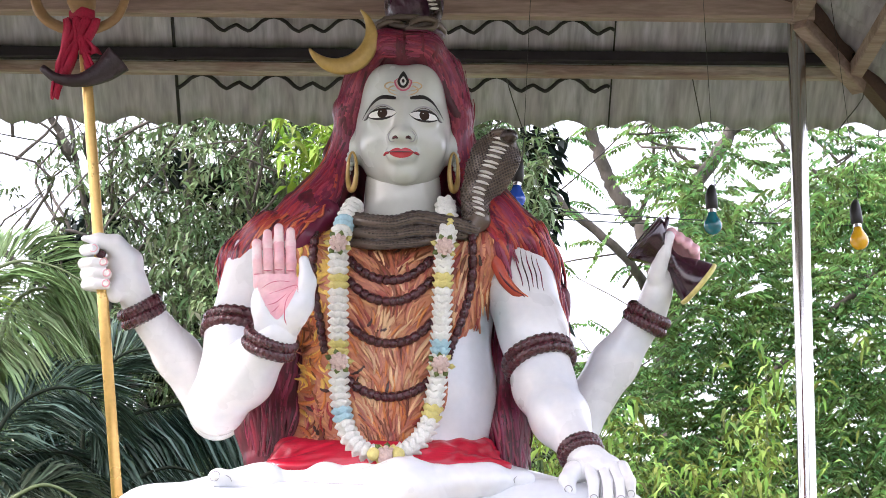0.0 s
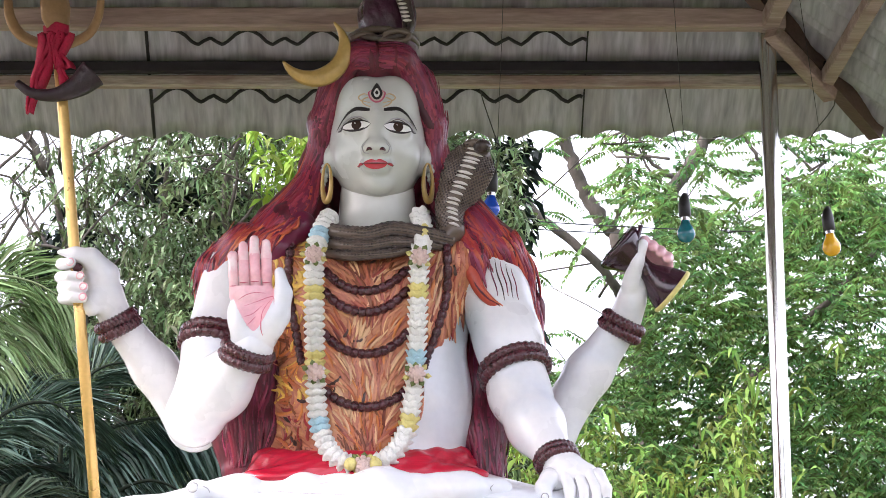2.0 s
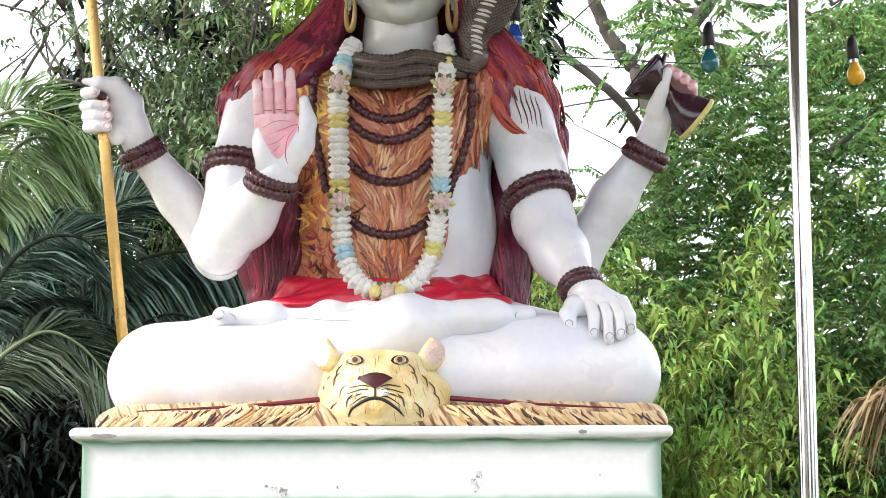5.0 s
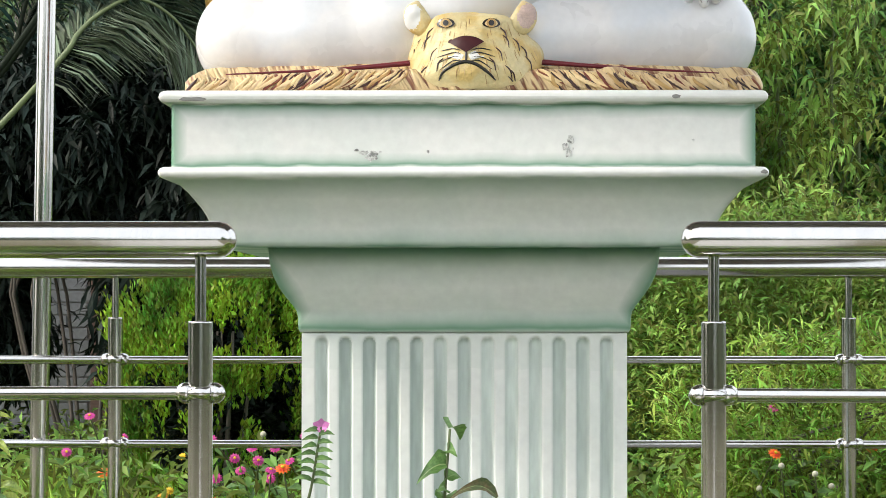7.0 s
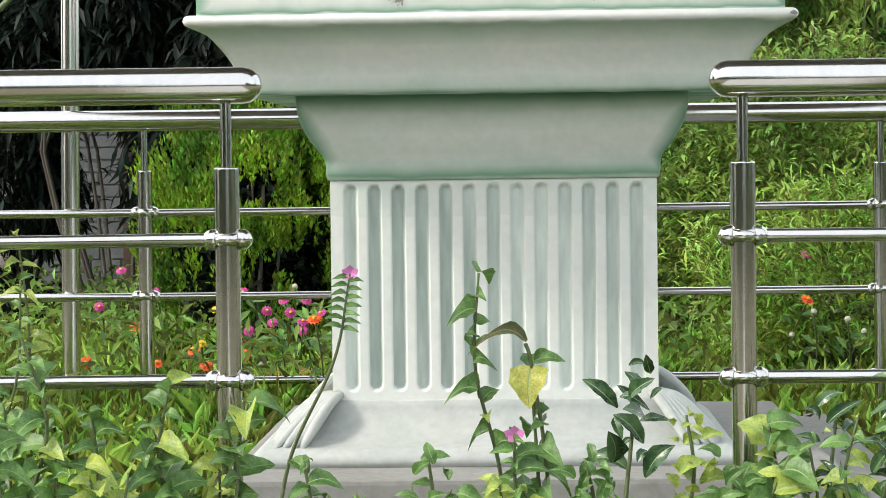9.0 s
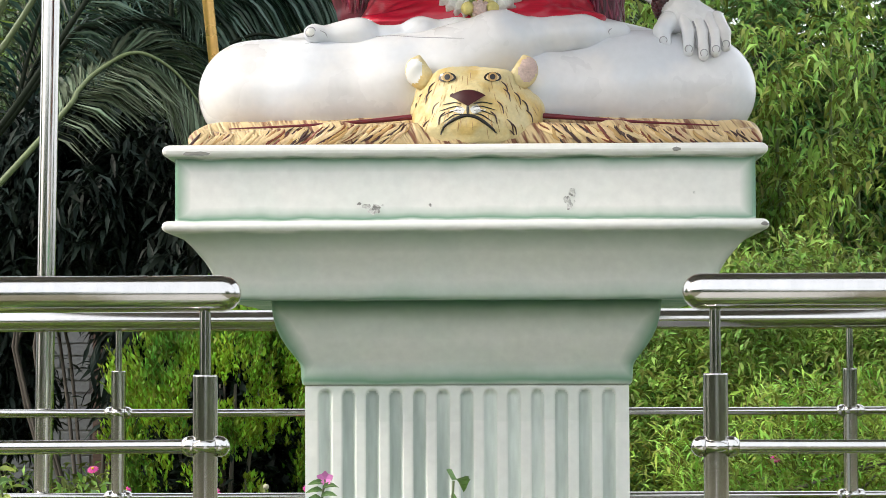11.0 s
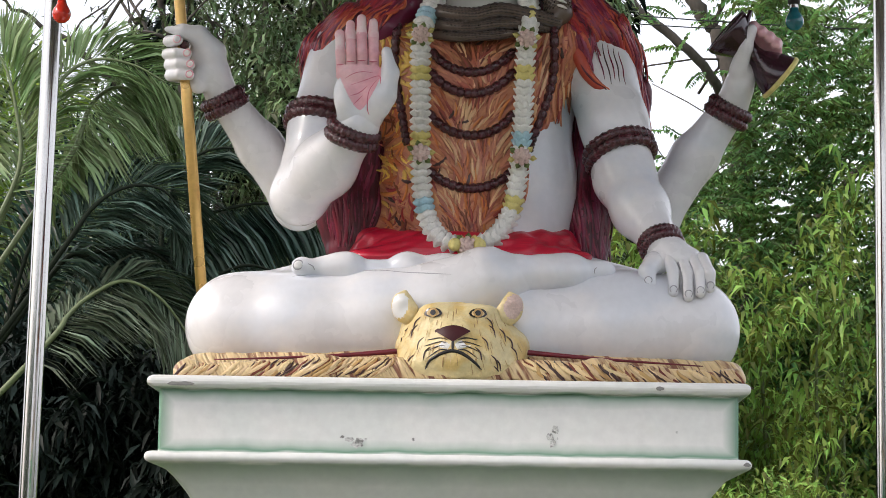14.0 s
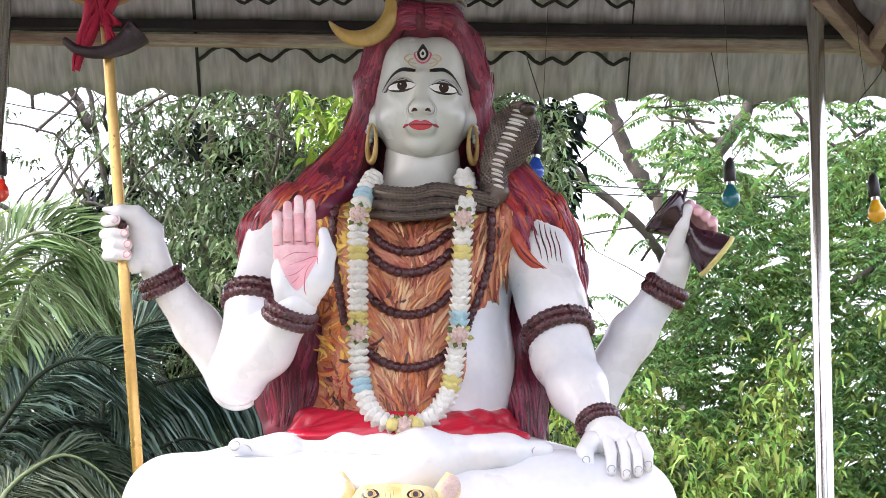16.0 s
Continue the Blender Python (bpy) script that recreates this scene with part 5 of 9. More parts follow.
            wid.append(rng.uniform(0.0022, 0.0068))
            late = 0.5 * (t0 + t1) + rng.uniform(-0.12, 0.12)
            q = rng.random()
            if late > 0.74:
                sl.append("flamelite" if q < 0.10 and late > 0.85 else "hairflame" if q < 0.42 else "hairlite" if q < 0.72 else "hairmid")
            else:
                sl.append("hair" if q < 0.12 else "hairmid" if q < 0.68 else "hairlite")
    for ins, out in (([(-0.15, 1.98), (-0.165, 1.75), (-0.20, 1.53)], [(-0.33, 1.98), (-0.345, 1.75), (-0.315, 1.53)]), ([(0.27, 1.98), (0.262, 1.75), (0.31, 1.50)], [(0.46, 2.0), (0.405, 1.75), (0.392, 1.49)])):
        for i in range(150):
            t0 = rng.uniform(0, 0.7)
            paths.append(between(ins, out, rng.random(), t0, min(1, t0 + rng.uniform(0.3, 0.6)), 12, rng.uniform(0.003, 0.010), rng))
            wid.append(rng.uniform(0.003, 0.007))
            q = rng.random()
            sl.append("hair" if q < 0.45 else "hairmid" if q < 0.88 else "hairlite")
    strands(g, hair, paths, wid, sl, 0.002, 0.5)
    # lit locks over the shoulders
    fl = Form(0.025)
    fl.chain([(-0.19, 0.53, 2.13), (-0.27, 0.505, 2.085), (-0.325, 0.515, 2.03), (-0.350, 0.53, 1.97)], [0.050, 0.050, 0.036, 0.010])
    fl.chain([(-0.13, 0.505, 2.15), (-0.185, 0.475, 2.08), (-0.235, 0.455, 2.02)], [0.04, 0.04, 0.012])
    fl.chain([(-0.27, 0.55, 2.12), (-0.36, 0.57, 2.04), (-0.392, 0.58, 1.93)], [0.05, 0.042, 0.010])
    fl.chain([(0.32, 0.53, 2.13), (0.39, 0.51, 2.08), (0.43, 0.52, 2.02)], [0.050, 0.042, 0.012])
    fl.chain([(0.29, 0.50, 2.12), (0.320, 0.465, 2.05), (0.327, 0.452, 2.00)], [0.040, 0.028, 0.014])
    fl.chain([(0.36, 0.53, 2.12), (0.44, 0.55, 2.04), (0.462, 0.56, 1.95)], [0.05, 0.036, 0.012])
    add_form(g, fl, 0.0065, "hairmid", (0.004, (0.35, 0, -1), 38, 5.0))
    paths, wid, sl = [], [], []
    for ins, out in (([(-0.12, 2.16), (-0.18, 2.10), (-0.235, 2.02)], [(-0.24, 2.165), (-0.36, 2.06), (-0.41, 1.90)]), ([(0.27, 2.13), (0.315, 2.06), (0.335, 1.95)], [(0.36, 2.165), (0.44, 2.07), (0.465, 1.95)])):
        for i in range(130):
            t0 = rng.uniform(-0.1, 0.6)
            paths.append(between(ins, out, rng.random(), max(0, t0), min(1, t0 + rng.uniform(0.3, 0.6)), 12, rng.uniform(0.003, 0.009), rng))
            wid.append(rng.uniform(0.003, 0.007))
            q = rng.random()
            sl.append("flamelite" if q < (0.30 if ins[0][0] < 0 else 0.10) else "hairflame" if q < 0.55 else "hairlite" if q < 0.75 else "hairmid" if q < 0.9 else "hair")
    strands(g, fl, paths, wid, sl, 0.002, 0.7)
    both = Form(0.03)
    both.prims = list(hair.prims) + list(fl.prims)
    paths, wid, sl = [], [], []
    for ins, out in (([(-0.25, 2.14), (-0.32, 2.06), (-0.355, 1.93)], [(-0.30, 2.17), (-0.40, 2.05), (-0.418, 1.90)]), ([(0.41, 2.12), (0.445, 2.0), (0.455, 1.84)], [(0.43, 2.15), (0.492, 2.0), (0.500, 1.84)])):
        for i in range(120):
            t0 = rng.uniform(-0.1, 0.7)
            paths.append(between(ins, out, rng.random(), max(0, t0), min(1, t0 + rng.uniform(0.3, 0.6)), 12, rng.uniform(0.002, 0.007), rng))
            wid.append(rng.uniform(0.0025, 0.0065))
            q = rng.random()
            sl.append("hairflame" if q < 0.45 else "hairlite" if q < 0.65 else "flamelite" if q < 0.75 else "hairmid" if q < 0.92 else "hair")
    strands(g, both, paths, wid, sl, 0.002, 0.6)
    # wisps that end on the white arm
    arm = Form(0.035)
    arm.prims = list(limbs.prims) + list(trunk.prims)
    tail = spline([(0.300, 0.462, 2.045), (0.315, 0.450, 2.005), (0.330, 0.443, 1.968), (0.357, 0.440, 1.937), (0.385, 0.440, 1.919), (0.403, 0.444, 1.882)], 40)
    v, f = tube_data(tail, np.interp(np.arange(40), [0, 12, 28, 39], [0.022, 0.017, 0.011, 0.001]), 10)
    g.add(v, f, SI["hairflame"])
    for k, (dx, dz) in enumerate(((-0.007, 0.006), (0.004, 0.002))):
        v, f = tube_data(tail[4:36] + (dx, -0.012, dz), np.interp(np.arange(32), [0, 15, 31], [0.002, 0.0035, 0.001]), 6)
        g.add(v, f, SI["flamelite" if k else "hair"])
    paths, wid = [], []
    for x0, z0, x1, z1 in ((0.352, 2.055, 0.376, 1.950), (0.368, 2.050, 0.394, 1.938), (0.383, 2.045, 0.404, 1.950), (0.398, 2.038, 0.416, 1.944), (0.412, 2.030, 0.430, 1.940)):
        paths.append([(x0 + (x1 - x0) * q / 9 + 0.0016 * math.sin(q * 0.9 + x0 * 40), z0 + (z1 - z0) * q / 9) for q in range(10)])
        wid.append(0.0019)
    strands(g, arm, paths, wid, ["hairmid", "dark", "hairmid", "dark", "hairmid"], 0.001)
    # bun
    bun = Form(0.02)
    bun.ell((0.092, 0.60, 2.735), (0.078, 0.075, 0.085)).ell((0.095, 0.60, 2.815), (0.066, 0.062, 0.075)).ell((0.085, 0.60, 2.66), (0.092, 0.085, 0.04))
    add_form(g, bun, 0.007, "bun", (0.007, (0.5, 0, -1), 30, 9.0))
    v, f = ring((0.085, 0.595, 2.668), (0.05, 0.12, 1), 0.088, 0.010, seg=8, bead=0.15, beads=26)
    g.add(v, f, SI["scale"])
    for pts in ([(0.0, 2.648), (0.03, 2.660), (0.06, 2.655), (0.08, 2.642)], [(0.078, 2.642), (0.095, 2.662), (0.125, 2.670), (0.152, 2.662), (0.145, 2.645), (0.110, 2.640), (0.078, 2.645)]):
        p = spline([(x, 0.488 + 0.6 * (x - 0.08) ** 2, z) for x, z in pts], 40)
        v, f = tube_data(p, 0.0075, 8)
        g.add(v, f, SI["scale"])
    # --- face
    face = Form(0.026)
    face.ell((cx, 0.552, 2.375), (0.124, 0.158, 0.165)).ell((cx, 0.53, 2.455), (0.098, 0.105, 0.090)).ell((cx - 0.043, 0.503, 2.477), (0.055, 0.075, 0.068)).ell((cx + 0.043, 0.503, 2.477), (0.055, 0.075, 0.068)).ell((cx + 0.002, 0.512, 2.285), (0.088, 0.098, 0.070)).ell((cx + 0.002, 0.438, 2.242), (0.034, 0.028, 0.024))
    face.ell((cx - 0.054, 0.470, 2.325), (0.052, 0.046, 0.050)).ell((cx + 0.054, 0.470, 2.325), (0.052, 0.046, 0.050))
    face.cone((cx, 0.402, 2.415), (cx - 0.002, 0.384, 2.338), 0.011, 0.016).ell((cx - 0.003, 0.374, 2.326), (0.020, 0.019, 0.0155))
    face.ell((cx - 0.025, 0.392, 2.322), (0.0135, 0.015, 0.012)).ell((cx + 0.019, 0.392, 2.322), (0.0135, 0.015, 0.012))
    face.ell((cx - 0.004, 0.400, 2.288), (0.034, 0.012, 0.009)).ell((cx - 0.004, 0.402, 2.275), (0.026, 0.012, 0.009))
    for s in (-1, 1):
        face.ell((cx + s * 0.054, 0.424, 2.389), (0.034, 0.014, 0.018))
        face.ell((cx + s * 0.132, 0.57, 2.335), (0.018, 0.030, 0.042))
    add_form(g, face, 0.0055, "face")
    neck = Form(0.02)
    neck.cone((cx, 0.575, 2.10), (cx, 0.565, 2.235), 0.101, 0.098).cone((cx, 0.57, 2.09), (cx, 0.57, 2.12), 0.125, 0.108)
    add_form(g, neck, 0.007, "face")
    for s in (-1, 1):
        ex = cx - 0.0005 + s * 0.0535
        ez = 2.3855 - 0.0025 * s
        ew = 0.037

        def up(x):
            return ez + 0.0130 * max(0.0, 1 - ((x - ex) / ew) ** 2) ** 0.8 - 0.0015 * s * (x - ex) / ew

        def lo(x):
            return ez - 0.0108 * max(0.0, 1 - ((x - ex) / ew) ** 2) ** 0.8 - 0.0015 * s * (x - ex) / ew
        v, f = decal(face, up, lo, ex - ew * 0.99, ex + ew * 0.99, 0.0022)
        g.add(v, f, SI["white"])
        ix, iz, ir = ex + 0.001, ez + 0.0025, 0.0128
        iu = lambda x: min(up(x) + 0.001, iz + ir * math.sqrt(max(0, 1 - ((x - ix) / ir) ** 2)))
        il = lambda x: max(lo(x), iz - ir * math.sqrt(max(0, 1 - ((x - ix) / ir) ** 2)))
        v, f = decal(face, iu, il, ix - ir * 0.99, ix + ir * 0.99, 0.0032, 16)
        g.add(v, f, SI["iris"])
        # white dot painted on the iris as a catchlight
        v, f = ball_data((ix - 0.004, float(front_y(face, np.array([ix]), np.array([iz]))[0]) - 0.0034, iz + 0.004), (0.0022, 0.001, 0.0022), 8, 6)
        g.add(v, f, SI["white"])
        tail = [(ex + s * 0.047, ez - 0.001)]
        arc = [(ex + s * q * ew, up(ex + s * q * ew)) for q in np.linspace(-1.02, 1.0, 11)]
        v, f = stroke(face, arc + tail, 0.0050, n=30)
        g.add(v, f, SI["black"])
        v, f = stroke(face, [(x, lo(x)) for x in np.linspace(ex - ew, ex + ew, 11)], 0.0040)
        g.add(v, f, SI["black"])
        v, f = stroke(face, [(ex + s * q, ez + dz) for q, dz in ((-0.034, 0.006), (-0.018, 0.0205), (0.0, 0.0265), (0.020, 0.0215), (0.040, 0.006), (0.048, -0.002))], 0.0017)
        g.add(v, f, SI["crease"])
        v, f = stroke(face, [(ex + s * q, ez + dz) for q, dz in ((-0.030, 0.005), (0.0, 0.0225), (0.034, 0.006))], 0.0010)
        g.add(v, f, SI["dark"])
        # brow: thick at the nose, drawn out thin to the temple
        bx = np.array((0.018, 0.036, 0.056, 0.076, 0.092, 0.104))
        bz = np.interp(bx, bx, (2.4305, 2.4350, 2.4375, 2.4280, 2.4090, 2.3905))
        bt = np.array((0.0042, 0.0058, 0.0052, 0.0044, 0.0034, 0.0016))
        zc_, zt_ = spline([(q, 0, w) for q, w in zip(bx, bz)], 40), spline([(q, 0, w) for q, w in zip(bx, bt)], 40)
        bu = lambda x: float(np.interp(s * (x - cx + 0.001), zc_[:, 0], zc_[:, 2]) + np.interp(s * (x - cx + 0.001), zt_[:, 0], zt_[:, 2]))
        bl = lambda x: float(np.interp(s * (x - cx + 0.001), zc_[:, 0], zc_[:, 2]) - np.interp(s * (x - cx + 0.001), zt_[:, 0], zt_[:, 2]))
        v, f = decal(face, bu, bl, *sorted((cx - 0.001 + s * 0.018, cx - 0.001 + s * 0.104)), 0.0022, 40, 5)
        g.add(v, f, SI["black"])
        # nostril and the fold of its wing
        nx = cx - 0.003 + s * 0.0165
        v, f = stroke(face, [(nx - s * 0.007, 2.3150), (nx, 2.3185), (nx + s * 0.008, 2.3150)], 0.0044, n=10)
        g.add(v, f, SI["bead"])
        nx = cx - 0.003
        v, f = stroke(face, [(nx + s * 0.026, 2.336), (nx + s * 0.034, 2.325), (nx + s * 0.030, 2.312), (nx + s * 0.018, 2.308)], 0.0017, n=14)
        g.add(v, f, SI["crease"])
        # gold ear hoops
        pth = [(cx + s * 0.131 + 0.0115 * math.cos(q), 0.506 + 0.012 * math.cos(q) * s, 2.264 + 0.050 * math.sin(q)) for q in np.linspace(0.5 * math.pi, 2.5 * math.pi, 40)]
        v, f = tube_data(pth, [0.0028 + 0.0052 * (0.5 - 0.5 * math.sin(q)) for q in np.linspace(0.5 * math.pi, 2.5 * math.pi, 40)], 10)
        g.add(v, f, SI["gold"])
        for k in range(5):
            v, f = ball_data((cx + s * (0.138 + 0.004 * math.sin(k * 2)), 0.538, 2.315 - k * 0.012), 0.008, 8, 6)
            g.add(v, f, SI["face"])
    # lips
    lx = cx - 0.004
    up = lambda x: 2.283 + 0.0135 * max(0, 1 - ((x - lx) / 0.036) ** 2) ** 1.0 - 0.005 * math.exp(-((x - lx) / 0.007) ** 2)
    mid = lambda x: 2.2835 + 1.2 * (x - lx) ** 2
    lo = lambda x: 2.281 - 0.0120 * max(0, 1 - ((x - lx) / 0.029) ** 2) ** 0.7
    v, f = decal(face, up, mid, lx - 0.035, lx + 0.035, 0.0035)
    g.add(v, f, SI["lip"])
    v, f = decal(face, mid, lo, lx - 0.029, lx + 0.029, 0.0042)
    g.add(v, f, SI["lip"])
    v, f = stroke(face, [(lx + q, 2.2836 + 1.4 * q * q) for q in np.linspace(-0.044, 0.044, 9)], 0.0016, 0.0045)
    g.add(v, f, SI["dark"])
    for s in (-1, 1):
        v, f = stroke(face, [(lx + s * 0.030, 2.2845), (lx + s * 0.038, 2.2845), (lx + s * 0.046, 2.2855)], 0.0040, 0.003, n=8)
        g.add(v, f, SI["lip"])
    # forehead mark: an upright eye in a cup of two lines
    zc, mx_ = 2.481, cx - 0.001
    for hw, hu, hd, lift, slot in ((0.0235, 0.014, 0.030, 0.0024, "palmline"), (0.0195, 0.012, 0.0255, 0.0030, "rose"), (0.0150, 0.031, 0.021, 0.0038, "black"), (0.0085, 0.014, 0.014, 0.0046, "petal"), (0.0040, 0.0062, 0.0062, 0.0054, "black")):
        v, f = decal(face, lambda x: zc + hu * max(0.0, 1 - abs((x - mx_) / hw) ** 1.3) ** 0.9 + 0.0003, lambda x: zc - hd * max(0.0, 1 - abs((x - mx_) / hw) ** 2) ** 0.6 - 0.0003, mx_ - hw * 0.985, mx_ + hw * 0.985, lift, 20)
        g.add(v, f, SI[slot])
    for s in (-1, 1):
        for k, (L, z0, z1) in enumerate(((0.047, -0.009, -0.024), (0.038, -0.020, -0.036))):
            v, f = stroke(face, [(mx_ + s * 0.022, zc + z0 + 0.004), (mx_ + s * (L - 0.012), zc + z0 + 0.006), (mx_ + s * L, zc + z0 - 0.002), (mx_ + s * (L - 0.006), zc + z1 + 0.003), (mx_ + s * 0.014, zc + z1 - 0.006)], 0.0020, n=20)
            g.add(v, f, SI["brass"])
    # --- crescent on the hair
    n = 36
    v, f = [], []
    for i in range(n + 1):
        t = i / n
        a = radians(197 + 222 * t)
        w = 0.050 * math.sin(math.pi * min(1, 0.02 + 0.96 * t ** 0.9)) ** 0.85 + 0.001
        for k, dy in ((0, 0.0), (0.12, -0.006), (0.5, -0.011), (0.88, -0.006), (1, 0.0), (0.5, 0.012)):
            v.append((-0.089 + (0.092 - w * k) * math.cos(a), 0.468 + dy, 2.605 + (0.095 - w * k) * math.sin(a)))
    f = [(i * 6 + k, (i + 1) * 6 + k, (i + 1) * 6 + (k + 1) % 6, i * 6 + (k + 1) % 6) for i in range(n) for k in range(6)]
    f += [tuple(range(6)), tuple(n * 6 + k for k in range(5, -1, -1))]
    g.add(v, f, SI["gold"])
    # --- snakes
    def snake(pts, radii, slot="snake", n=60, seg=12, squash=1.0):
        p = spline(pts, n)
        r = np.interp(np.linspace(0, 1, n), np.linspace(0, 1, len(radii)), radii)
        v, f = tube_data(p, r, seg, True, squash)
        g.add(v, f, SI[slot])
    for k, (z, r, e) in enumerate(((2.106, 0.0185, 0.262), (2.074, 0.0155, 0.235), (2.048, 0.0125, 0.175))):
        pts = [(-0.078, 0.55, z + 0.024), (-0.055, 0.445, z + 0.014), (0.0, 0.405, z - 0.001), (0.05, 0.396, z - 0.004 + 0.002 * k), (0.11, 0.400, z + 0.010 - 0.002 * k), (0.5 * (0.13 + e), 0.425, z + 0.001 + 0.010 * k), (e, 0.448, z - 0.010 + 0.020 * k)]
        snake(pts, [r * 0.85, r, r, r, r * 0.95], "scale", n=70)
        p = spline(pts, 180)
        for th, wd, on in ((-0.95, 0.0052, 0), (-0.35, 0.0022, 1), (0.05, 0.0030, 1), (0.45, 0.0022, 1), (1.0, 0.0056, 0)):
            o = p + np.array((0, -math.cos(th), math.sin(th))) * r * 0.95
            v, f = tube_data(o, wd * r / 0.0185 * (0.12 + 0.88 * np.abs(np.sin(np.arange(180) * 0.62 + th)) ** 0.6 if on else 0.85 + 0.15 * np.sin(np.arange(180) * 0.9)), 6)
            g.add(v, f, SI["snake"])
    hood = Form(0.018)
    hood.ell((0.300, 0.452, 2.262), (0.058, 0.022, 0.088), (0, 24, 0)).ell((0.306, 0.446, 2.292), (0.064, 0.024, 0.046), (0, 14, 0)).ell((0.320, 0.425, 2.336), (0.036, 0.040, 0.016), (-12, 0, 0)).ell((0.312, 0.452, 2.315), (0.044, 0.024, 0.038))
    hood.chain([(0.300, 0.458, 2.29), (0.272, 0.462, 2.22), (0.258, 0.462, 2.165), (0.266, 0.455, 2.125), (0.240, 0.452, 2.100), (0.200, 0.435, 2.098)], [0.034, 0.030, 0.027, 0.025, 0.021, 0.017])
    hood.chain([(0.255, 0.475, 2.27), (0.248, 0.48, 2.20), (0.246, 0.48, 2.12)], [0.024, 0.026, 0.026])
    V, F, N = hood.mesh(0.006)
    g.add(V, F.tolist(), SI["scale"])
    v, f = ball_data((0.338, 0.402, 2.332), (0.024, 0.032, 0.019), 14, 8)
    g.add(v, f, SI["snake"])
    line = spline([(0.322, 0, 2.325), (0.302, 0, 2.285), (0.280, 0, 2.235), (0.262, 0, 2.185), (0.266, 0, 2.135)], 40)
    d = np.gradient(line, axis=0)
    d /= np.linalg.norm(d, axis=1)[:, None]
    dots = []
    for i in range(40):
        for s in (-1, 1):
            for m in range(2, 9):
                q = 0.0085 * (m + 0.5 * (i % 2))
                dots.append((line[i, 0] + s * q * d[i, 2], line[i, 2] - s * q * d[i, 0]))
    dots = np.array(dots[::1])
    yy = front_y(hood, dots[:, 0], dots[:, 1])
    good = np.abs(hood(np.stack([dots[:, 0], yy, dots[:, 1]], -1))) < 0.004
    for (x, z), y in zip(dots[good], yy[good]):
        v, f = ball_data((x, y, z), (0.0034, 0.0016, 0.0030), 6, 4)
        g.add(v, f, SI["snake"])
    v, f = stroke(hood, [(line[i, 0], line[i, 2]) for i in range(0, 40, 3)], 0.015, -0.006, n=30, seg=8)
    g.add(v, f, SI["snake"])
    for i in range(16):
        t = i / 15
        x, z = line[int(t * 39), 0], line[int(t * 39), 2]
        w = 0.0225 - 0.009 * t
        v, f = stroke(hood, [(x - w, z + 0.004), (x, z), (x + w, z - 0.006)], 0.0040, 0.0065, n=8)
        g.add(v, f, SI["belly"])
    snake([(0.02, 0.50, 2.662), (0.06, 0.49, 2.650), (0.11, 0.50, 2.655), (0.15, 0.51, 2.68), (0.145, 0.515, 2.74), (0.128, 0.505, 2.80), (0.135, 0.485, 2.845)], [0.010, 0.012, 0.013, 0.016, 0.018, 0.022, 0.018])
    for i in range(13):
        z = 2.70 + i * 0.0115
        x = 0.148 - 0.02 * math.sin((z - 2.70) * 16)
        v, f = ball_data((x, 0.497, z), (0.0125, 0.006, 0.0036), 8, 6)
        g.add(v, f, SI["belly"])
    # --- beads over the breast
    front = Form(0.06)
    front.prims = list(hide.prims)
    for zz, w, dip in ((1.955, 0.105, 0.062), (1.901, 0.108, 0.062), (1.797, 0.110, 0.062), (1.660, 0.105, 0.048)):
        xs = np.linspace(0.040 - w, 0.040 + w, 140)
        z = zz + dip * np.abs((xs - 0.040) / w) ** 2.2
        y = front_y(front, xs, z)
        r = 0.0128 * (0.55 + 0.45 * np.abs(np.sin(np.arange(140) * math.pi / 11.6)) ** 0.3)
        v, f = tube_data(np.stack([xs, y - 0.004, z], 1), r, 8)
        g.add(v, f, SI["bead"])
    for pts in ([(-0.15, 2.10), (-0.155, 1.98), (-0.135, 1.86), (-0.12, 1.78)], [(0.247, 2.10), (0.247, 1.97), (0.226, 1.88), (0.196, 1.80), (0.186, 1.765)]):
        p = spline([(x, 0, z) for x, z in pts], 160)
        p[:, 1] = front_y(front, p[:, 0], p[:, 2]) - 0.004
        v, f = tube_data(p, 0.0125 * (0.55 + 0.45 * np.abs(np.sin(np.arange(160) * math.pi / 10.5)) ** 0.4), 8)
        g.add(v, f, SI["bead"])
    # --- flower garland: stacked whorls of petals
    path = spline([(-0.055, 0.47, 2.16), (-0.075, 0.425, 2.11), (-0.088, 0.385, 2.04), (-0.088, 0.375, 1.94), (-0.086, 0.372, 1.84), (-0.084, 0.375, 1.74), (-0.080, 0.38, 1.66), (-0.066, 0.375, 1.585), (-0.03, 0.355, 1.525), (0.035, 0.345, 1.508),
                   (0.10, 0.355, 1.530), (0.140, 0.375, 1.59), (0.155, 0.385, 1.66), (0.165, 0.38, 1.74), (0.170, 0.375, 1.84), (0.173, 0.378, 1.94), (0.177, 0.388, 2.035), (0.185, 0.43, 2.11), (0.18, 0.475, 2.165)], 150)
    seg = np.linalg.norm(np.diff(path, axis=0), axis=1)
    s = np.concatenate([[0], np.cumsum(seg)])
    count = int(s[-1] / 0.0185)
    rng = random.Random(11)
    for i in range(count + 1):
        d = s[-1] * i / count
        p = np.array([np.interp(d, s, path[:, a]) for a in range(3)])
        p2 = np.array([np.interp(min(d + 0.004, s[-1]), s, path[:, a]) for a in range(3)])
        p1 = np.array([np.interp(max(d - 0.004, 0), s, path[:, a]) for a in range(3)])
        t = (p2 - p1) / np.linalg.norm(p2 - p1)
        u = np.cross(t, (0, 1, 0))
        u /= np.linalg.norm(u)
        w = np.cross(t, u)
        slot = "petal"
        k = i % 9
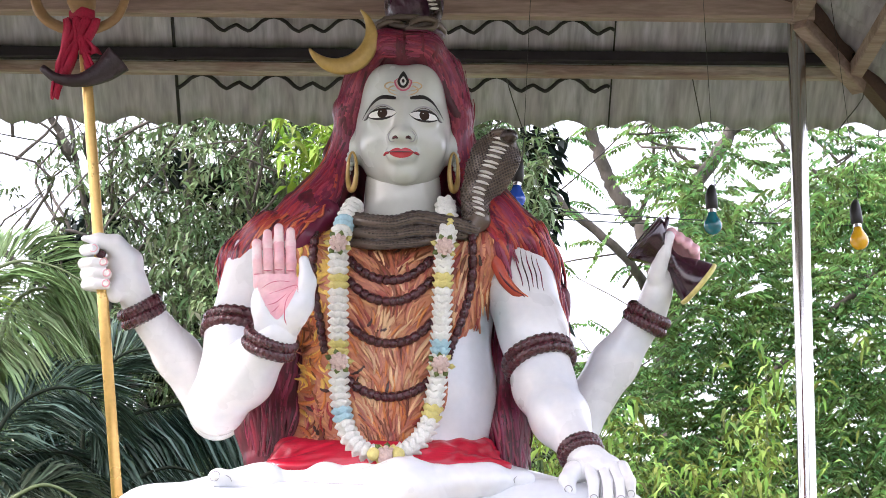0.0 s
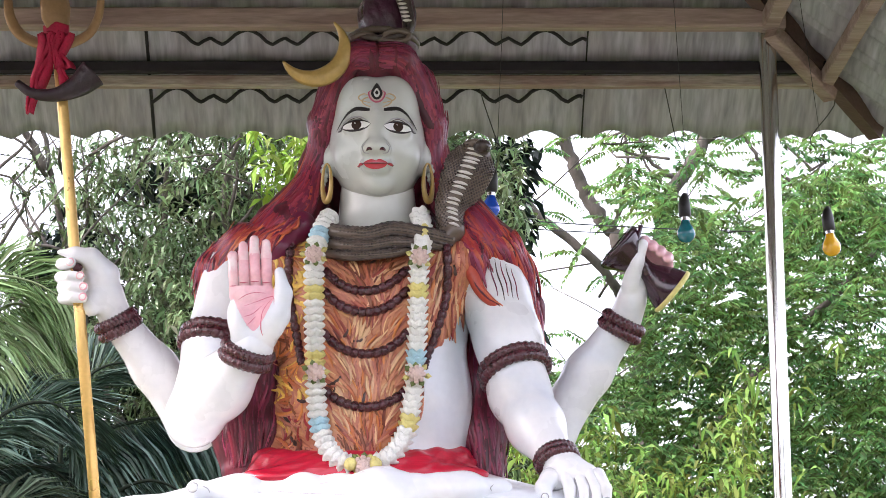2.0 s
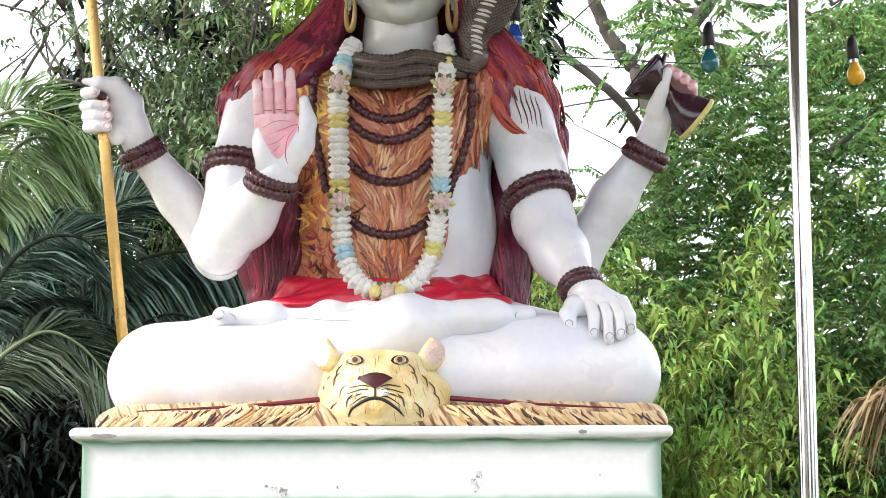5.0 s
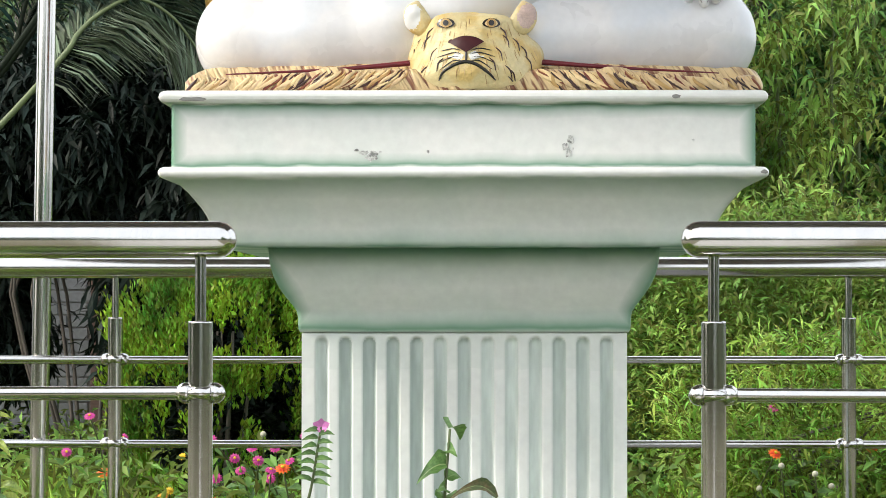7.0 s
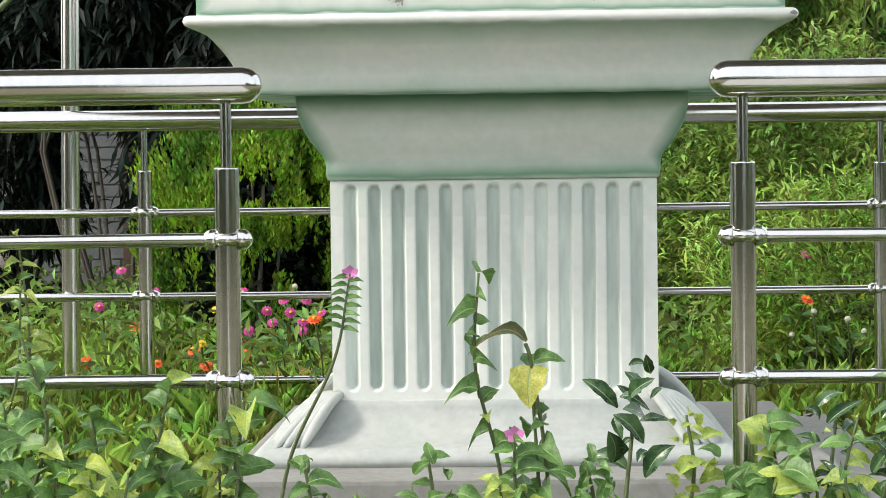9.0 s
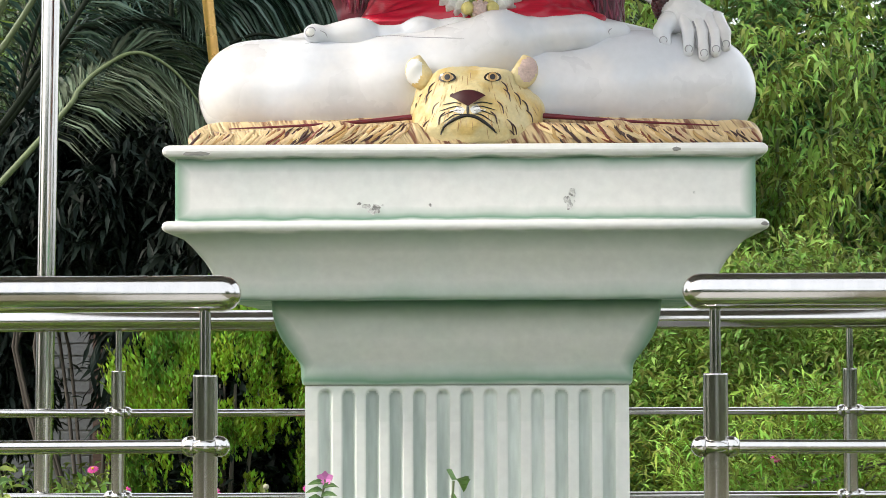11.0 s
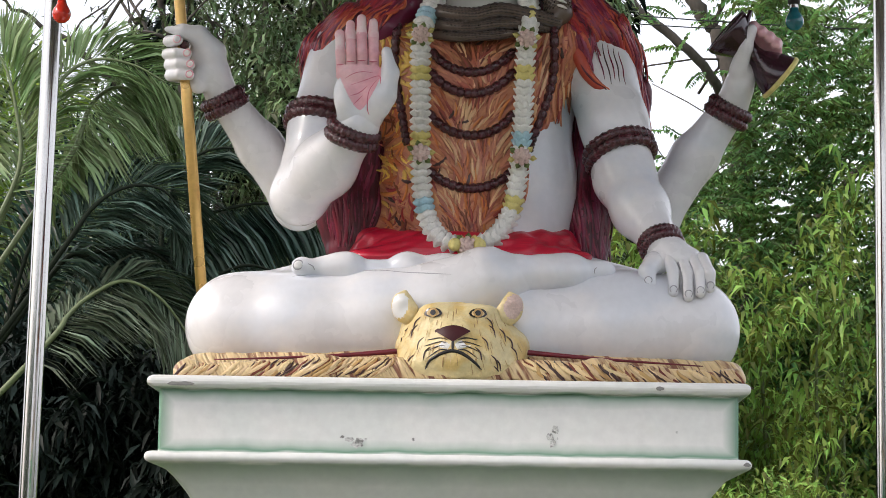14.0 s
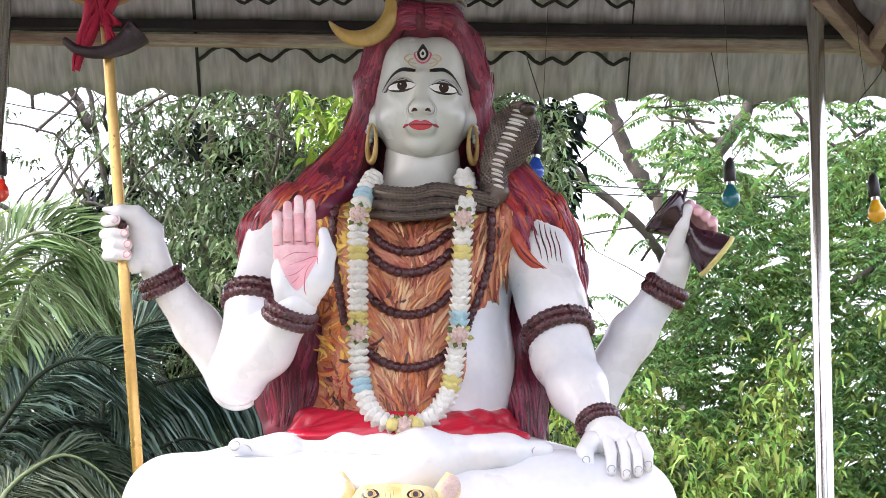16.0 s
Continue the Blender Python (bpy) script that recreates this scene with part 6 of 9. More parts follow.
        if k in (4, 5):
            slot = "petaly" if (i // 9) % 3 else "petalb"
        # one cup of six petals, flaring along the string
        vv, ff, m = [], [], 24
        prof = ((-0.010, 0.0125), (-0.004, 0.0160), (0.004, 0.0212), (0.010, 0.0242), (0.0128, 0.0215), (0.004, 0.0110))
        tw = rng.uniform(0, 1)
        sgn = 1 if i < count / 2 else -1
        for dt, rr in prof:
            for q in range(m):
                an = 2 * math.pi * q / m
                lobe = 1 + (0.17 if dt > 0 else 0.08) * (2 * abs(math.cos(3 * an + tw)) ** 0.6 - 1)
                vv.append(p + t * (-dt * sgn + 0.0045 * (2 * abs(math.cos(3 * an + tw)) ** 0.6 - 1) * (dt > 0.003)) + (u * math.cos(an) + w * math.sin(an)) * rr * lobe * rng.uniform(0.97, 1.03))
        for q1 in range(len(prof) - 1):
            for q in range(m):
                ff.append((q1 * m + q, q1 * m + (q + 1) % m, (q1 + 1) * m + (q + 1) % m, (q1 + 1) * m + q))
        g.add(vv, ff, SI[slot])
    for c in ((-0.088, 0.345, 2.040), (0.177, 0.345, 2.033), (-0.083, 0.340, 1.739), (0.168, 0.345, 1.734)):
        rose(g, c, 0.0215)
    rose(g, (0.036, 0.322, 1.505), 0.0225)
    for dx in (-0.03, 0.03):
        v, f = ball_data((0.036 + dx, 0.325, 1.508), 0.017, 10, 8)
        g.add(v, f, SI["petaly"])
    # --- red sash
    sash = Form(0.03)
    pr = [(0.03 + 0.255 * math.cos(a), 0.585 - 0.185 * math.sin(a), 1.525 + 0.012 * math.cos(2 * a)) for a in np.linspace(-0.3, math.pi + 0.3, 18)]
    sash.chain(pr, [0.032] * 18)
    pr = [(0.03 + 0.26 * math.cos(a), 0.575 - 0.19 * math.sin(a), 1.490) for a in np.linspace(-0.3, math.pi + 0.3, 18)]
    sash.chain(pr, [0.036] * 18)
    sash.ell((-0.13, 0.41, 1.485), (0.13, 0.05, 0.028)).ell((0.20, 0.42, 1.49), (0.15, 0.05, 0.030))
    add_form(g, sash, 0.006, "redcloth", (0.010, (1, 0, 0.25), 36, 2.0))
    # --- open raised palm
    hand = Form(0.014)
    hand.ell((-0.224, 0.205, 1.858), (0.070, 0.030, 0.072)).ell((-0.186, 0.190, 1.842), (0.036, 0.028, 0.052)).ell((-0.262, 0.196, 1.838), (0.026, 0.026, 0.046)).ell((-0.228, 0.212, 1.800), (0.056, 0.036, 0.038)).ell((-0.235, 0.196, 1.905), (0.050, 0.022, 0.022))
    hand.chain([(-0.168, 0.19, 1.855), (-0.156, 0.178, 1.905), (-0.166, 0.178, 1.958)], [0.030, 0.020, 0.013])
    whole = Form(0.014)
    whole.prims = list(hand.prims)
    for x0, x1, zt, r in ((-0.276, -0.282, 2.014, 0.0118), (-0.250, -0.256, 2.040, 0.0128), (-0.223, -0.229, 2.055, 0.0132), (-0.196, -0.200, 2.045, 0.0126)):
        fg = Form(0.006)
        fg.chain([(x0, 0.198, 1.900), (x0 * 0.6 + x1 * 0.4, 0.184, 1.955), (x1 * 0.8 + x0 * 0.2, 0.183, 2.0), (x1, 0.188, zt - r)], [r * 1.08, r * 1.04, r, r * 0.86])
        whole.prims += fg.prims
        V, F, N = fg.mesh(0.004)
        bk = N[F[:, 0]][:, 1] > -0.25
        g.add(V, F[bk].tolist(), SI["skin"])
        tips = V[F[:, 0]][:, 2] > zt - 0.055
        g.add(V, F[~bk & ~tips].tolist(), SI["pink"])
        g.add(V, F[~bk & tips].tolist(), SI["palepink"])
    V, F, N = hand.mesh(0.0045)
    g.add(V, F.tolist(), SI["skin"])
    v, f = decal(whole, lambda x: 1.925, lambda x: min(1.924, 1.812 + 0.095 * abs((x + 0.228) / 0.055) ** 1.5), -0.2895, -0.1785, 0.0012, 40, 16)
    g.add(v, f, SI["pink"])
    for pts in ([(-0.275, 1.885), (-0.235, 1.905), (-0.185, 1.905)], [(-0.268, 1.868), (-0.22, 1.885), (-0.183, 1.897), (-0.178, 1.875)], [(-0.182, 1.893), (-0.205, 1.86), (-0.210, 1.82), (-0.205, 1.80)], [(-0.258, 1.845), (-0.23, 1.855), (-0.20, 1.88)], [(-0.245, 1.825), (-0.22, 1.85)]):
        v, f = stroke(whole, pts, 0.0014, 0.0012, n=16)
        g.add(v, f, SI["palmline"])
    for x, zz in ((-0.279, (1.925, 1.958)), (-0.253, (1.933, 1.985)), (-0.226, (1.935, 1.99)), (-0.198, (1.933, 1.985))):
        for z in zz:
            v, f = stroke(whole, [(x - 0.010, z), (x, z - 0.001), (x + 0.010, z)], 0.0014, 0.0014, n=8)
            g.add(v, f, SI["palmline"])
    # --- hand resting on the knee
    kn = Form(0.012)
    kn.ell((0.553, 0.262, 1.474), (0.056, 0.040, 0.032), (30, 0, 0)).cone((0.508, 0.29, 1.515), (0.538, 0.272, 1.488), 0.043, 0.040).ell((0.50, 0.262, 1.462), (0.034, 0.030, 0.028))
    for x0, xm, x1, y1, z1 in ((0.527, 0.536, 0.534, 0.205, 1.384), (0.556, 0.568, 0.570, 0.200, 1.373), (0.583, 0.597, 0.599, 0.208, 1.383), (0.606, 0.622, 0.624, 0.222, 1.397)):
        fg = Form(0.006)
        fg.chain([(x0, 0.245, 1.470), (xm, 0.222, 1.432), (x1, y1, z1)], [0.0175, 0.0152, 0.0128])
        V, F, N = fg.mesh(0.004)
        g.add(V, F.tolist(), SI["skin"])
    # grey tubes draw the shading lines between the fingers
    for p in ([(0.545, 0.232, 1.468), (0.553, 0.214, 1.432), (0.553, 0.203, 1.392)], [(0.573, 0.232, 1.466), (0.584, 0.213, 1.430), (0.585, 0.203, 1.392)], [(0.598, 0.236, 1.462), (0.611, 0.218, 1.430), (0.612, 0.212, 1.402)]):
        v, f = tube_data(spline(p, 12), [0.001] + [0.0026] * 10 + [0.001], 6)
        g.add(v, f, SI["crease"])
    fg = Form(0.008)
    fg.chain([(0.490, 0.250, 1.462), (0.472, 0.228, 1.436), (0.480, 0.216, 1.404)], [0.026, 0.020, 0.0155])
    V, F, N = fg.mesh(0.004)
    g.add(V, F.tolist(), SI["skin"])
    V, F, N = kn.mesh(0.0045)
    g.add(V, F.tolist(), SI["skin"])
    for x, y, z in ((0.534, 0.1915, 1.386), (0.570, 0.1865, 1.375), (0.599, 0.1945, 1.385), (0.624, 0.2085, 1.399), (0.474, 0.199, 1.408)):
        v, f = ring((x, y + 0.001, z + 0.003), (0, 1, 0.35), 0.0088, 0.0011, 18, 5)
        g.add(v, f, SI["crease"])
    # --- fist on the staff
    fist = Form(0.016)
    fist.ell((-0.640, 0.525, 2.000), (0.046, 0.036, 0.068), (0, -28, 0)).cone((-0.604, 0.55, 1.920), (-0.622, 0.535, 1.965), 0.043, 0.044)
    fist.chain([(-0.625, 0.515, 2.025), (-0.662, 0.492, 2.062), (-0.700, 0.478, 2.070), (-0.740, 0.476, 2.074)], [0.034, 0.024, 0.0165, 0.0075])
    fist.ell((-0.660, 0.505, 1.945), (0.026, 0.024, 0.032))
    V, F, N = fist.mesh(0.005)
    g.add(V, F.tolist(), SI["skin"])
    fing = Form(0.0025)
    rowz = ((2.045, -0.004, -0.712), (2.010, -0.006, -0.686), (1.982, 0.000, -0.677), (1.955, 0.003, -0.678))
    for z, dx, xe in rowz:
        fing.chain([(-0.715 + dx, 0.520, z + 0.003), (-0.733 + dx, 0.488, z + 0.001), (-0.708 + dx, 0.464, z - 0.001), (xe, 0.466, z - 0.002)], [0.0145, 0.0148, 0.0145, 0.0130])
    V, F, N = fing.mesh(0.0045)
    g.add(V, F.tolist(), SI["skin"])
    for z, dx, xe in rowz:
        v, f = ring((xe + 0.001, 0.4535, z - 0.001), (0, 1, 0), 0.0092, 0.0021, 20, 6, squash=(1, 0.9))
        g.add(v, f, SI["pink"])
        v, f = ball_data((xe + 0.001, 0.4545, z - 0.001), (0.0085, 0.003, 0.0078), 10, 6)
        g.add(v, f, SI["white"])
    v, f = ball_data((-0.695, 0.480, 2.035), (0.014, 0.010, 0.012), 10, 6)      # dark ball for the shade in the hollow of the grip
    g.add(v, f, SI["bead"])
    # --- hand that holds the drum
    dh = Form(0.010)
    dh.ell((0.728, 0.505, 1.975), (0.036, 0.034, 0.055), (0, 15, 0)).cone((0.708, 0.55, 1.910), (0.722, 0.52, 1.95), 0.043, 0.040)
    dh.chain([(0.718, 0.478, 1.99), (0.732, 0.448, 2.04), (0.748, 0.440, 2.085)], [0.024, 0.018, 0.014])
    V, F, N = dh.mesh(0.005)
    g.add(V, F.tolist(), SI["skin"])
    fd = Form(0.006)
    for x, z in ((0.752, 2.100), (0.772, 2.088), (0.792, 2.074), (0.810, 2.058)):
        fd.chain([(x + 0.008, 0.50, z - 0.028), (x + 0.004, 0.475, z), (x, 0.445, z - 0.010)], [0.014, 0.0145, 0.012])
    V, F, N = fd.mesh(0.0045)
    g.add(V, F.tolist(), SI["pink"])
    # --- bead bands on arms and wrists, each of two strings
    for c, ax, rad, r in (((-0.334, 0.500, 1.836), (0.22, 0.35, 1), 0.090, 0.020), ((-0.247, 0.240, 1.766), (-0.3, 0.4, -0.85), 0.054, 0.019), ((0.418, 0.474, 1.768), (-0.32, 0.4, 1), 0.081, 0.019),
                          ((0.510, 0.292, 1.512), (-0.25, 0.55, 0.75), 0.046, 0.015), ((-0.596, 0.556, 1.900), (-0.45, -0.25, 0.85), 0.047, 0.019), ((0.699, 0.556, 1.893), (0.48, -0.25, 0.85), 0.047, 0.019)):
        a = Vector(ax).normalized()
        for o in (-0.62, 0.62):
            v, f = ring(Vector(c) + a * r * o, ax, rad, r * 0.8, 96, 8, bead=0.12, beads=29)
            g.add(v, f, SI["bead"])
    st = g.obj("statue", [M[s] for s in SLOTS], None, True)
    return tagged(st, "painted cement statue of a seated four-armed white figure", "statue")


build_statue()


def build_tiger():
    g = Geo()
    mats = [M["rug"], M["tiger"], M["black"], M["white"], M["dark"], M["rose"], M["brass"], M["rugline"], M["rugcream"], M["rugtan"], M["pbrown"], M["tnose"]]
    rug = Form(0.04)
    rug.chain([(-0.625, 0.11, 1.166), (-0.3, 0.08, 1.170), (0.0, 0.07, 1.172), (0.35, 0.08, 1.170), (0.672, 0.11, 1.166)], [0.020, 0.030, 0.034, 0.030, 0.018])
    rug.chain([(-0.60, 0.20, 1.178), (0.0, 0.18, 1.186), (0.66, 0.20, 1.178)], [0.040, 0.048, 0.040])
    rug.chain([(-0.58, 0.40, 1.180), (0.0, 0.40, 1.186), (0.64, 0.40, 1.180)], [0.045, 0.05, 0.045])
    rug.chain([(-0.625, 0.11, 1.166), (-0.61, 0.5, 1.18), (0.0, 0.8, 1.18), (0.66, 0.5, 1.18), (0.672, 0.11, 1.166)], [0.020, 0.035, 0.05, 0.035, 0.018])
    V, F, N = rug.mesh(0.008)
    V[:, 2] = np.maximum(V[:, 2], 1.1512)
    V = ridged(V, N, 0.004, (0.5, 0.2, -1), 26, 4.0)
    V[:, 2] = np.maximum(V[:, 2], 1.1512)
    g.add(V, F.tolist(), 0)
    rng = random.Random(77)
    paths, wid, sl = [], [], []
    for i in range(210):
        s = -1 if i % 2 else 1
        k = (i // 2) / 105
        x = -0.13 - 0.51 * k + rng.uniform(-0.004, 0.004) if s < 0 else 0.17 + 0.51 * k + rng.uniform(-0.004, 0.004)
        zt = 1.202 - 0.022 * k + rng.uniform(-0.010, 0.004)
        L, run, ben = rng.uniform(0.030, 0.046), rng.uniform(0.8, 1.8), rng.uniform(-0.006, 0.006)
        paths.append([(x + s * (run * L * (q / 8) ** 1.4) + ben * math.sin(q * 0.75), zt - L * q / 8) for q in range(9)])
        dark = (i // 2) % 5 in (1, 3)
        wid.append(rng.uniform(0.0024, 0.0046) if dark else rng.uniform(0.003, 0.0065))
        sl.append((10 if rng.random() < 0.55 else 4) if dark else (8 if rng.random() < 0.8 else 9))
    strands(g, rug, paths, wid, sl, 0.002, 0.5, y0=-0.05, y1=0.3)
    rim = spline([(-0.56, 0.150, 1.199), (-0.3, 0.125, 1.208), (-0.09, 0.13, 1.226)], 30)
    v, f = tube_data(rim, np.interp(np.arange(30), [0, 12, 29], [0.0015, 0.004, 0.0075]), 7)
    g.add(v, f, 7)
    rim = spline([(0.14, 0.13, 1.228), (0.36, 0.122, 1.211), (0.60, 0.145, 1.200)], 30)
    v, f = tube_data(rim, np.interp(np.arange(30), [0, 15, 29], [0.0075, 0.004, 0.0015]), 7)
    g.add(v, f, 7)
    hx = 0.030
    head = Form(0.03)
    head.ell((hx, 0.155, 1.234), (0.160, 0.122, 0.084)).ell((hx - 0.020, 0.150, 1.286), (0.122, 0.090, 0.058)).ell((hx - 0.010, 0.075, 1.222), (0.078, 0.060, 0.058)).ell((hx - 0.006, 0.095, 1.190), (0.146, 0.088, 0.052))
    head.ell((hx - 0.010, 0.06, 1.258), (0.036, 0.030, 0.026)).ell((hx - 0.06, 0.095, 1.316), (0.030, 0.022, 0.014)).ell((hx + 0.05, 0.095, 1.316), (0.030, 0.022, 0.014))
    V, F, N = head.mesh(0.0055)
    V[:, 2] = np.maximum(V[:, 2], 1.1515)
    V = ridged(V, N, 0.0025, (0.1, 0, -1), 60, 7.0)
    V[:, 2] = np.maximum(V[:, 2], 1.1512)
    g.add(V, F.tolist(), 1)
    paths, wid, sl = [], [], []
    for i in range(120):
        x, z = rng.uniform(-0.13, 0.165), rng.uniform(1.18, 1.335)
        L = rng.uniform(0.012, 0.03)
        lean = (x - 0.015) * 4
        paths.append([(x + lean * L * q / 6, z - L * q / 6) for q in range(7)])
        wid.append(rng.uniform(0.0006, 0.0013))
        sl.append(9 if rng.random() < 0.7 else 8)
    strands(g, head, paths, wid, sl, 0.0012, 0.4, y0=-0.08, y1=0.3)
    for s, ex in ((-1, -0.113), (1, 0.146)):
        ear = Form(0.012)
        ear.ell((ex, 0.110, 1.326), (0.027, 0.013, 0.037), (0, s * 12, 0)).cone((ex - s * 0.002, 0.110, 1.340), (ex - s * 0.006, 0.114, 1.362), 0.016, 0.006).cone((ex - s * 0.024, 0.108, 1.325), (ex - s * 0.014, 0.110, 1.345), 0.012, 0.006).ell((ex - s * 0.02, 0.115, 1.305), (0.022, 0.022, 0.022))
        V, F, N = ear.mesh(0.004)
        fc = F[:, 0]
        inside = (((V[fc][:, 0] - ex - s * 0.004) / 0.021) ** 2 + ((V[fc][:, 2] - 1.328 - 0.15 * (V[fc][:, 0] - ex)) / 0.030) ** 2 < 1) & (N[fc][:, 1] < 0.1)
        g.add(V, F[~inside].tolist(), 1)
        g.add(V, F[inside].tolist(), 3 if s < 0 else 5)
    for s, ex in ((-1, -0.040), (1, 0.066)):
        ez = 1.308
        for sc, slot, lift in ((1.05, 2, 0.002), (0.76, 8, 0.003)):
            v, f = decal(head, lambda x: ez + 0.013 * sc * math.sqrt(max(0, 1 - ((x - ex) / (0.020 * sc)) ** 2)), lambda x: ez - 0.009 * sc * math.sqrt(max(0, 1 - ((x - ex) / (0.020 * sc)) ** 2)), ex - 0.0199 * sc, ex + 0.0199 * sc, lift, 16)
            g.add(v, f, slot)
        for rr, slot, lift in ((0.0112, 9, 0.0042), (0.0068, 2, 0.0052)):
            v, f = decal(head, lambda x: ez + 0.002 + rr * math.sqrt(max(0, 1 - ((x - ex) / rr) ** 2)), lambda x: ez + 0.002 - rr * math.sqrt(max(0, 1 - ((x - ex) / rr) ** 2)), ex - rr * 0.99, ex + rr * 0.99, lift, 12)
            g.add(v, f, slot)
    nx = 0.008
    v, f = decal(head, lambda x: 1.276 - 40 * (x - nx) ** 2 * 0.2, lambda x: 1.236 + 0.62 * abs(x - nx) , nx - 0.042, nx + 0.042, 0.006, 20)
    g.add(v, f, 11)
    for s in (-1, 1):
        v, f = ball_data((nx + s * 0.032, 0.046, 1.262), (0.011, 0.010, 0.009), 10, 8)
        g.add(v, f, 11)
    for pts, w in (([(nx, 1.246), (nx, 1.214)], 0.0035), ([(nx - 0.063, 1.172), (nx - 0.052, 1.192), (nx - 0.025, 1.208), (nx, 1.214), (nx + 0.025, 1.207), (nx + 0.052, 1.188), (nx + 0.068, 1.172)], 0.0046)):
        v, f = stroke(head, pts, w, 0.003, n=24)
        g.add(v, f, 2)
    for s in (-1, 1):
        for i, (dz, L) in enumerate(((0.004, 0.045), (-0.006, 0.052), (-0.016, 0.052), (-0.026, 0.045))):
            v, f = stroke(head, [(nx + s * 0.012, 1.238 + dz * 0.8), (nx + s * 0.032, 1.242 + dz), (nx + s * (0.015 + L), 1.236 + dz * 1.5)], 0.0015, 0.0018, n=12)
            g.add(v, f, 2)
        for i in range(10):
            a = (i % 5) / 4
            x0, z0 = nx + s * ((0.078 if i < 5 else 0.112) + 0.030 * math.sin(a * 3 + i)), (1.300 if i < 5 else 1.282) - 0.10 * a
            v, f = stroke(head, [(x0, z0), (x0 + s * 0.012, z0 - 0.012), (x0 + s * 0.016, z0 - 0.032)], 0.0019, 0.0030, n=10)
            g.add(v, f, 4)
    for s in (-1, 1):
        for q in range(9):
            v, f = stroke(head, [(nx + s * (0.004 + 0.002 * q), 1.234 + 0.0008 * q), (nx + s * (0.008 + 0.003 * q), 1.226), (nx + s * (0.014 + 0.0035 * q), 1.216 + 0.0015 * q)], 0.0022, 0.0012, n=8)
            g.add(v, f, 3)
    t = g.obj("tiger_skin_statue", mats, None, True)
    return tagged(t, "painted cement tiger skin with yellow head under the seated figure", "statue")


build_tiger()


def build_trident():
    tr = thing("trident", (-0.634, 0.5, 1.36), "gold painted trident on a brass staff with red cloth strips", "trident")
    o = Vector((-0.634, 0.5, 1.36))

    def Q(x, z, y=0.5):
        return Vector((x, y, z)) - o
    tube("staff", [Q(-0.634, 1.40), Q(-0.690, 1.93), Q(-0.748, 2.48), Q(-0.765, 2.62)], 0.0145, M["staffgold"], tr, 16)
    g = Geo()
    pts = [(-0.898, 2.80), (-0.893, 2.72), (-0.865, 2.665), (-0.815, 2.638), (-0.770, 2.632), (-0.725, 2.640), (-0.680, 2.668), (-0.657, 2.725), (-0.655, 2.80)]
    p = spline([(x, 0, z) for x, z in pts], 40)
    v, f = tube_data([Q(q[0], q[2]) for q in p], [0.006 + 0.017 * abs(math.sin(math.pi * i / 39)) ** 0.5 for i in range(40)], 10, True, 0.5)
    g.add(v, f)
    prof = [(2.60, 0.012), (2.66, 0.022), (2.70, 0.046), (2.74, 0.050), (2.80, 0.036), (2.86, 0.018), (2.90, 0.002)]
    v, f = tube_data([Q(-0.765 - 0.06 * (z - 2.6), z) for z, _ in prof], [r for _, r in prof], 12, True, 0.35)
    g.add(v, f)
    g.obj("trident_head", [M["tridentgold"]], tr, True)
    # cloth strips
    rng = random.Random(2)
    for k, (x0, z0, x1, z1, w) in enumerate(((-0.800, 2.655, -0.815, 2.44, 0.030), (-0.778, 2.655, -0.805, 2.50, 0.026), (-0.752, 2.655, -0.742, 2.52, 0.032), (-0.765, 2.66, -0.752, 2.56, 0.04))):
        n = 16
        v = []
        for i in range(n + 1):
            t = i / n
            x = x0 + (x1 - x0) * t + 0.012 * math.sin(t * 5 + k)
            z = z0 + (z1 - z0) * t
            for j in range(7):
                u = (j / 6 - 0.5) * w * (1 + 0.35 * math.sin(t * 4 + k))
                v.append(tuple(Q(x + u, z, 0.474 + 0.012 * math.sin(j * 1.7 + t * 6 + k))))
        f = [(i * 7 + j, i * 7 + j + 1, (i + 1) * 7 + j + 1, (i + 1) * 7 + j) for i in range(n) for j in range(6)]
        ob = obj("cloth_strip", v, f, M["ribbon"], tr, True, "torn red cloth strip")
        sol = ob.modifiers.new("thickness", "SOLIDIFY")
        sol.thickness = 0.006
    v, f = tube_data([Q(-0.80, 2.665), Q(-0.77, 2.668), Q(-0.738, 2.665)], [0.020, 0.030, 0.022], 12)
    obj("cloth_knot", v.tolist(), f, M["ribbon"], tr, True, "knotted red cloth")
    # curved horn hanging at the knot
    p = spline([(-0.862, 0.47, 2.522), (-0.82, 0.465, 2.492), (-0.76, 0.46, 2.487), (-0.705, 0.46, 2.510), (-0.665, 0.46, 2.545)], 30)
    r = np.interp(np.linspace(0, 1, 30), [0, 0.15, 0.5, 0.8, 1], [0.010, 0.012, 0.018, 0.032, 0.040])
    v, f = tube_data([Vector(q) - o for q in p], r, 16)
    obj("horn", v.tolist(), f, M["horn"], tr, True, "dark curved horn tied to the staff")
    return tr


build_trident()


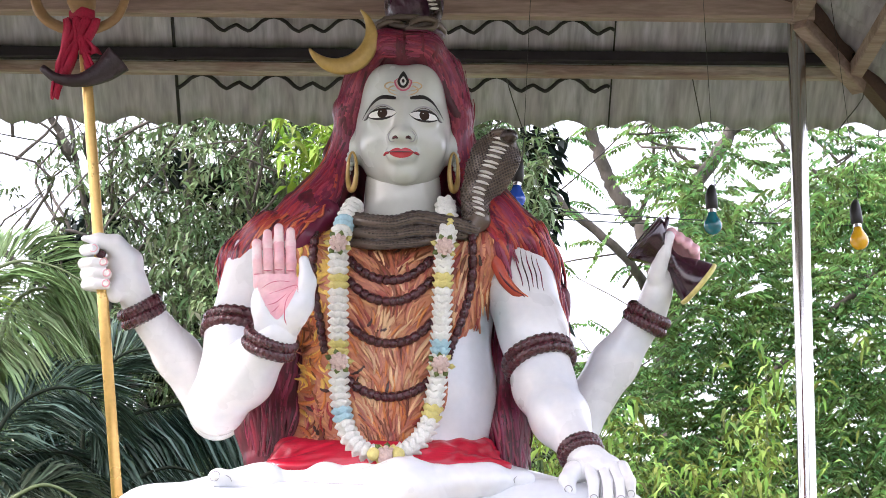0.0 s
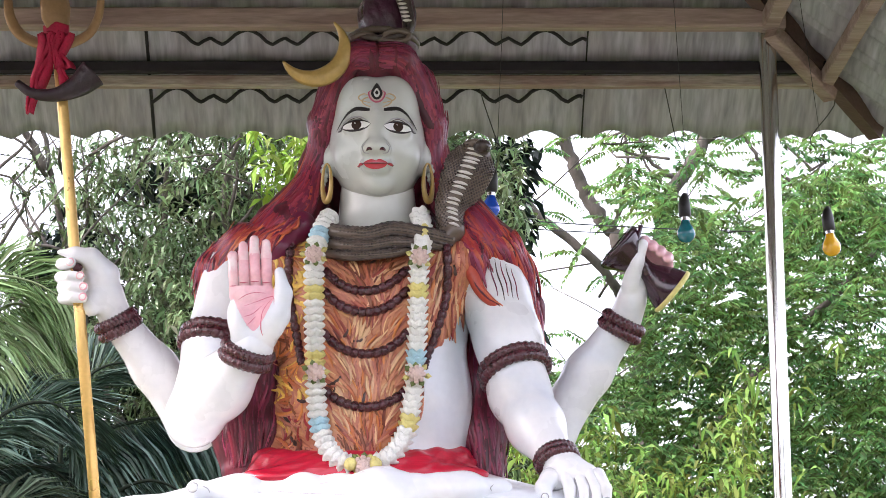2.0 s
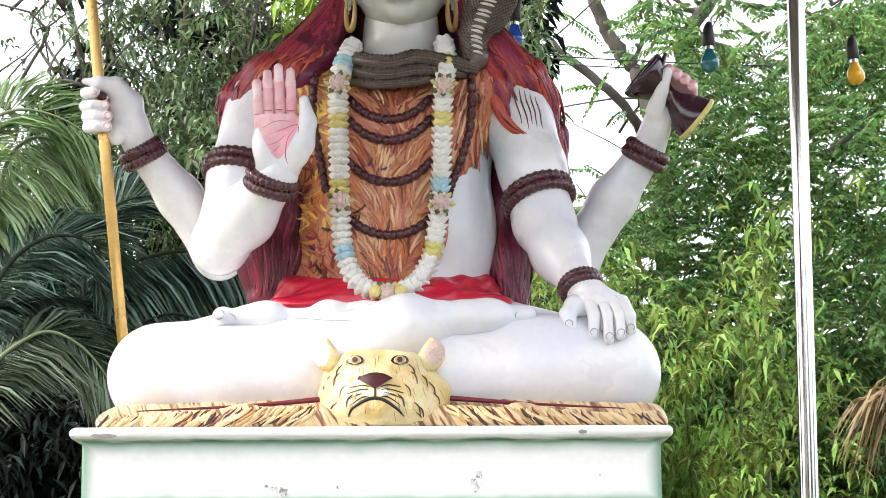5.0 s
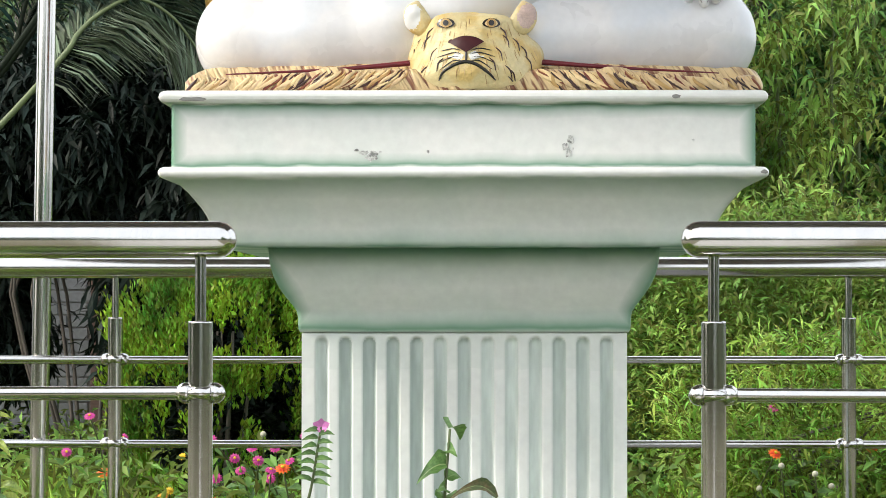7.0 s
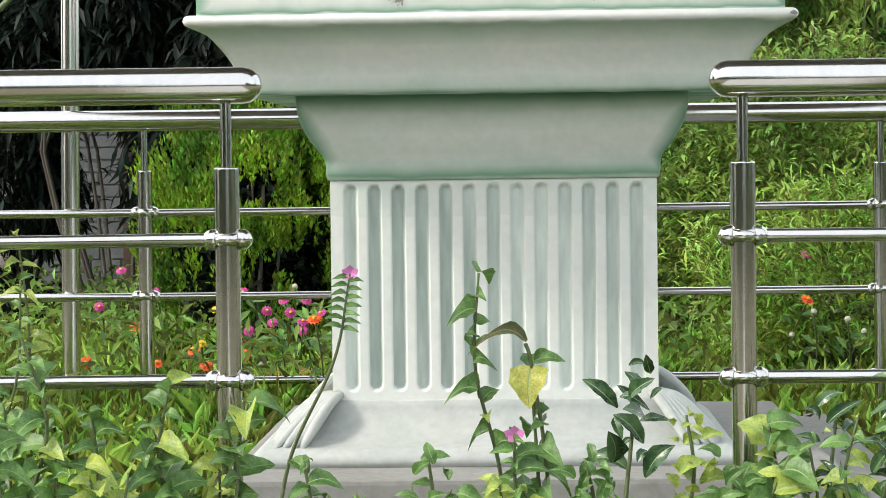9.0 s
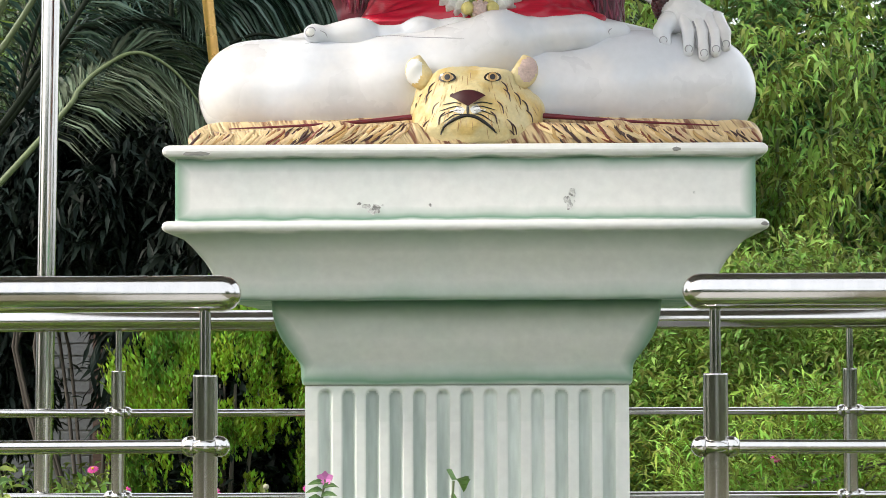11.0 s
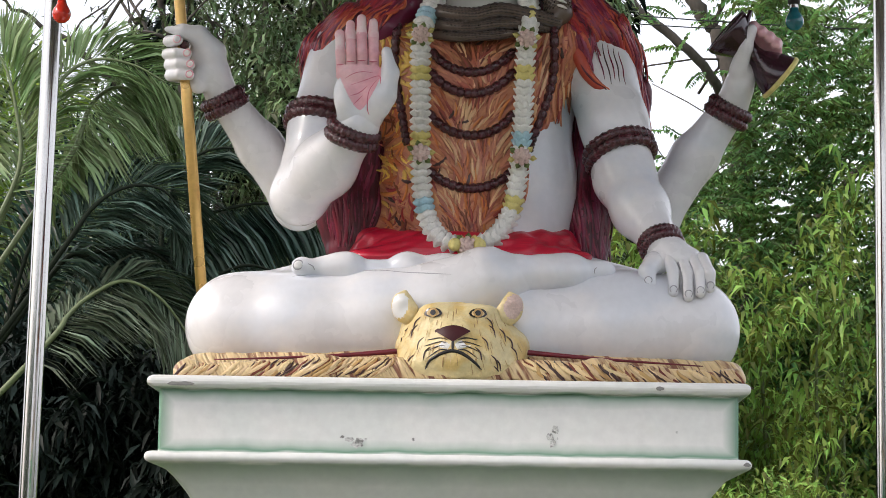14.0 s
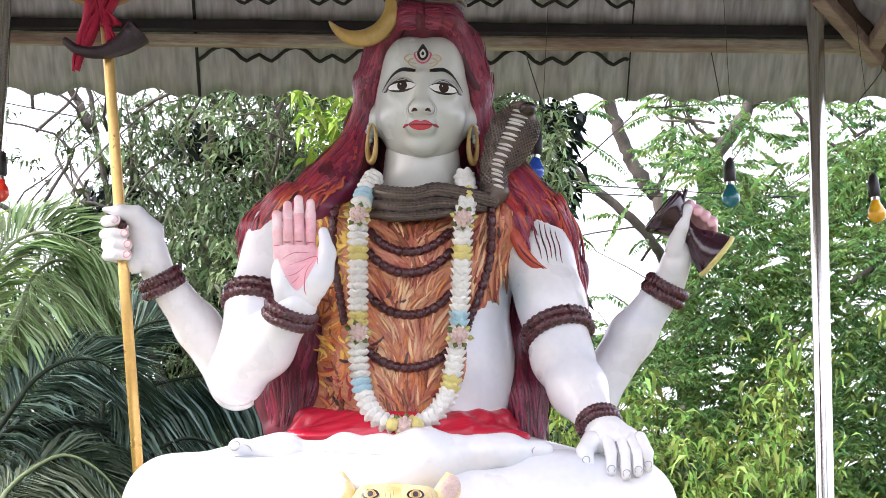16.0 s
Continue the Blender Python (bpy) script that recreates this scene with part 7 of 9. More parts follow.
def build_drum():
    a, b = np.array((0.686, 0.470, 2.086)), np.array((0.826, 0.492, 1.972))
    d = thing("hand_drum", tuple((a + b) / 2), "small dark maroon hourglass drum held in one palm", "drum")
    c = (a + b) / 2
    prof = [(-0.02, 0.055), (0.0, 0.066), (0.04, 0.067), (0.10, 0.062), (0.25, 0.046), (0.42, 0.026), (0.5, 0.024), (0.58, 0.027), (0.75, 0.046), (0.90, 0.058), (0.97, 0.062), (1.0, 0.062)]
    v, f = tube_data([Vector(a + (b - a) * t - c) for t, _ in prof], [r for _, r in prof], 22)
    obj("drum_body", v.tolist(), f, M["drum"], d, True)
    ax = b - a
    v, f = ring(b - c, ax, 0.060, 0.007, 32, 8)
    obj("drum_rim", v.tolist(), f, M["petaly"], d, True, "yellow painted rim")
    v, f = ring(a - c, ax, 0.061, 0.006, 32, 8)
    obj("drum_rim", v.tolist(), f, M["drum"], d, True)
    v, f = tube_data([Vector(b - c + ax * 0.0), Vector(b - c + ax * 0.02)], 0.058, 22)
    obj("drum_skin", v.tolist(), f, M["drum"], d, True)
    v, f = tube_data(spline([(0.745 - c[0], 0.445 - c[1], 2.135 - c[2]), (0.735 - c[0], 0.44 - c[1], 2.10 - c[2]), (0.728 - c[0], 0.43 - c[1], 2.06 - c[2])], 8), 0.006, 8)
    obj("cord_knob", v.tolist(), f, M["drum"], d, True)
    return d


build_drum()


# ---------------------------------------------------------------- planting
RNG = np.random.default_rng(7)


def unit(v):
    return v / np.maximum(np.linalg.norm(v, axis=-1, keepdims=True), 1e-9)


def leaf_mesh(name, P, D, L, W, material, parent=None, droop=0.25, simple=False, label=""):
    """Many leaves as one mesh: base, two shoulders, midrib and tip, folded and drooping."""
    P, D = np.asarray(P, float), unit(np.asarray(D, float))
    n = len(P)
    L, W = np.broadcast_to(L, n)[:, None], np.broadcast_to(W, n)[:, None]
    side = unit(np.cross(D, RNG.normal(0, 0.35, (n, 3)) + (0, 0, 1)))
    up = np.cross(side, D)
    mid = P + D * L * 0.5 + up * L * 0.04
    tip = P + D * L - np.array((0, 0, 1)) * L * droop
    a = mid + side * W * 0.5 + up * W * 0.14
    b = mid - side * W * 0.5 + up * W * 0.14
    if simple:
        V = np.stack([P, a, tip, b], 1).reshape(-1, 3)
        base = np.arange(n)[:, None] * 4
        F = np.concatenate([base + (0, 1, 2), base + (0, 2, 3)], 0)
    else:
        V = np.stack([P, a, tip, b, mid], 1).reshape(-1, 3)
        base = np.arange(n)[:, None] * 5
        F = np.concatenate([base + (0, 1, 4), base + (1, 2, 4), base + (0, 4, 3), base + (4, 2, 3)], 0)
    me = bpy.data.meshes.new(name)
    me.vertices.add(len(V))
    me.vertices.foreach_set("co", V.ravel())
    me.loops.add(F.size)
    me.loops.foreach_set("vertex_index", F.ravel().astype(np.int32))
    me.polygons.add(len(F))
    me.polygons.foreach_set("loop_start", np.arange(0, F.size, 3, dtype=np.int32))
    me.polygons.foreach_set("loop_total", np.full(len(F), 3, dtype=np.int32))
    me.materials.append(material)
    me.update()
    me.validate()
    ob = new(name, me)
    if parent is not None:
        ob.parent = parent
    if label:
        tagged(ob, label)
    return ob


def whorls(C, per, L, spread=1.0, down=0.35):
    """Leaves round twig ends: base points, directions and lengths."""
    n = len(C)
    P = np.repeat(C, per, 0) + RNG.normal(0, 0.03, (n * per, 3))
    D = RNG.normal(0, 1, (n * per, 3)) * (1, 1, 0.7) * spread
    D[:, 2] -= down
    return P, D, L * RNG.uniform(0.6, 1.15, n * per)


def clumps(lo, hi, n, gap, seed, scale=1.1):
    """Points in a box, thinned by noise, so that the crown has clumps and holes."""
    out = []
    rng = np.random.default_rng(seed)
    while len(out) < n:
        p = rng.uniform(lo, hi)
        if noise.noise((p[0] * scale + seed, p[1] * scale, p[2] * scale)) > gap:
            out.append(p)
    return np.array(out)


def limb(g, pts, r0, r1, seg=8, wob=0.03, n=None):
    n = n or 6 * len(pts)
    p = spline(pts, n)
    p[1:-1] += RNG.normal(0, wob * 0.3, (n - 2, 3))
    v, f = tube_data(p, np.linspace(r0, r1, n), seg)
    g.add(v, f)


def tree(name, loc, label, category="tree", group=""):
    return thing(name, loc, label, category, group)


def at_base(ob, base):
    """Meshes are made in world places; set the child back by its thing's base."""
    ob.location = -Vector(base)
    return ob


# broad-leaved tree behind the palms
def build_broadleaf():
    base = (-1.3, 9.6, GZ)
    t = tree("broadleaf_tree", base, "dark green broad-leaved fruit tree with a dense glossy crown")
    g = Geo()
    limb(g, [(-1.3, 9.6, GZ - 0.1), (-1.35, 9.6, 1.2), (-1.2, 9.6, 2.4)], 0.19, 0.14, 12)
    for p in ([(-1.2, 9.6, 2.2), (-1.7, 9.4, 3.4), (-2.0, 9.2, 4.6), (-2.1, 9.0, 5.4)], [(-1.2, 9.6, 2.4), (-1.3, 9.5, 3.6), (-1.25, 9.2, 4.9), (-1.2, 9.1, 5.8)], [(-1.2, 9.6, 2.3), (-0.6, 9.5, 3.3), (-0.2, 9.3, 4.4), (0.1, 9.2, 5.0)],
              [(-1.7, 9.4, 3.3), (-2.4, 9.2, 3.9), (-2.9, 9.0, 4.2)], [(-2.0, 9.2, 4.5), (-2.3, 9.0, 5.0)], [(-0.6, 9.5, 3.3), (-0.9, 9.0, 4.2), (-0.7, 8.8, 4.9)]):
        limb(g, p, 0.032, 0.008)
    # bare thin twigs in front of the sky
    for i in range(46):
        a = np.array((RNG.uniform(-2.5, 0.2), RNG.uniform(8.6, 9.4), RNG.uniform(3.4, 4.6)))
        limb(g, [a, a + RNG.normal(0, 0.15, 3) + (RNG.uniform(-0.2, 0.2), 0, 0.25), a + RNG.normal(0, 0.2, 3) + (RNG.uniform(-0.4, 0.4), 0, 0.6)], 0.012, 0.004, 5, 0.02, 8)
    at_base(g.obj("trunk", [M["bark"]], t), base)
    C = clumps((-3.6, 8.2, 1.8), (0.9, 10.6, 5.6), 6800, -0.06, 3, 1.7)
    # crown thins out towards the upper side of the clearing
    keep = (C[:, 2] < 3.98 + 0.16 * np.sin(C[:, 0] * 6) + np.clip((C[:, 0] + 1.88) * 2.2, -0.25, 1.7)) | (RNG.uniform(size=len(C)) < 0.03)
    keep |= (np.abs(C[:, 0] + 1.95) < 0.26) & (np.abs(C[:, 2] - 4.58) < 0.15) & (RNG.uniform(size=len(C)) < 0.6)
    C = C[keep]
    P, D, L = whorls(C, 14, 0.092, 1.0, 0.30)
    at_base(leaf_mesh("crown", P, D, L, L * 0.27, M["mango"], t, 0.28), base)
    # dark leaves stand in for the shade inside the crown
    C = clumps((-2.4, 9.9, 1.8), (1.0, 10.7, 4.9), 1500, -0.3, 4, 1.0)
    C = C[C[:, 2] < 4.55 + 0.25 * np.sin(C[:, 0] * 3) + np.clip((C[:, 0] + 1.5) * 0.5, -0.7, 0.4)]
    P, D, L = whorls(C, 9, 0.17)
    at_base(leaf_mesh("inner_crown", P, D, L, L * 0.4, M["darkleaf"], t, 0.25, True, "inner leaves coloured dark for shade inside the crown"), base)
    C = clumps((-0.66, 8.0, 4.15), (-0.34, 8.5, 4.5), 26, -0.2, 9, 1.3)
    P, D, L = whorls(C, 12, 0.12)
    at_base(leaf_mesh("young_shoot", P, D, L, L * 0.3, M["lime"], t, 0.3, label="fresh yellow-green young leaves"), base)
    return t


build_broadleaf()


def pinnate(R0, R1, pairs, LL, curl, Ll, Wl, fall):
    """Leaflets along a curved midrib from R0 towards R1."""
    R0, R1 = np.array(R0, float), np.array(R1, float)
    s = np.linspace(0.12, 1, pairs)
    P = R0 + (R1 - R0) * s[:, None]
    P[:, 2] += curl * np.sin(s * math.pi / 2) - curl * s ** 2 * 1.1
    T = np.gradient(P, axis=0)
    T = unit(T)
    side = unit(np.cross(T, (0, 0, 1)) + 1e-6)
    PP, DD = [], []
    for sg in (-1, 1):
        PP.append(P)
        DD.append(side * sg + T * 0.55 + np.array((0, 0, -1)) * fall + RNG.normal(0, 0.10, P.shape))
    lens = np.concatenate([Ll * (0.45 + 0.55 * np.sin(s * math.pi * 0.92 + 0.15))] * 2)
    return P, np.concatenate(PP), np.concatenate(DD), lens


def build_feather_tree():
    base = (2.1, 13.6, GZ)
    t = tree("feather_leaf_tree", base, "tall light tree with bare forked limbs and fine feathery leaves")
    g = Geo()
    limb(g, [(2.15, 13.6, GZ - 0.1), (2.1, 13.6, 2.0), (2.05, 13.7, 4.3), (1.90, 14.0, 5.2)], 0.13, 0.055, 10)
    limb(g, [(1.90, 14.0, 5.2), (1.75, 14.0, 5.38), (1.62, 14.0, 5.64), (1.51, 14.0, 5.95), (1.46, 14.0, 6.5), (1.4, 14, 7.2)], 0.060, 0.042, 10)
    limb(g, [(2.05, 13.4, 4.15), (1.71, 13.0, 4.68), (1.30, 13.0, 5.05), (0.85, 13.0, 5.45), (0.5, 13, 5.75), (0.2, 13, 6.2)], 0.040, 0.022, 8)
    limb(g, [(2.10, 13.5, 4.2), (2.16, 13.1, 4.9), (2.24, 13.0, 5.26), (2.50, 13.0, 5.67), (2.7, 13, 6.2), (2.8, 13, 6.8)], 0.060, 0.045, 8)
    limb(g, [(2.30, 13.0, 5.36), (2.05, 13.0, 5.60), (1.98, 13.0, 6.1)], 0.020, 0.008)
    limb(g, [(2.50, 13.0, 5.67), (2.75, 12.9, 5.75), (2.95, 12.8, 5.45), (3.3, 12.8, 5.2)], 0.022, 0.010)
    limb(g, [(2.1, 13.5, 3.0), (2.9, 13.0, 3.9), (3.8, 12.8, 4.8)], 0.05, 0.02)
    limb(g, [(1.90, 14.0, 5.2), (2.0, 13.8, 5.7), (1.95, 13.7, 6.3)], 0.02, 0.008)
    for i in range(70):
        a = np.array((RNG.uniform(0.3, 3.6), RNG.uniform(12.4, 14.2), RNG.uniform(2.6, 5.8)))
        limb(g, [a, a + RNG.normal(0, 0.18, 3), a + RNG.normal(0, 0.35, 3) + (0, 0, 0.15)], 0.012, 0.004, 5, 0.02, 8)
    at_base(g.obj("trunk", [M["bark"]], t), base)
    C = clumps((0.2, 9.6, 0.6), (4.6, 14.6, 7.0), 13800, -0.06, 21, 1.1)
    fit = 18.9 / (C[:, 1] + 5.85)            # the same clearings hold for every depth of the crown
    x, z = C[:, 0] * fit, 0.69 + (C[:, 2] - 0.69) * fit
    dens = np.where(x > 1.95 + 0.25 * np.sin(z * 3) - np.clip(4.6 - z, 0, 1) * 0.35, np.where(z < 5.2 + 0.25 * np.sin(x * 4), 0.97, 0.22), np.where(z < 3.0 + 0.4 * np.sin(x * 5), 0.85, 0.055))
    C = C[RNG.uniform(size=len(C)) < dens]
    PP, DD, LL = [], [], []
    for c in C:
        d = RNG.normal(0, 1, 3) * (1, 0.8, 0.35)
        d = d / np.linalg.norm(d) * RNG.uniform(0.22, 0.42)
        _, P, D, L = pinnate(c, c + d + (0, 0, -0.04), 12, 0, 0.05, 0.070, 0.02, 0.25)
        PP.append(P)
        DD.append(D)
        LL.append(L)
    L = np.concatenate(LL)
    at_base(leaf_mesh("crown", np.concatenate(PP), np.concatenate(DD), L, L * 0.42, M["feather"], t, 0.2, True), base)
    return t


build_feather_tree()


def build_bamboo():
    base = (1.8, 8.2, GZ)
    t = tree("bamboo_clump", base, "light green bamboo clump with thin culms and hanging leaves", "bamboo")
    tips = []
    for i in range(13):
        g = Geo()
        x, y = RNG.uniform(0.75, 2.1), RNG.uniform(7.6, 8.6)
        h = RNG.uniform(1.6, 2.9)
        dx = RNG.normal(0, 0.35)
        pts = [(x, y, GZ - 0.05), (x + dx * 0.2, y, h * 0.5), (x + dx * 0.7, y - 0.1, h * 0.85), (x + dx * 1.5, y - 0.25, h)]
        limb(g, pts, 0.016, 0.004, 6, 0.01)
        p = spline(pts, 30)
        tips += [p[k] for k in range(7, 30)]
        at_base(g.obj("culm", [M["stem"]], t), base)
    T = np.array(tips)
    C = np.repeat(T, 7, 0) + RNG.normal(0, 0.20, (len(T) * 7, 3))
    C = C[np.array([noise.noise(tuple(q * 3.2)) for q in C]) > -0.12]
    P, D, L = whorls(C, 8, 0.105, 1.15, 0.28)
    at_base(leaf_mesh("crown", P, D, L, L * 0.25, M["bamboo"], t, 0.35), base)
    return t


build_bamboo()


def build_bush(name, c, r, n, L, mat_name, label, w=0.3, up=0.4, seed=1, gap=-0.25, sc=3.0, per=8):
    """A rounded, uneven shrub: leaf tufts on twigs over short stems."""
    c, r = np.array(c, float), np.array(r, float)
    base = (c[0], c[1], GZ)
    t = tree(name, base, label, "shrub")
    rng = np.random.default_rng(seed)
    g = Geo()
    for i in range(14):
        a = rng.uniform(-1, 1, 3) * (0.6, 0.6, 0) * r
        e = rng.uniform(-1, 1, 3) * (0.8, 0.8, 0.4) * r
        limb(g, [(c[0] + a[0] * 0.3, c[1] + a[1] * 0.3, GZ - 0.03), (c[0] + a[0], c[1] + a[1], c[2] * 0.6), tuple(c + e)], 0.012, 0.004, 5, 0.01, 8)
    at_base(g.obj("stem", [M["bark"]], t), base)
    d = unit(rng.normal(0, 1, (n * 3, 3)))
    rad = rng.uniform(0.35, 1.0, n * 3) ** 0.5
    lump = np.array([noise.noise(tuple(q * 2.2 + seed)) for q in d])
    C = c + d * r * (rad * (1 + 0.22 * lump))[:, None]
    k = np.array([noise.noise(tuple(q * sc + seed)) for q in C]) > gap
    C = C[k & (C[:, 2] > GZ + 0.02)][:n]
    P, D, LL = whorls(C, per, L, 1.0, -up)
    P += unit(P - c) * 0.01
    at_base(leaf_mesh("foliage", P, D, LL, LL * w, M[mat_name], t, 0.15), base)
    return t


def build_thuja(c, r, n, seed):
    """Upright sprays, each a flat fan of scale leaves that points up and out."""
    c, r = np.array(c, float), np.array(r, float)
    base = (c[0], c[1], GZ)
    t = tree("thuja_shrub", base, "yellow-green upright thuja shrub behind the railing", "shrub")
    rng = np.random.default_rng(seed)
    g = Geo()
    for i in range(12):
        a = rng.uniform(-0.5, 0.5, 2) * r[:2]
        limb(g, [(c[0] + a[0] * 0.2, c[1] + a[1] * 0.2, GZ - 0.03), (c[0] + a[0] * 0.7, c[1] + a[1] * 0.7, c[2] * 0.5), (c[0] + a[0], c[1] + a[1], c[2] + r[2] * 0.4)], 0.014, 0.004, 5, 0.01, 8)
    at_base(g.obj("stem", [M["bark"]], t), base)
    d = unit(rng.normal(0, 1, (n * 2, 3)))
    lump = np.array([noise.noise(tuple(q * 3.0 + seed)) for q in d])
    C = c + d * r * (rng.uniform(0.55, 1.0, n * 2) ** 0.5 * (1 + 0.28 * lump))[:, None]
    nz = np.array([noise.noise(tuple(q * 7.0 + seed)) for q in C])
    k = (nz > np.interp(C[:, 2], [0.0, 0.35, 0.6], [0.34, 0.10, -0.08])) & (C[:, 2] > GZ + 0.02)
    C = C[k][:n]
    out = unit((C - c) * (1, 1, 0.4) + (0, 0, 0.30)) * 0.45 + (0, 0, 1.0) + rng.normal(0, 0.16, C.shape)
    P, D, L = [], [], []
    for q in range(11):
        s = q / 10
        P.append(C + unit(out) * 0.080 * s + rng.normal(0, 0.006, C.shape))
        D.append(unit(out) + rng.normal(0, 0.50, C.shape) * (1 - 0.5 * s))
        L.append(rng.uniform(0.018, 0.034, len(C)))
    L = np.concatenate(L)
    at_base(leaf_mesh("foliage", np.concatenate(P), np.concatenate(D), L, L * 0.46, M["thuja"], t, -0.05), base)
    # dark core of sprays paints the shade within the shrub
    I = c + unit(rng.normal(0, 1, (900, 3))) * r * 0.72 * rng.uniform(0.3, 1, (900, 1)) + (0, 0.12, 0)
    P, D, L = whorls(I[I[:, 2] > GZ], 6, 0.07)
    at_base(leaf_mesh("inner_foliage", P, D, L, L * 0.4, M["darkleaf"], t, 0.1, True, "inner sprays coloured dark for shade inside the shrub"), base)
    return t


build_thuja((-1.02, 4.2, 0.34), (0.44, 0.40, 0.56), 3000, 5)
build_thuja((-0.55, 4.5, 0.28), (0.36, 0.36, 0.52), 2200, 6)
build_bush("leafy_shrub", (1.25, 4.7, 0.45), (0.75, 0.6, 0.66), 4200, 0.062, "bamboo", "sunlit bright green bush behind the railing", 0.26, 0.5, 7)
build_bush("leafy_shrub", (2.2, 5.0, 0.45), (0.80, 0.6, 0.68), 4200, 0.062, "bamboo", "sunlit bright green bush behind the railing", 0.26, 0.5, 8)
build_bush("leafy_shrub", (0.35, 5.2, 0.3), (0.70, 0.5, 0.55), 1400, 0.085, "plant", "green bush behind the pedestal", 0.24, 0.5, 9)
build_bush("fine_shrub", (1.30, 3.3, 0.18), (0.65, 0.45, 0.42), 1700, 0.075, "grass", "fine-leaved green flower shrub by the railing", 0.14, 0.5, 10)
build_bush("fine_shrub", (2.10, 3.2, 0.20), (0.65, 0.45, 0.46), 1700, 0.075, "grass", "fine-leaved green flower shrub by the railing", 0.14, 0.5, 11)
# leaf colour of these shrubs carries the palms' shade
build_bush("shade_shrub", (-1.25, 5.9, 0.75), (0.50, 0.4, 0.85), 1300, 0.14, "darkleaf", "drooping shrub coloured dark for the shade of the palms", 0.2, -0.8, 15)
build_bush("shade_shrub", (-2.48, 6.6, 0.55), (0.36, 0.3, 0.75), 900, 0.12, "darkleaf", "drooping shrub coloured dark for the shade of the palms", 0.2, -0.8, 16)
build_bush("shade_shrub", (-1.80, 6.0, 1.42), (0.75, 0.4, 0.50), 1500, 0.14, "darkleaf", "drooping shrub coloured dark for the shade of the palms", 0.2, -0.8, 12)
build_bush("shade_shrub", (-0.8, 7.2, 0.8), (1.0, 0.5, 1.0), 2300, 0.14, "darkleaf", "drooping shrub coloured dark for the shade of the palms", 0.2, -0.8, 13)
build_bush("shade_shrub", (-3.3, 9.9, 1.5), (1.1, 0.5, 1.1), 1600, 0.14, "darkleaf", "drooping shrub coloured dark for the shade of the palms", 0.2, -0.8, 14)


# arching palms
def build_palm(base, fronds, mat_name, label, seed, hmin, hmax, reach, Ll=0.38):
    rng = np.random.default_rng(seed)
    b = Vector((*base, GZ))
    t = tree("palm", b, label, "palm", "palms behind the railing")
    g = Geo()
    PP, DD, LL = [], [], []
    limb(g, [(base[0], base[1], GZ - 0.05), (base[0] + 0.01, base[1], 0.2 * hmin), (base[0], base[1], 0.55 * hmin)], 0.030, 0.022, 8, 0.005)
    for i in range(fronds):
        a = (0 if rng.random() < 0.6 else math.pi) + rng.normal(0, 0.45)
        h = rng.uniform(hmin, hmax)
        rr = rng.uniform(0.5, 1.0) * reach
        o = np.array((base[0], base[1], rng.uniform(0.3, 0.6) * hmin))
        n = 50
        s = np.linspace(0, 1, n)
        dx, dy = math.cos(a) * rr, math.sin(a) * rr * 0.7
        P = np.stack([o[0] + dx * s ** 1.4, o[1] + dy * s ** 1.4, o[2] + (h - o[2]) * (1.9 * s - 1.05 * s ** 2.2 - 0.22 * s ** 4)], 1)
        v, f = tube_data(P[::3], np.linspace(0.016, 0.004, len(P[::3])), 5)
        g.add(v, f)
        T = unit(np.gradient(P, axis=0))
        side = unit(unit(np.cross(T, (0, -1, 0)) + 1e-6) * 0.85 + unit(np.cross(T, (0, 0, 1)) + 1e-6) * rng.uniform(-0.6, 0.6))
        k = slice(11, n)
        for sg in (-1, 1):
            PP.append(P[k])
            DD.append(side[k] * sg * 0.85 + T[k] * 0.6 + np.array((0, 0, 0.0)) + rng.normal(0, 0.05, P[k].shape))
            LL.append(Ll * (0.35 + 0.65 * np.sin(np.linspace(0.35, 2.9, n - 11))) * rng.uniform(0.85, 1.1))
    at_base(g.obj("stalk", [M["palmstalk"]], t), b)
    L = np.concatenate(LL)
    at_base(leaf_mesh("fronds", np.concatenate(PP), np.concatenate(DD), L, 0.026, M[mat_name], t, 0.22), b)
    return t


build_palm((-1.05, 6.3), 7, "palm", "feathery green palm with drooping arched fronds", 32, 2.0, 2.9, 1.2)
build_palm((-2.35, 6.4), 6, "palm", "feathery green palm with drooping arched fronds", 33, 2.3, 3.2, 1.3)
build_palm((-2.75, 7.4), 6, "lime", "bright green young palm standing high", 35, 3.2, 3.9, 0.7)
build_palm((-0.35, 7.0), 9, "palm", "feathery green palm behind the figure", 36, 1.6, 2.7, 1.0)


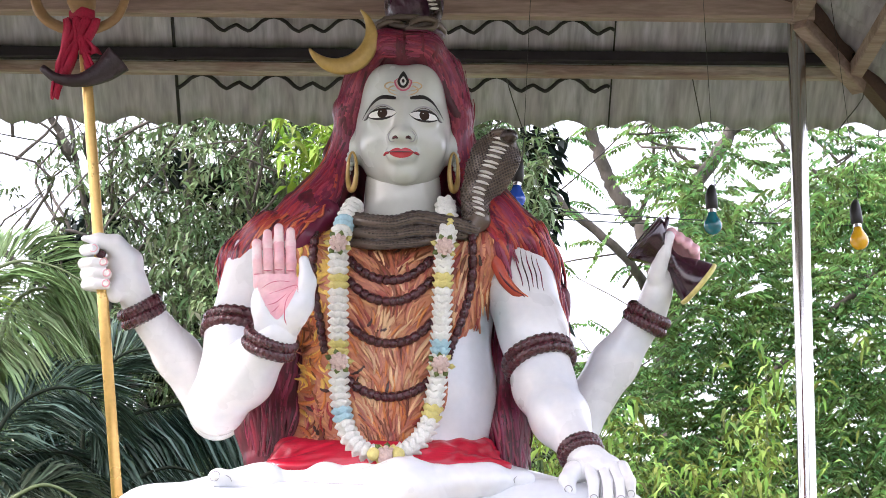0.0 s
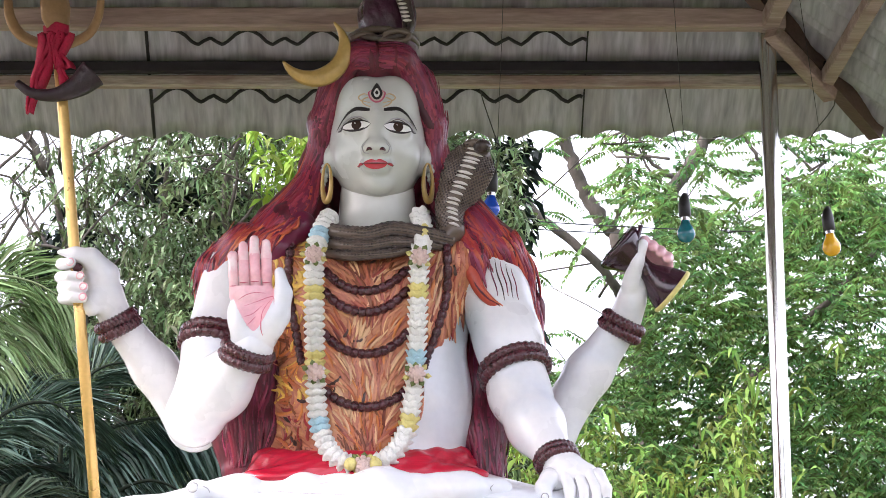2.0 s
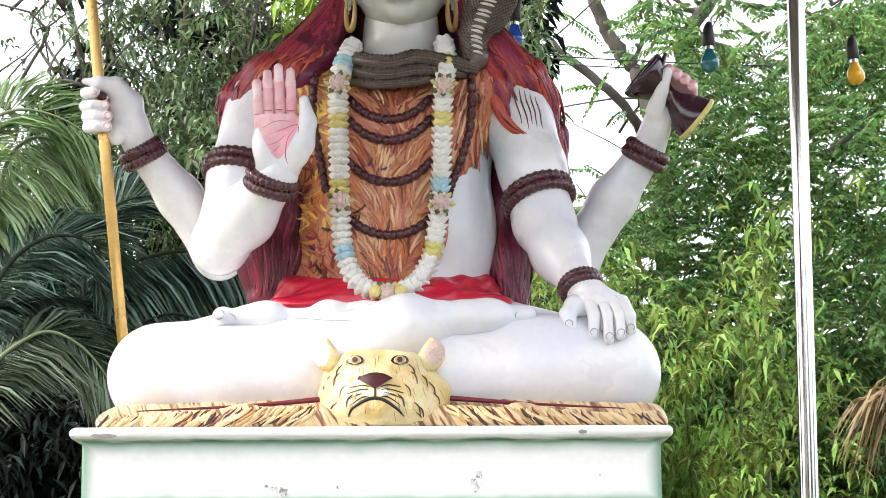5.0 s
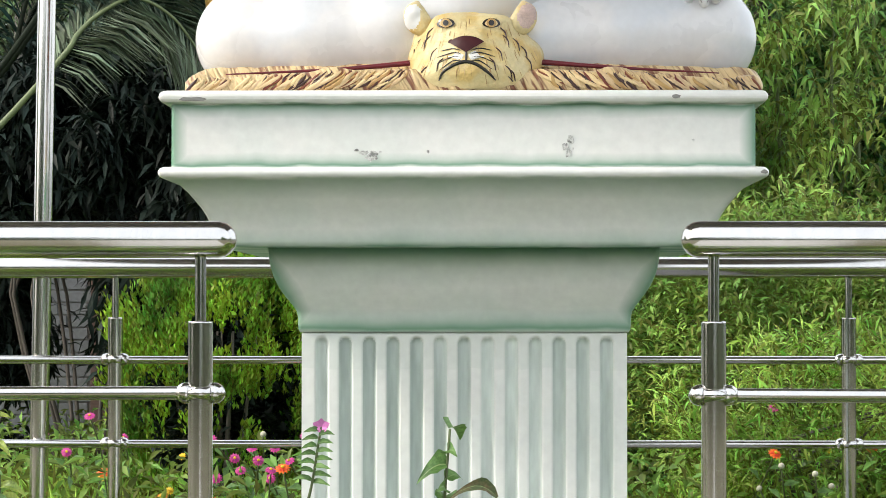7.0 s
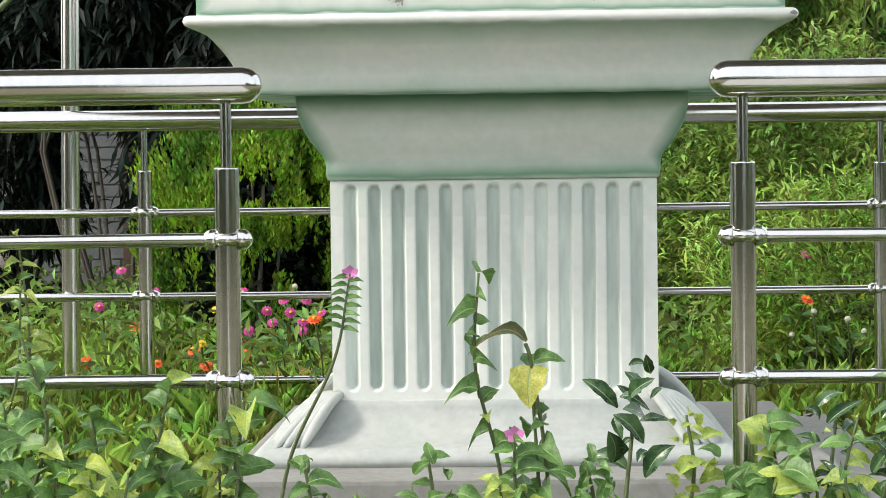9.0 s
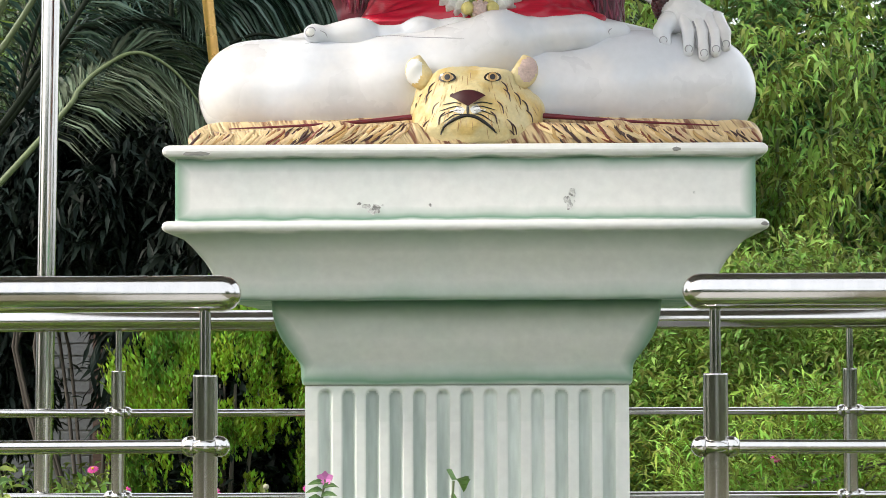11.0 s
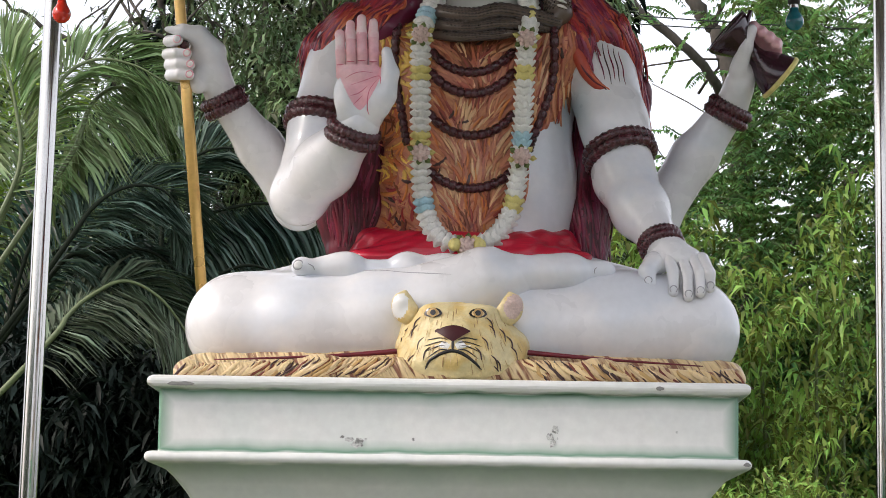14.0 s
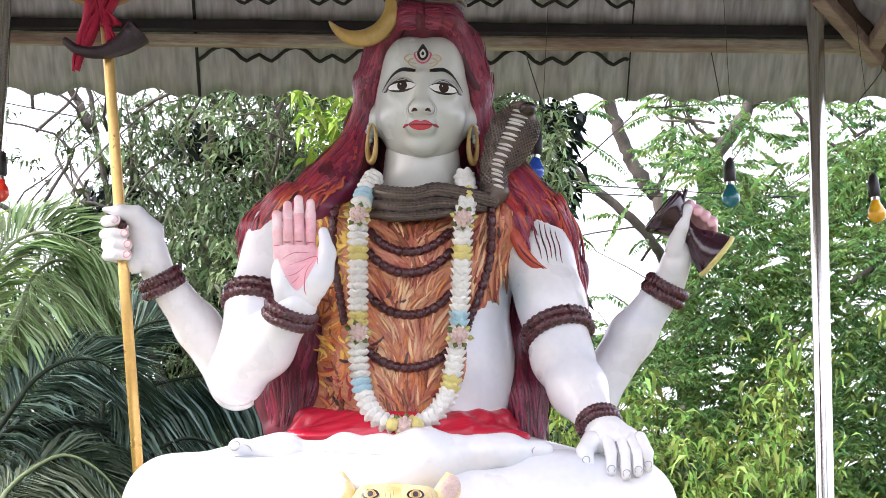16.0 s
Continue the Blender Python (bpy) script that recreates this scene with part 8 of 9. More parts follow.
def arched_palm(base, y, heart, fronds, mat_name, label):
    """A palm whose long fronds bow over one by one: rib points (x, z), leaflet length, hang and spread."""
    b = Vector((base, y, GZ))
    t = tree("palm", b, label, "palm", "palms behind the railing")
    g = Geo()
    limb(g, [(base, y, GZ - 0.05), (base + 0.02, y, heart * 0.5), (base, y, heart)], 0.045, 0.035, 8, 0.004)
    at_base(g.obj("trunk", [M["palmstalk"]], t), b)
    for i, (pts, Ll, hang, spread) in enumerate(fronds):
        foot = (0.5 * (base + pts[0][0]), 0.6 * heart + 0.4 * pts[0][1])
        P = spline([(x, y + 0.035 * k - 0.05 * (i % 3), z) for k, (x, z) in enumerate([(base, heart * 0.96), foot] + list(pts))], 150)
        v, f = tube_data(P[::3], np.linspace(0.015, 0.004, 50), 6)
        rib = obj("rib", v.tolist(), f, M["palmstalk" if "dark" in label else "palmrib"], t, True)
        at_base(rib, b)
        k = P[int(150 * 1.7 / (len(pts) + 1)):]
        n = len(k)
        T = unit(np.gradient(k, axis=0))
        N = unit(np.cross(T, (0, 1, 0)))
        s = np.linspace(0, 1, n)
        PP, DD, LL = [], [], []
        for sg in (-1, 1, -1, 1):
            PP.append(k + T * RNG.uniform(-0.012, 0.012, (n, 1)))
            DD.append(T * (0.55 + 0.5 * s[:, None]) + N * sg * spread + np.array((0, 0.28 * sg, -hang)) + RNG.normal(0, 0.06, k.shape))
            LL.append(Ll * (0.42 + 0.58 * np.sin(0.45 + 2.4 * s)) * RNG.uniform(0.88, 1.08, n))
        leaf = leaf_mesh("frond", np.concatenate(PP), np.concatenate(DD), np.concatenate(LL), 0.017, M[mat_name], t, 0.16)
        at_base(leaf, b)
    return t


arched_palm(-2.30, 5.0, 1.75, [
    ([(-1.75, 2.526), (-1.706, 2.643), (-1.673, 2.78), (-1.58, 2.869), (-1.474, 2.851), (-1.395, 2.764), (-1.331, 2.571)], 0.42, 0.95, 0.30),
    ([(-1.90, 2.55), (-1.80, 2.86), (-1.66, 2.975), (-1.49, 2.963), (-1.331, 2.885)], 0.34, 0.10, 0.65),
    ([(-1.95, 2.45), (-1.98, 2.75), (-2.05, 2.95), (-2.15, 3.02)], 0.36, 0.25, 0.60)], "palmlight", "pale green palm with high bowed fronds")
arched_palm(-2.35, 4.75, 1.15, [
    ([(-1.746, 1.717), (-1.694, 1.809), (-1.606, 1.902), (-1.463, 1.975), (-1.314, 1.907), (-1.2, 1.762), (-1.113, 1.6)], 0.36, 0.45, 0.55)], "palmgrey", "grey-green palm with one long drooping frond")
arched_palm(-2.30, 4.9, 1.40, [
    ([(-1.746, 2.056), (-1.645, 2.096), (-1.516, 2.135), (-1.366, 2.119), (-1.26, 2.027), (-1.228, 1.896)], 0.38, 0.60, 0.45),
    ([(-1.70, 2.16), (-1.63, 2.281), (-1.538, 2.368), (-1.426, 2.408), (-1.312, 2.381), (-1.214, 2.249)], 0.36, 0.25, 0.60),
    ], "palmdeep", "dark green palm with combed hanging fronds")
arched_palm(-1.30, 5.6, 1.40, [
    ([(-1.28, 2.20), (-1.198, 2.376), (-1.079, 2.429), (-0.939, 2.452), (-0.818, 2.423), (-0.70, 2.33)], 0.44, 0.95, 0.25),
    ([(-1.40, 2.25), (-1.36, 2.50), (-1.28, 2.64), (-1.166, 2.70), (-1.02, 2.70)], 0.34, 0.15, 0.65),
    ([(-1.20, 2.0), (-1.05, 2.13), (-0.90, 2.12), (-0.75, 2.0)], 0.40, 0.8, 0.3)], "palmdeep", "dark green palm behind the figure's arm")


def build_coconut():
    base = (-3.02, 9.0, GZ)
    t = tree("palm", base, "grey ringed leaning palm trunk in deep shade", "palm")
    g = Geo()
    p = spline([(-3.02, 9.0, GZ - 0.1), (-2.9, 9.0, 0.7), (-2.78, 9.0, 1.41), (-2.66, 9.0, 2.4), (-2.55, 9, 3.4)], 70)
    v, f = tube_data(p, [0.075 + 0.008 * (i % 3 == 0) for i in range(70)], 12)
    g.add(v, f)
    at_base(g.obj("trunk", [M["palmbark"]], t), base)
    return t


build_coconut()


# deep woods that close the view
def build_woods():
    C = clumps((-9, 15.5, -0.2), (9, 18.5, 4.2), 4600, -0.2, 41, 0.6)
    C = C[(C[:, 2] < 3.6 + 0.5 * np.sin(C[:, 0] * 1.3))]
    P, D, L = whorls(C, 7, 0.34)
    ob = leaf_mesh("far_woods", P, D, L, L * 0.4, M["mango"], None, 0.3, True)
    tagged(ob, "dark mixed woods closing the garden", "woods", kind="stuff")
    # understorey leaves coloured dark for the shade there
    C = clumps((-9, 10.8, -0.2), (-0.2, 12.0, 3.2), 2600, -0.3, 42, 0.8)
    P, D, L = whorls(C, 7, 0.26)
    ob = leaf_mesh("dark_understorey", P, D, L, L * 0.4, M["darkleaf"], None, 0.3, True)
    tagged(ob, "leafy understorey coloured dark for the shade behind the palms", "understorey", kind="stuff")
    C = clumps((0.0, 10.0, -0.2), (6, 11.5, 2.6), 2600, -0.3, 43, 0.8)
    P, D, L = whorls(C, 8, 0.12)
    ob = leaf_mesh("green_understorey", P, D, L, L * 0.35, M["feather"], None, 0.3, True)
    tagged(ob, "light green leafy understorey behind the bamboo", "understorey", kind="stuff")
    # a low rise of earth with trees far off, so the horizon is closed
    n = 60
    v, f = [], []
    for j in range(6):
        for i in range(n):
            a = 2 * math.pi * i / n
            r = 40 + 30 * j
            v.append((r * math.cos(a), r * math.sin(a) + 2, GZ - 0.5 + (0 if j == 0 else (1.6 + 2.2 * j) * (0.8 + 0.3 * noise.noise((math.cos(a) * 4, math.sin(a) * 4, j))))))
    for j in range(5):
        for i in range(n):
            i2 = (i + 1) % n
            f.append((j * n + i, j * n + i2, (j + 1) * n + i2, (j + 1) * n + i))
    tagged(obj("far_hill", v, f, M["darkleaf"], None, True), "distant wooded rise round the garden", "hill", kind="structure")


build_woods()


def build_wall():
    w = thing("brick_wall", (-2.4, 8.0, GZ), "grey painted brick wall of a hut in the shade", "wall", kind="structure")
    bm = bmesh.new()
    box(bm, (-0.24, 0.02, -0.1), (0.27, 0.16, 1.12))
    part("mortar", bm, M["slab"], w)
    bm = bmesh.new()
    box(bm, (0.27, -0.03, -0.1), (0.35, 0.17, 1.12), 0.006)
    part("pier", bm, M["timber_dark"], w, "dark weathered post at the wall's end")
    bm = bmesh.new()
    box(bm, (-0.078, 0.008, -0.030), (0.078, 0.05, 0.030), 0.004)
    first = part("brick", bm, M["block"], w)
    k = 0
    for j in range(16):
        for i in range(3):
            p = (-0.15 + i * 0.165 + (0.04 if j % 2 else -0.01), 0.0, 0.04 + j * 0.068)
            if k == 0:
                first.location = p
            else:
                o = new("brick", first.data)
                o.parent = w
                o.location = p
                o.rotation_euler = (0, 0, RNG.normal(0, 0.006))
            k += 1
    bm = bmesh.new()
    box(bm, (0.42, -0.03, 0.0), (0.50, 0.03, 1.5), 0.004)
    box(bm, (0.80, -0.03, 0.0), (0.86, 0.03, 1.5), 0.004)
    part("door_post", bm, M["timber_dark"], w)


build_wall()


def build_cables():
    for k, (a, b, sag) in enumerate((((-3.0, 11.2, 5.2), (5.0, 11.0, 4.55), 0.25), ((0.3, 12.2, 4.9), (6.0, 12.0, 5.3), 0.3), ((-4.5, 10.5, 5.0), (-1.0, 10.5, 5.6), 0.1))):
        p = [tuple(np.array(a) * (1 - s) + np.array(b) * s - np.array((0, 0, sag * 4 * s * (1 - s)))) for s in np.linspace(0, 1, 24)]
        c = tube("overhead_cable", p, 0.0045, M["wire"], None, 5)
        tagged(c, "thin black cable strung across the sky", "cable", "overhead cables")


build_cables()


# meadow behind and beside the railing
def build_meadow():
    n = 66000
    X = np.stack([RNG.uniform(-3.6, 3.6, n), RNG.uniform(1.9, 8.5, n), np.full(n, GZ)], 1)
    hgt = np.array([0.5 + noise.noise((x * 1.6, y * 1.6, 4)) for x, y, _ in X])
    D = RNG.normal(0, 0.45, (n, 3)) + (0, 0, 1)
    L = (0.10 + 0.16 * np.clip(hgt, 0.1, 1.2)) * RNG.uniform(0.5, 1.3, n)
    ob = leaf_mesh("meadow_grass", X, D, L, 0.007 + L * 0.035, M["grass"], None, 0.2, True)
    tagged(ob, "lush green meadow leaves and grass", "grass", kind="stuff")
    n = 4200
    X = np.stack([RNG.uniform(-3.4, 3.4, n), RNG.uniform(2.0, 7.5, n), GZ + RNG.uniform(0.08, 0.34, n)], 1)
    X = X[np.array([noise.noise((x * 1.3, y * 1.3, 9)) > -0.2 for x, y, _ in X])]
    P, D, L = whorls(X, 4, 0.075, 1.0, -0.3)
    ob = leaf_mesh("meadow_herbs", P, D, L, L * 0.32, M["bamboo"], None, 0.15, True)
    tagged(ob, "leafy flowering herbs in the meadow", "herbs", kind="stuff")
    # weeds round the slab and in front of the railing
    n = 24000
    X = np.stack([RNG.uniform(-2.6, 2.6, n), RNG.uniform(-2.2, 2.0, n), np.full(n, GZ)], 1)
    X = X[(X[:, 0] > 1.02) | (X[:, 0] < -0.70) | (X[:, 1] < -0.38)]
    D = RNG.normal(0, 0.5, (len(X), 3)) + (0, 0, 1)
    L = RNG.uniform(0.06, 0.24, len(X))
    ob = leaf_mesh("weeds", X, D, L * 0.85, 0.004 + L * 0.05, M["grass"], None, 0.25, True)
    tagged(ob, "low green weeds round the cement slab", "weeds", kind="stuff")


build_meadow()


def build_zinnia(color, size):
    z = thing("zinnia", (0, 0, 0), {"orange": "orange-red zinnia flower on a green stem", "magenta": "magenta zinnia flower on a green stem", "whitish": "round cream globe flower on a green stem", "gold": "small yellow flower on a green stem"}[color], "flower", "meadow flowers")
    tube("stem", spline([(0, 0, -0.30), (0.01, 0, -0.15), (0, 0, 0)], 6), 0.003, M["stem"], z, 5)
    g = Geo()
    if color == "whitish":
        v, f = ball_data((0, 0, 0.008), (size, size, size * 0.95), 10, 7)
        g.add(v, f)
    else:
        for ringi, (n, r, up) in enumerate(((12, 1.0, 0.1), (9, 0.72, 0.35), (6, 0.45, 0.6))):
            for i in range(n):
                a = 2 * math.pi * (i + 0.5 * ringi) / n
                d = np.array((math.cos(a), math.sin(a), up))
                s = np.array((-math.sin(a), math.cos(a), 0))
                p1 = d * size * r
                w = size * 0.24
                v = [(0, 0, 0.002 * ringi), tuple(p1 * 0.6 + s * w), tuple(p1 - (0, 0, size * 0.1)), tuple(p1 * 0.6 - s * w), tuple(p1 * 0.6 + (0, 0, size * 0.08))]
                g.add(v, [(0, 1, 4), (1, 2, 4), (0, 4, 3), (4, 2, 3)])
    g.obj("petals", [M["fl_" + color]], z, False)
    v, f = ball_data((0, 0, size * 0.32), (size * 0.24, size * 0.24, size * 0.16), 8, 6)
    if color != "whitish":
        obj("flower_centre", v.tolist(), f, M["fl_gold"], z, True)
    for k in range(3):
        a = k * 2.3
        leaf_mesh("leaf", [(0, 0, -0.08 - 0.06 * k)], [(math.cos(a), math.sin(a), 0.4)], 0.07, 0.024, M["plant"], z, 0.2)
    return z


def plant_flowers():
    rng = random.Random(8)
    spots = {"orange": [(-1.24, 2.7, 0.10, 0.026), (-0.84, 2.4, 0.02, 0.028), (-1.36, 2.4, 0.0, 0.026), (-0.74, 2.3, -0.04, 0.026), (-0.575, 1.95, 0.16, 0.034), (-1.02, 2.5, 0.03, 0.030), (-0.96, 2.35, -0.01, 0.030), (-1.16, 2.6, -0.02, 0.028), (-0.93, 3.0, 0.03, 0.022), (-0.66, 2.6, -0.06, 0.024), (1.02, 2.8, 0.16, 0.02), (1.38, 3.0, 0.17, 0.022)],
             "magenta": [(-0.90, 2.9, 0.20, 0.022), (-0.72, 2.7, 0.14, 0.022), (-0.86, 2.7, 0.08, 0.020), (-1.22, 3.0, 0.20, 0.022), (-0.66, 2.5, 0.12, 0.020), (-0.83, 3.0, 0.13, 0.02), (-0.76, 2.9, 0.17, 0.018), (-0.70, 3.1, 0.16, 0.02), (-0.79, 2.8, 0.10, 0.018), (-0.64, 3.0, 0.12, 0.018), (-1.32, 2.9, 0.28, 0.026), (-0.68, 2.7, 0.08, 0.02), (1.06, 3.2, 0.30, 0.026), (-1.45, 3.2, 0.14, 0.02), (-0.60, 3.2, 0.20, 0.02)],
             "whitish": [(-0.92, 2.8, 0.10, 0.011), (1.03, 2.7, 0.12, 0.012), (1.13, 2.6, 0.10, 0.012), (1.08, 2.9, 0.17, 0.012), (-0.75, 3.2, 0.2, 0.014), (1.2, 2.75, 0.05, 0.012), (0.98, 2.9, 0.03, 0.011)],
             "gold": [(1.55, 2.9, 0.16, 0.016), (1.46, 2.7, 0.13, 0.014), (-0.98, 2.4, 0.06, 0.014), (-1.25, 2.7, 0.08, 0.014), (1.62, 3.1, 0.14, 0.014), (-1.05, 3.3, 0.12, 0.014), (1.25, 3.2, 0.15, 0.014)]}
    for color, L in spots.items():
        first = None
        for x, y, z, s in L:
            m = Matrix.LocRotScale((x, y, z), Euler((rng.uniform(0.5, 1.1), rng.uniform(-0.3, 0.3), rng.uniform(-0.4, 0.4))), None)
            if first is None:
                first = build_zinnia(color, s)
                first.matrix_basis = m
            else:
                copy_thing(first, m)


plant_flowers()


# garden plants before the pedestal
def big_leaf(name, base, d, L, W, material, parent, droop=0.3, fold=0.18, wav=0.0, shape=0.72):
    """One ovate leaf with midrib fold, curved and slightly wavy, with thickness at the rib."""
    base, d = np.array(base, float), np.array(d, float)
    d = d / np.linalg.norm(d)
    side = np.cross(d, (0.12 * math.sin(base[0] * 90), -0.75, 0.65))
    side = side / max(np.linalg.norm(side), 1e-6)
    up = np.cross(side, d)
    n = 9
    v = []
    ks = (-1, -0.55, -0.05, 0.05, 0.55, 1)
    ph = base[0] * 57 + base[2] * 31
    for i in range(n + 1):
        s = i / n
        c = base + d * L * s + up * L * 0.10 * math.sin(s * math.pi) - np.array((0, 0, 1)) * droop * L * s * s + side * L * 0.05 * math.sin(s * 3 + ph)
        w = W * 0.5 * (math.sin(math.pi * min(1, 0.02 + 0.98 * s) ** shape)) ** 0.85 + 0.0006
        for k in ks:
            v.append(tuple(c + side * w * k * (1 + 0.08 * math.sin(s * 17 + ph)) + up * ((abs(k) ** 1.5) * w * fold * 2.6 + (wav + 0.05) * w * abs(k) * math.sin(s * 11 + k * 2 + ph) + 0.03 * w * math.cos(s * 40) * (0.2 < abs(k) < 0.9))))
    m = len(ks)
    f = [(i * m + k, i * m + k + 1, (i + 1) * m + k + 1, (i + 1) * m + k) for i in range(n) for k in range(m - 1)]
    return obj(name, v, f, [material, M["leafrib"]], parent, True, "", [1 if k == 2 else 0 for i in range(n) for k in range(m - 1)])


def garden_plant(base, top, leaves, size, material, label, seed, lean=0.05, flower=None, width=0.5, start=0.25, stem_r=0.0035, droop=0.35, light=None):
    rng = random.Random(seed)
    p = thing("garden_plant", base, label, "plant", "plants before the pedestal")
    b, tp = Vector(base), Vector(top)
    pts = [Vector((0, 0, -0.02)), (tp - b) * 0.35 + Vector((rng.uniform(-lean, lean), rng.uniform(-lean, lean), 0)), (tp - b) * 0.7 + Vector((rng.uniform(-lean, lean), 0, 0)), tp - b]
    P = spline([tuple(q) for q in pts], 24)
    tube("stem", P, np.linspace(stem_r * 1.5, stem_r * 0.7, 24), M["stem"], p, 6)
    leaves = int(leaves * 1.35)
    for i in range(leaves):
        s = start + (1 - start) * i / max(1, leaves - 1)
        c = P[min(23, int(s * 23))]
        a = i * 2.4 + rng.uniform(-0.4, 0.4)
        d = (math.cos(a), math.sin(a) * 0.8 - 0.15, rng.uniform(-0.15, 0.75))
        if "paddle" in label or "narrow" in label or "dense" in label:      # leaves crowd the shoot tips and point up and out
            c = c + np.array((0.030 * math.cos(i * 1.7), 0.02 * math.sin(i * 1.7), rng.uniform(-0.02, 0.02)))
            d = (math.cos(a), math.sin(a) * 0.6 - 0.2, rng.uniform(0.1, 1.3))
        L = 0.98 * size * rng.uniform(0.45, 1.25) * (1 - 0.35 * s)
        m = M[light] if light and rng.random() < 0.14 else M[material]
        big_leaf("leaf", c, d, L, L * width * rng.uniform(0.85, 1.15), m, p, droop * rng.uniform(0.4, 1.7), rng.uniform(0.08, 0.32), 0.06, 0.55 if width > 0.7 else 1.0 if "paddle" in label else 0.75)
    if flower:
        c = P[-1]
        g = Geo()
        for k in range(5):
            a = 2 * math.pi * k / 5 + 0.3
            dd = np.array((math.cos(a), -0.35, math.sin(a) * 0.8 + 0.2))
            ss = np.cross(dd, (0, 1, 0))
            ss = ss / np.linalg.norm(ss)
            r = flower
            g.add([tuple(c), tuple(c + dd * r * 0.6 + ss * r * 0.42), tuple(c + dd * r), tuple(c + dd * r * 0.6 - ss * r * 0.42)], [(0, 1, 2), (0, 2, 3)])
        g.obj("flower", [M["fl_pink"]], p, False, "pink five-petalled flower")
    return p


GP = garden_plant
# slender pink-flowered plant against the shaft
GP((-0.46, -0.50, GZ), (-0.290, -0.485, 0.398), 0, 0.05, "plant", "tall thin periwinkle with narrow leaves and a pink flower", 1, 0.03, 0.019)
_p = bpy.data.objects[[o.name for o in bpy.data.objects if o.name.startswith("garden_plant")][-1]]
for _k in range(14):
    _a = (0 if _k % 2 else math.pi) + 0.5 * math.sin(_k * 1.9)
    _z = 0.590 - 0.0085 * _k
    big_leaf("leaf", (0.166 - 0.0012 * _k, 0.012, _z), (math.cos(_a), -0.25 + 0.3 * math.sin(_a), 0.15), 0.034 + 0.0006 * _k, 0.013, M["plant"], _p, 0.2)
# heart-leaved climber with pale and yellow leaves
GP((0.02, -0.95, GZ), (-0.012, -0.93, 0.415), 9, 0.075, "plant", "young heart-leaved climber with pale green shoot tips", 2, 0.02, None, 0.75, 0.45, 0.0035, 0.5, "plantlight")
GP((0.14, -0.98, GZ), (0.085, -0.95, 0.235), 9, 0.085, "plant", "heart-leaved weed with one yellow and one withered leaf", 3, 0.03, None, 0.8, 0.35, 0.0035, 0.5, "plantlight")
GP((0.27, -1.0, GZ), (0.285, -1.0, 0.225), 13, 0.115, "plantdark", "dark glossy plant with paddle-shaped leaves", 4, 0.03, None, 0.36, 0.55, 0.004, 0.25)
GP((0.36, -1.05, GZ), (0.375, -1.05, 0.15), 18, 0.075, "plantlight", "narrow-leaved garden plant with pale young leaves", 5, 0.03, None, 0.45, 0.35, 0.004, 0.3, "plantlight")
GP((0.06, -1.2, GZ), (0.055, -1.2, 0.13), 15, 0.085, "plant", "low green garden plant with toothed leaves", 6, 0.02, 0.02, 0.45, 0.35, 0.004, 0.3)
GP((-0.09, -1.25, GZ), (-0.10, -1.25, 0.10), 13, 0.075, "plant", "low green garden plant with narrow leaves", 7, 0.02, None, 0.4, 0.35, 0.004, 0.25)
GP((0.17, -1.3, GZ), (0.18, -1.3, 0.10), 15, 0.08, "plant", "low green garden plant with narrow leaves", 17, 0.02, None, 0.4, 0.35, 0.004, 0.25)
GP((-0.40, -1.28, GZ), (-0.42, -1.28, 0.20), 13, 0.105, "plant", "broad-leaved green garden plant by the railing post", 8, 0.04, None, 0.6, 0.35, 0.004, 0.4, "plantlight")
GP((-0.52, -1.35, GZ), (-0.55, -1.35, 0.24), 13, 0.115, "plant", "broad-leaved green garden plant by the railing post", 9, 0.04, None, 0.58, 0.35, 0.004, 0.35, "plantlight")
GP((-0.66, -1.4, GZ), (-0.68, -1.4, 0.20), 13, 0.11, "plant", "broad-leaved green garden plant before the railing", 10, 0.04, None, 0.55, 0.35, 0.004, 0.35)
GP((-0.80, -1.4, GZ), (-0.80, -1.4, 0.33), 16, 0.10, "plant", "broad-leaved green garden plant before the railing", 11, 0.05, None, 0.5, 0.3, 0.004, 0.35, "plantlight")
GP((-0.30, -1.4, GZ), (-0.31, -1.4, 0.11), 13, 0.085, "plant", "low broad-leaved green garden plant", 12, 0.03, None, 0.55, 0.35, 0.004, 0.35)
GP((-0.86, -1.05, GZ), (-0.875, -1.05, 0.50), 18, 0.075, "plantlight", "upright weed with small yellowish leaves", 13, 0.04, None, 0.38, 0.35, 0.003, 0.3)
GP((-0.92, -1.2, GZ), (-0.84, -1.2, 0.42), 13, 0.07, "plant", "upright weed with small green leaves", 14, 0.04, None, 0.4, 0.35, 0.003, 0.3, "plantlight")
GP((0.50, -1.35, GZ), (0.50, -1.35, 0.16), 13, 0.11, "plant", "broad-leaved plant with yellowing lobed leaves", 15, 0.04, None, 0.75, 0.45, 0.004, 0.35, "plantlight")
GP((0.60, -1.35, GZ), (0.62, -1.35, 0.20), 19, 0.10, "plantdark", "dense dark garden plant with narrow upright leaves", 16, 0.04, None, 0.3, 0.3, 0.004, 0.3)
GP((0.70, -1.38, GZ), (0.73, -1.38, 0.22), 21, 0.10, "plantdark", "dense dark garden plant with narrow leaves", 18, 0.04, None, 0.3, 0.3, 0.004, 0.3)
GP((0.44, -1.42, GZ), (0.43, -1.42, 0.07), 15, 0.08, "plant", "low green garden plant with narrow leaves", 19, 0.03, None, 0.4, 0.35, 0.004, 0.3)
GP((0.80, -1.3, GZ), (0.80, -1.3, 0.26), 21, 0.09, "plantdark", "dense dark garden plant with narrow leaves", 20, 0.04, None, 0.3, 0.3, 0.004, 0.3)

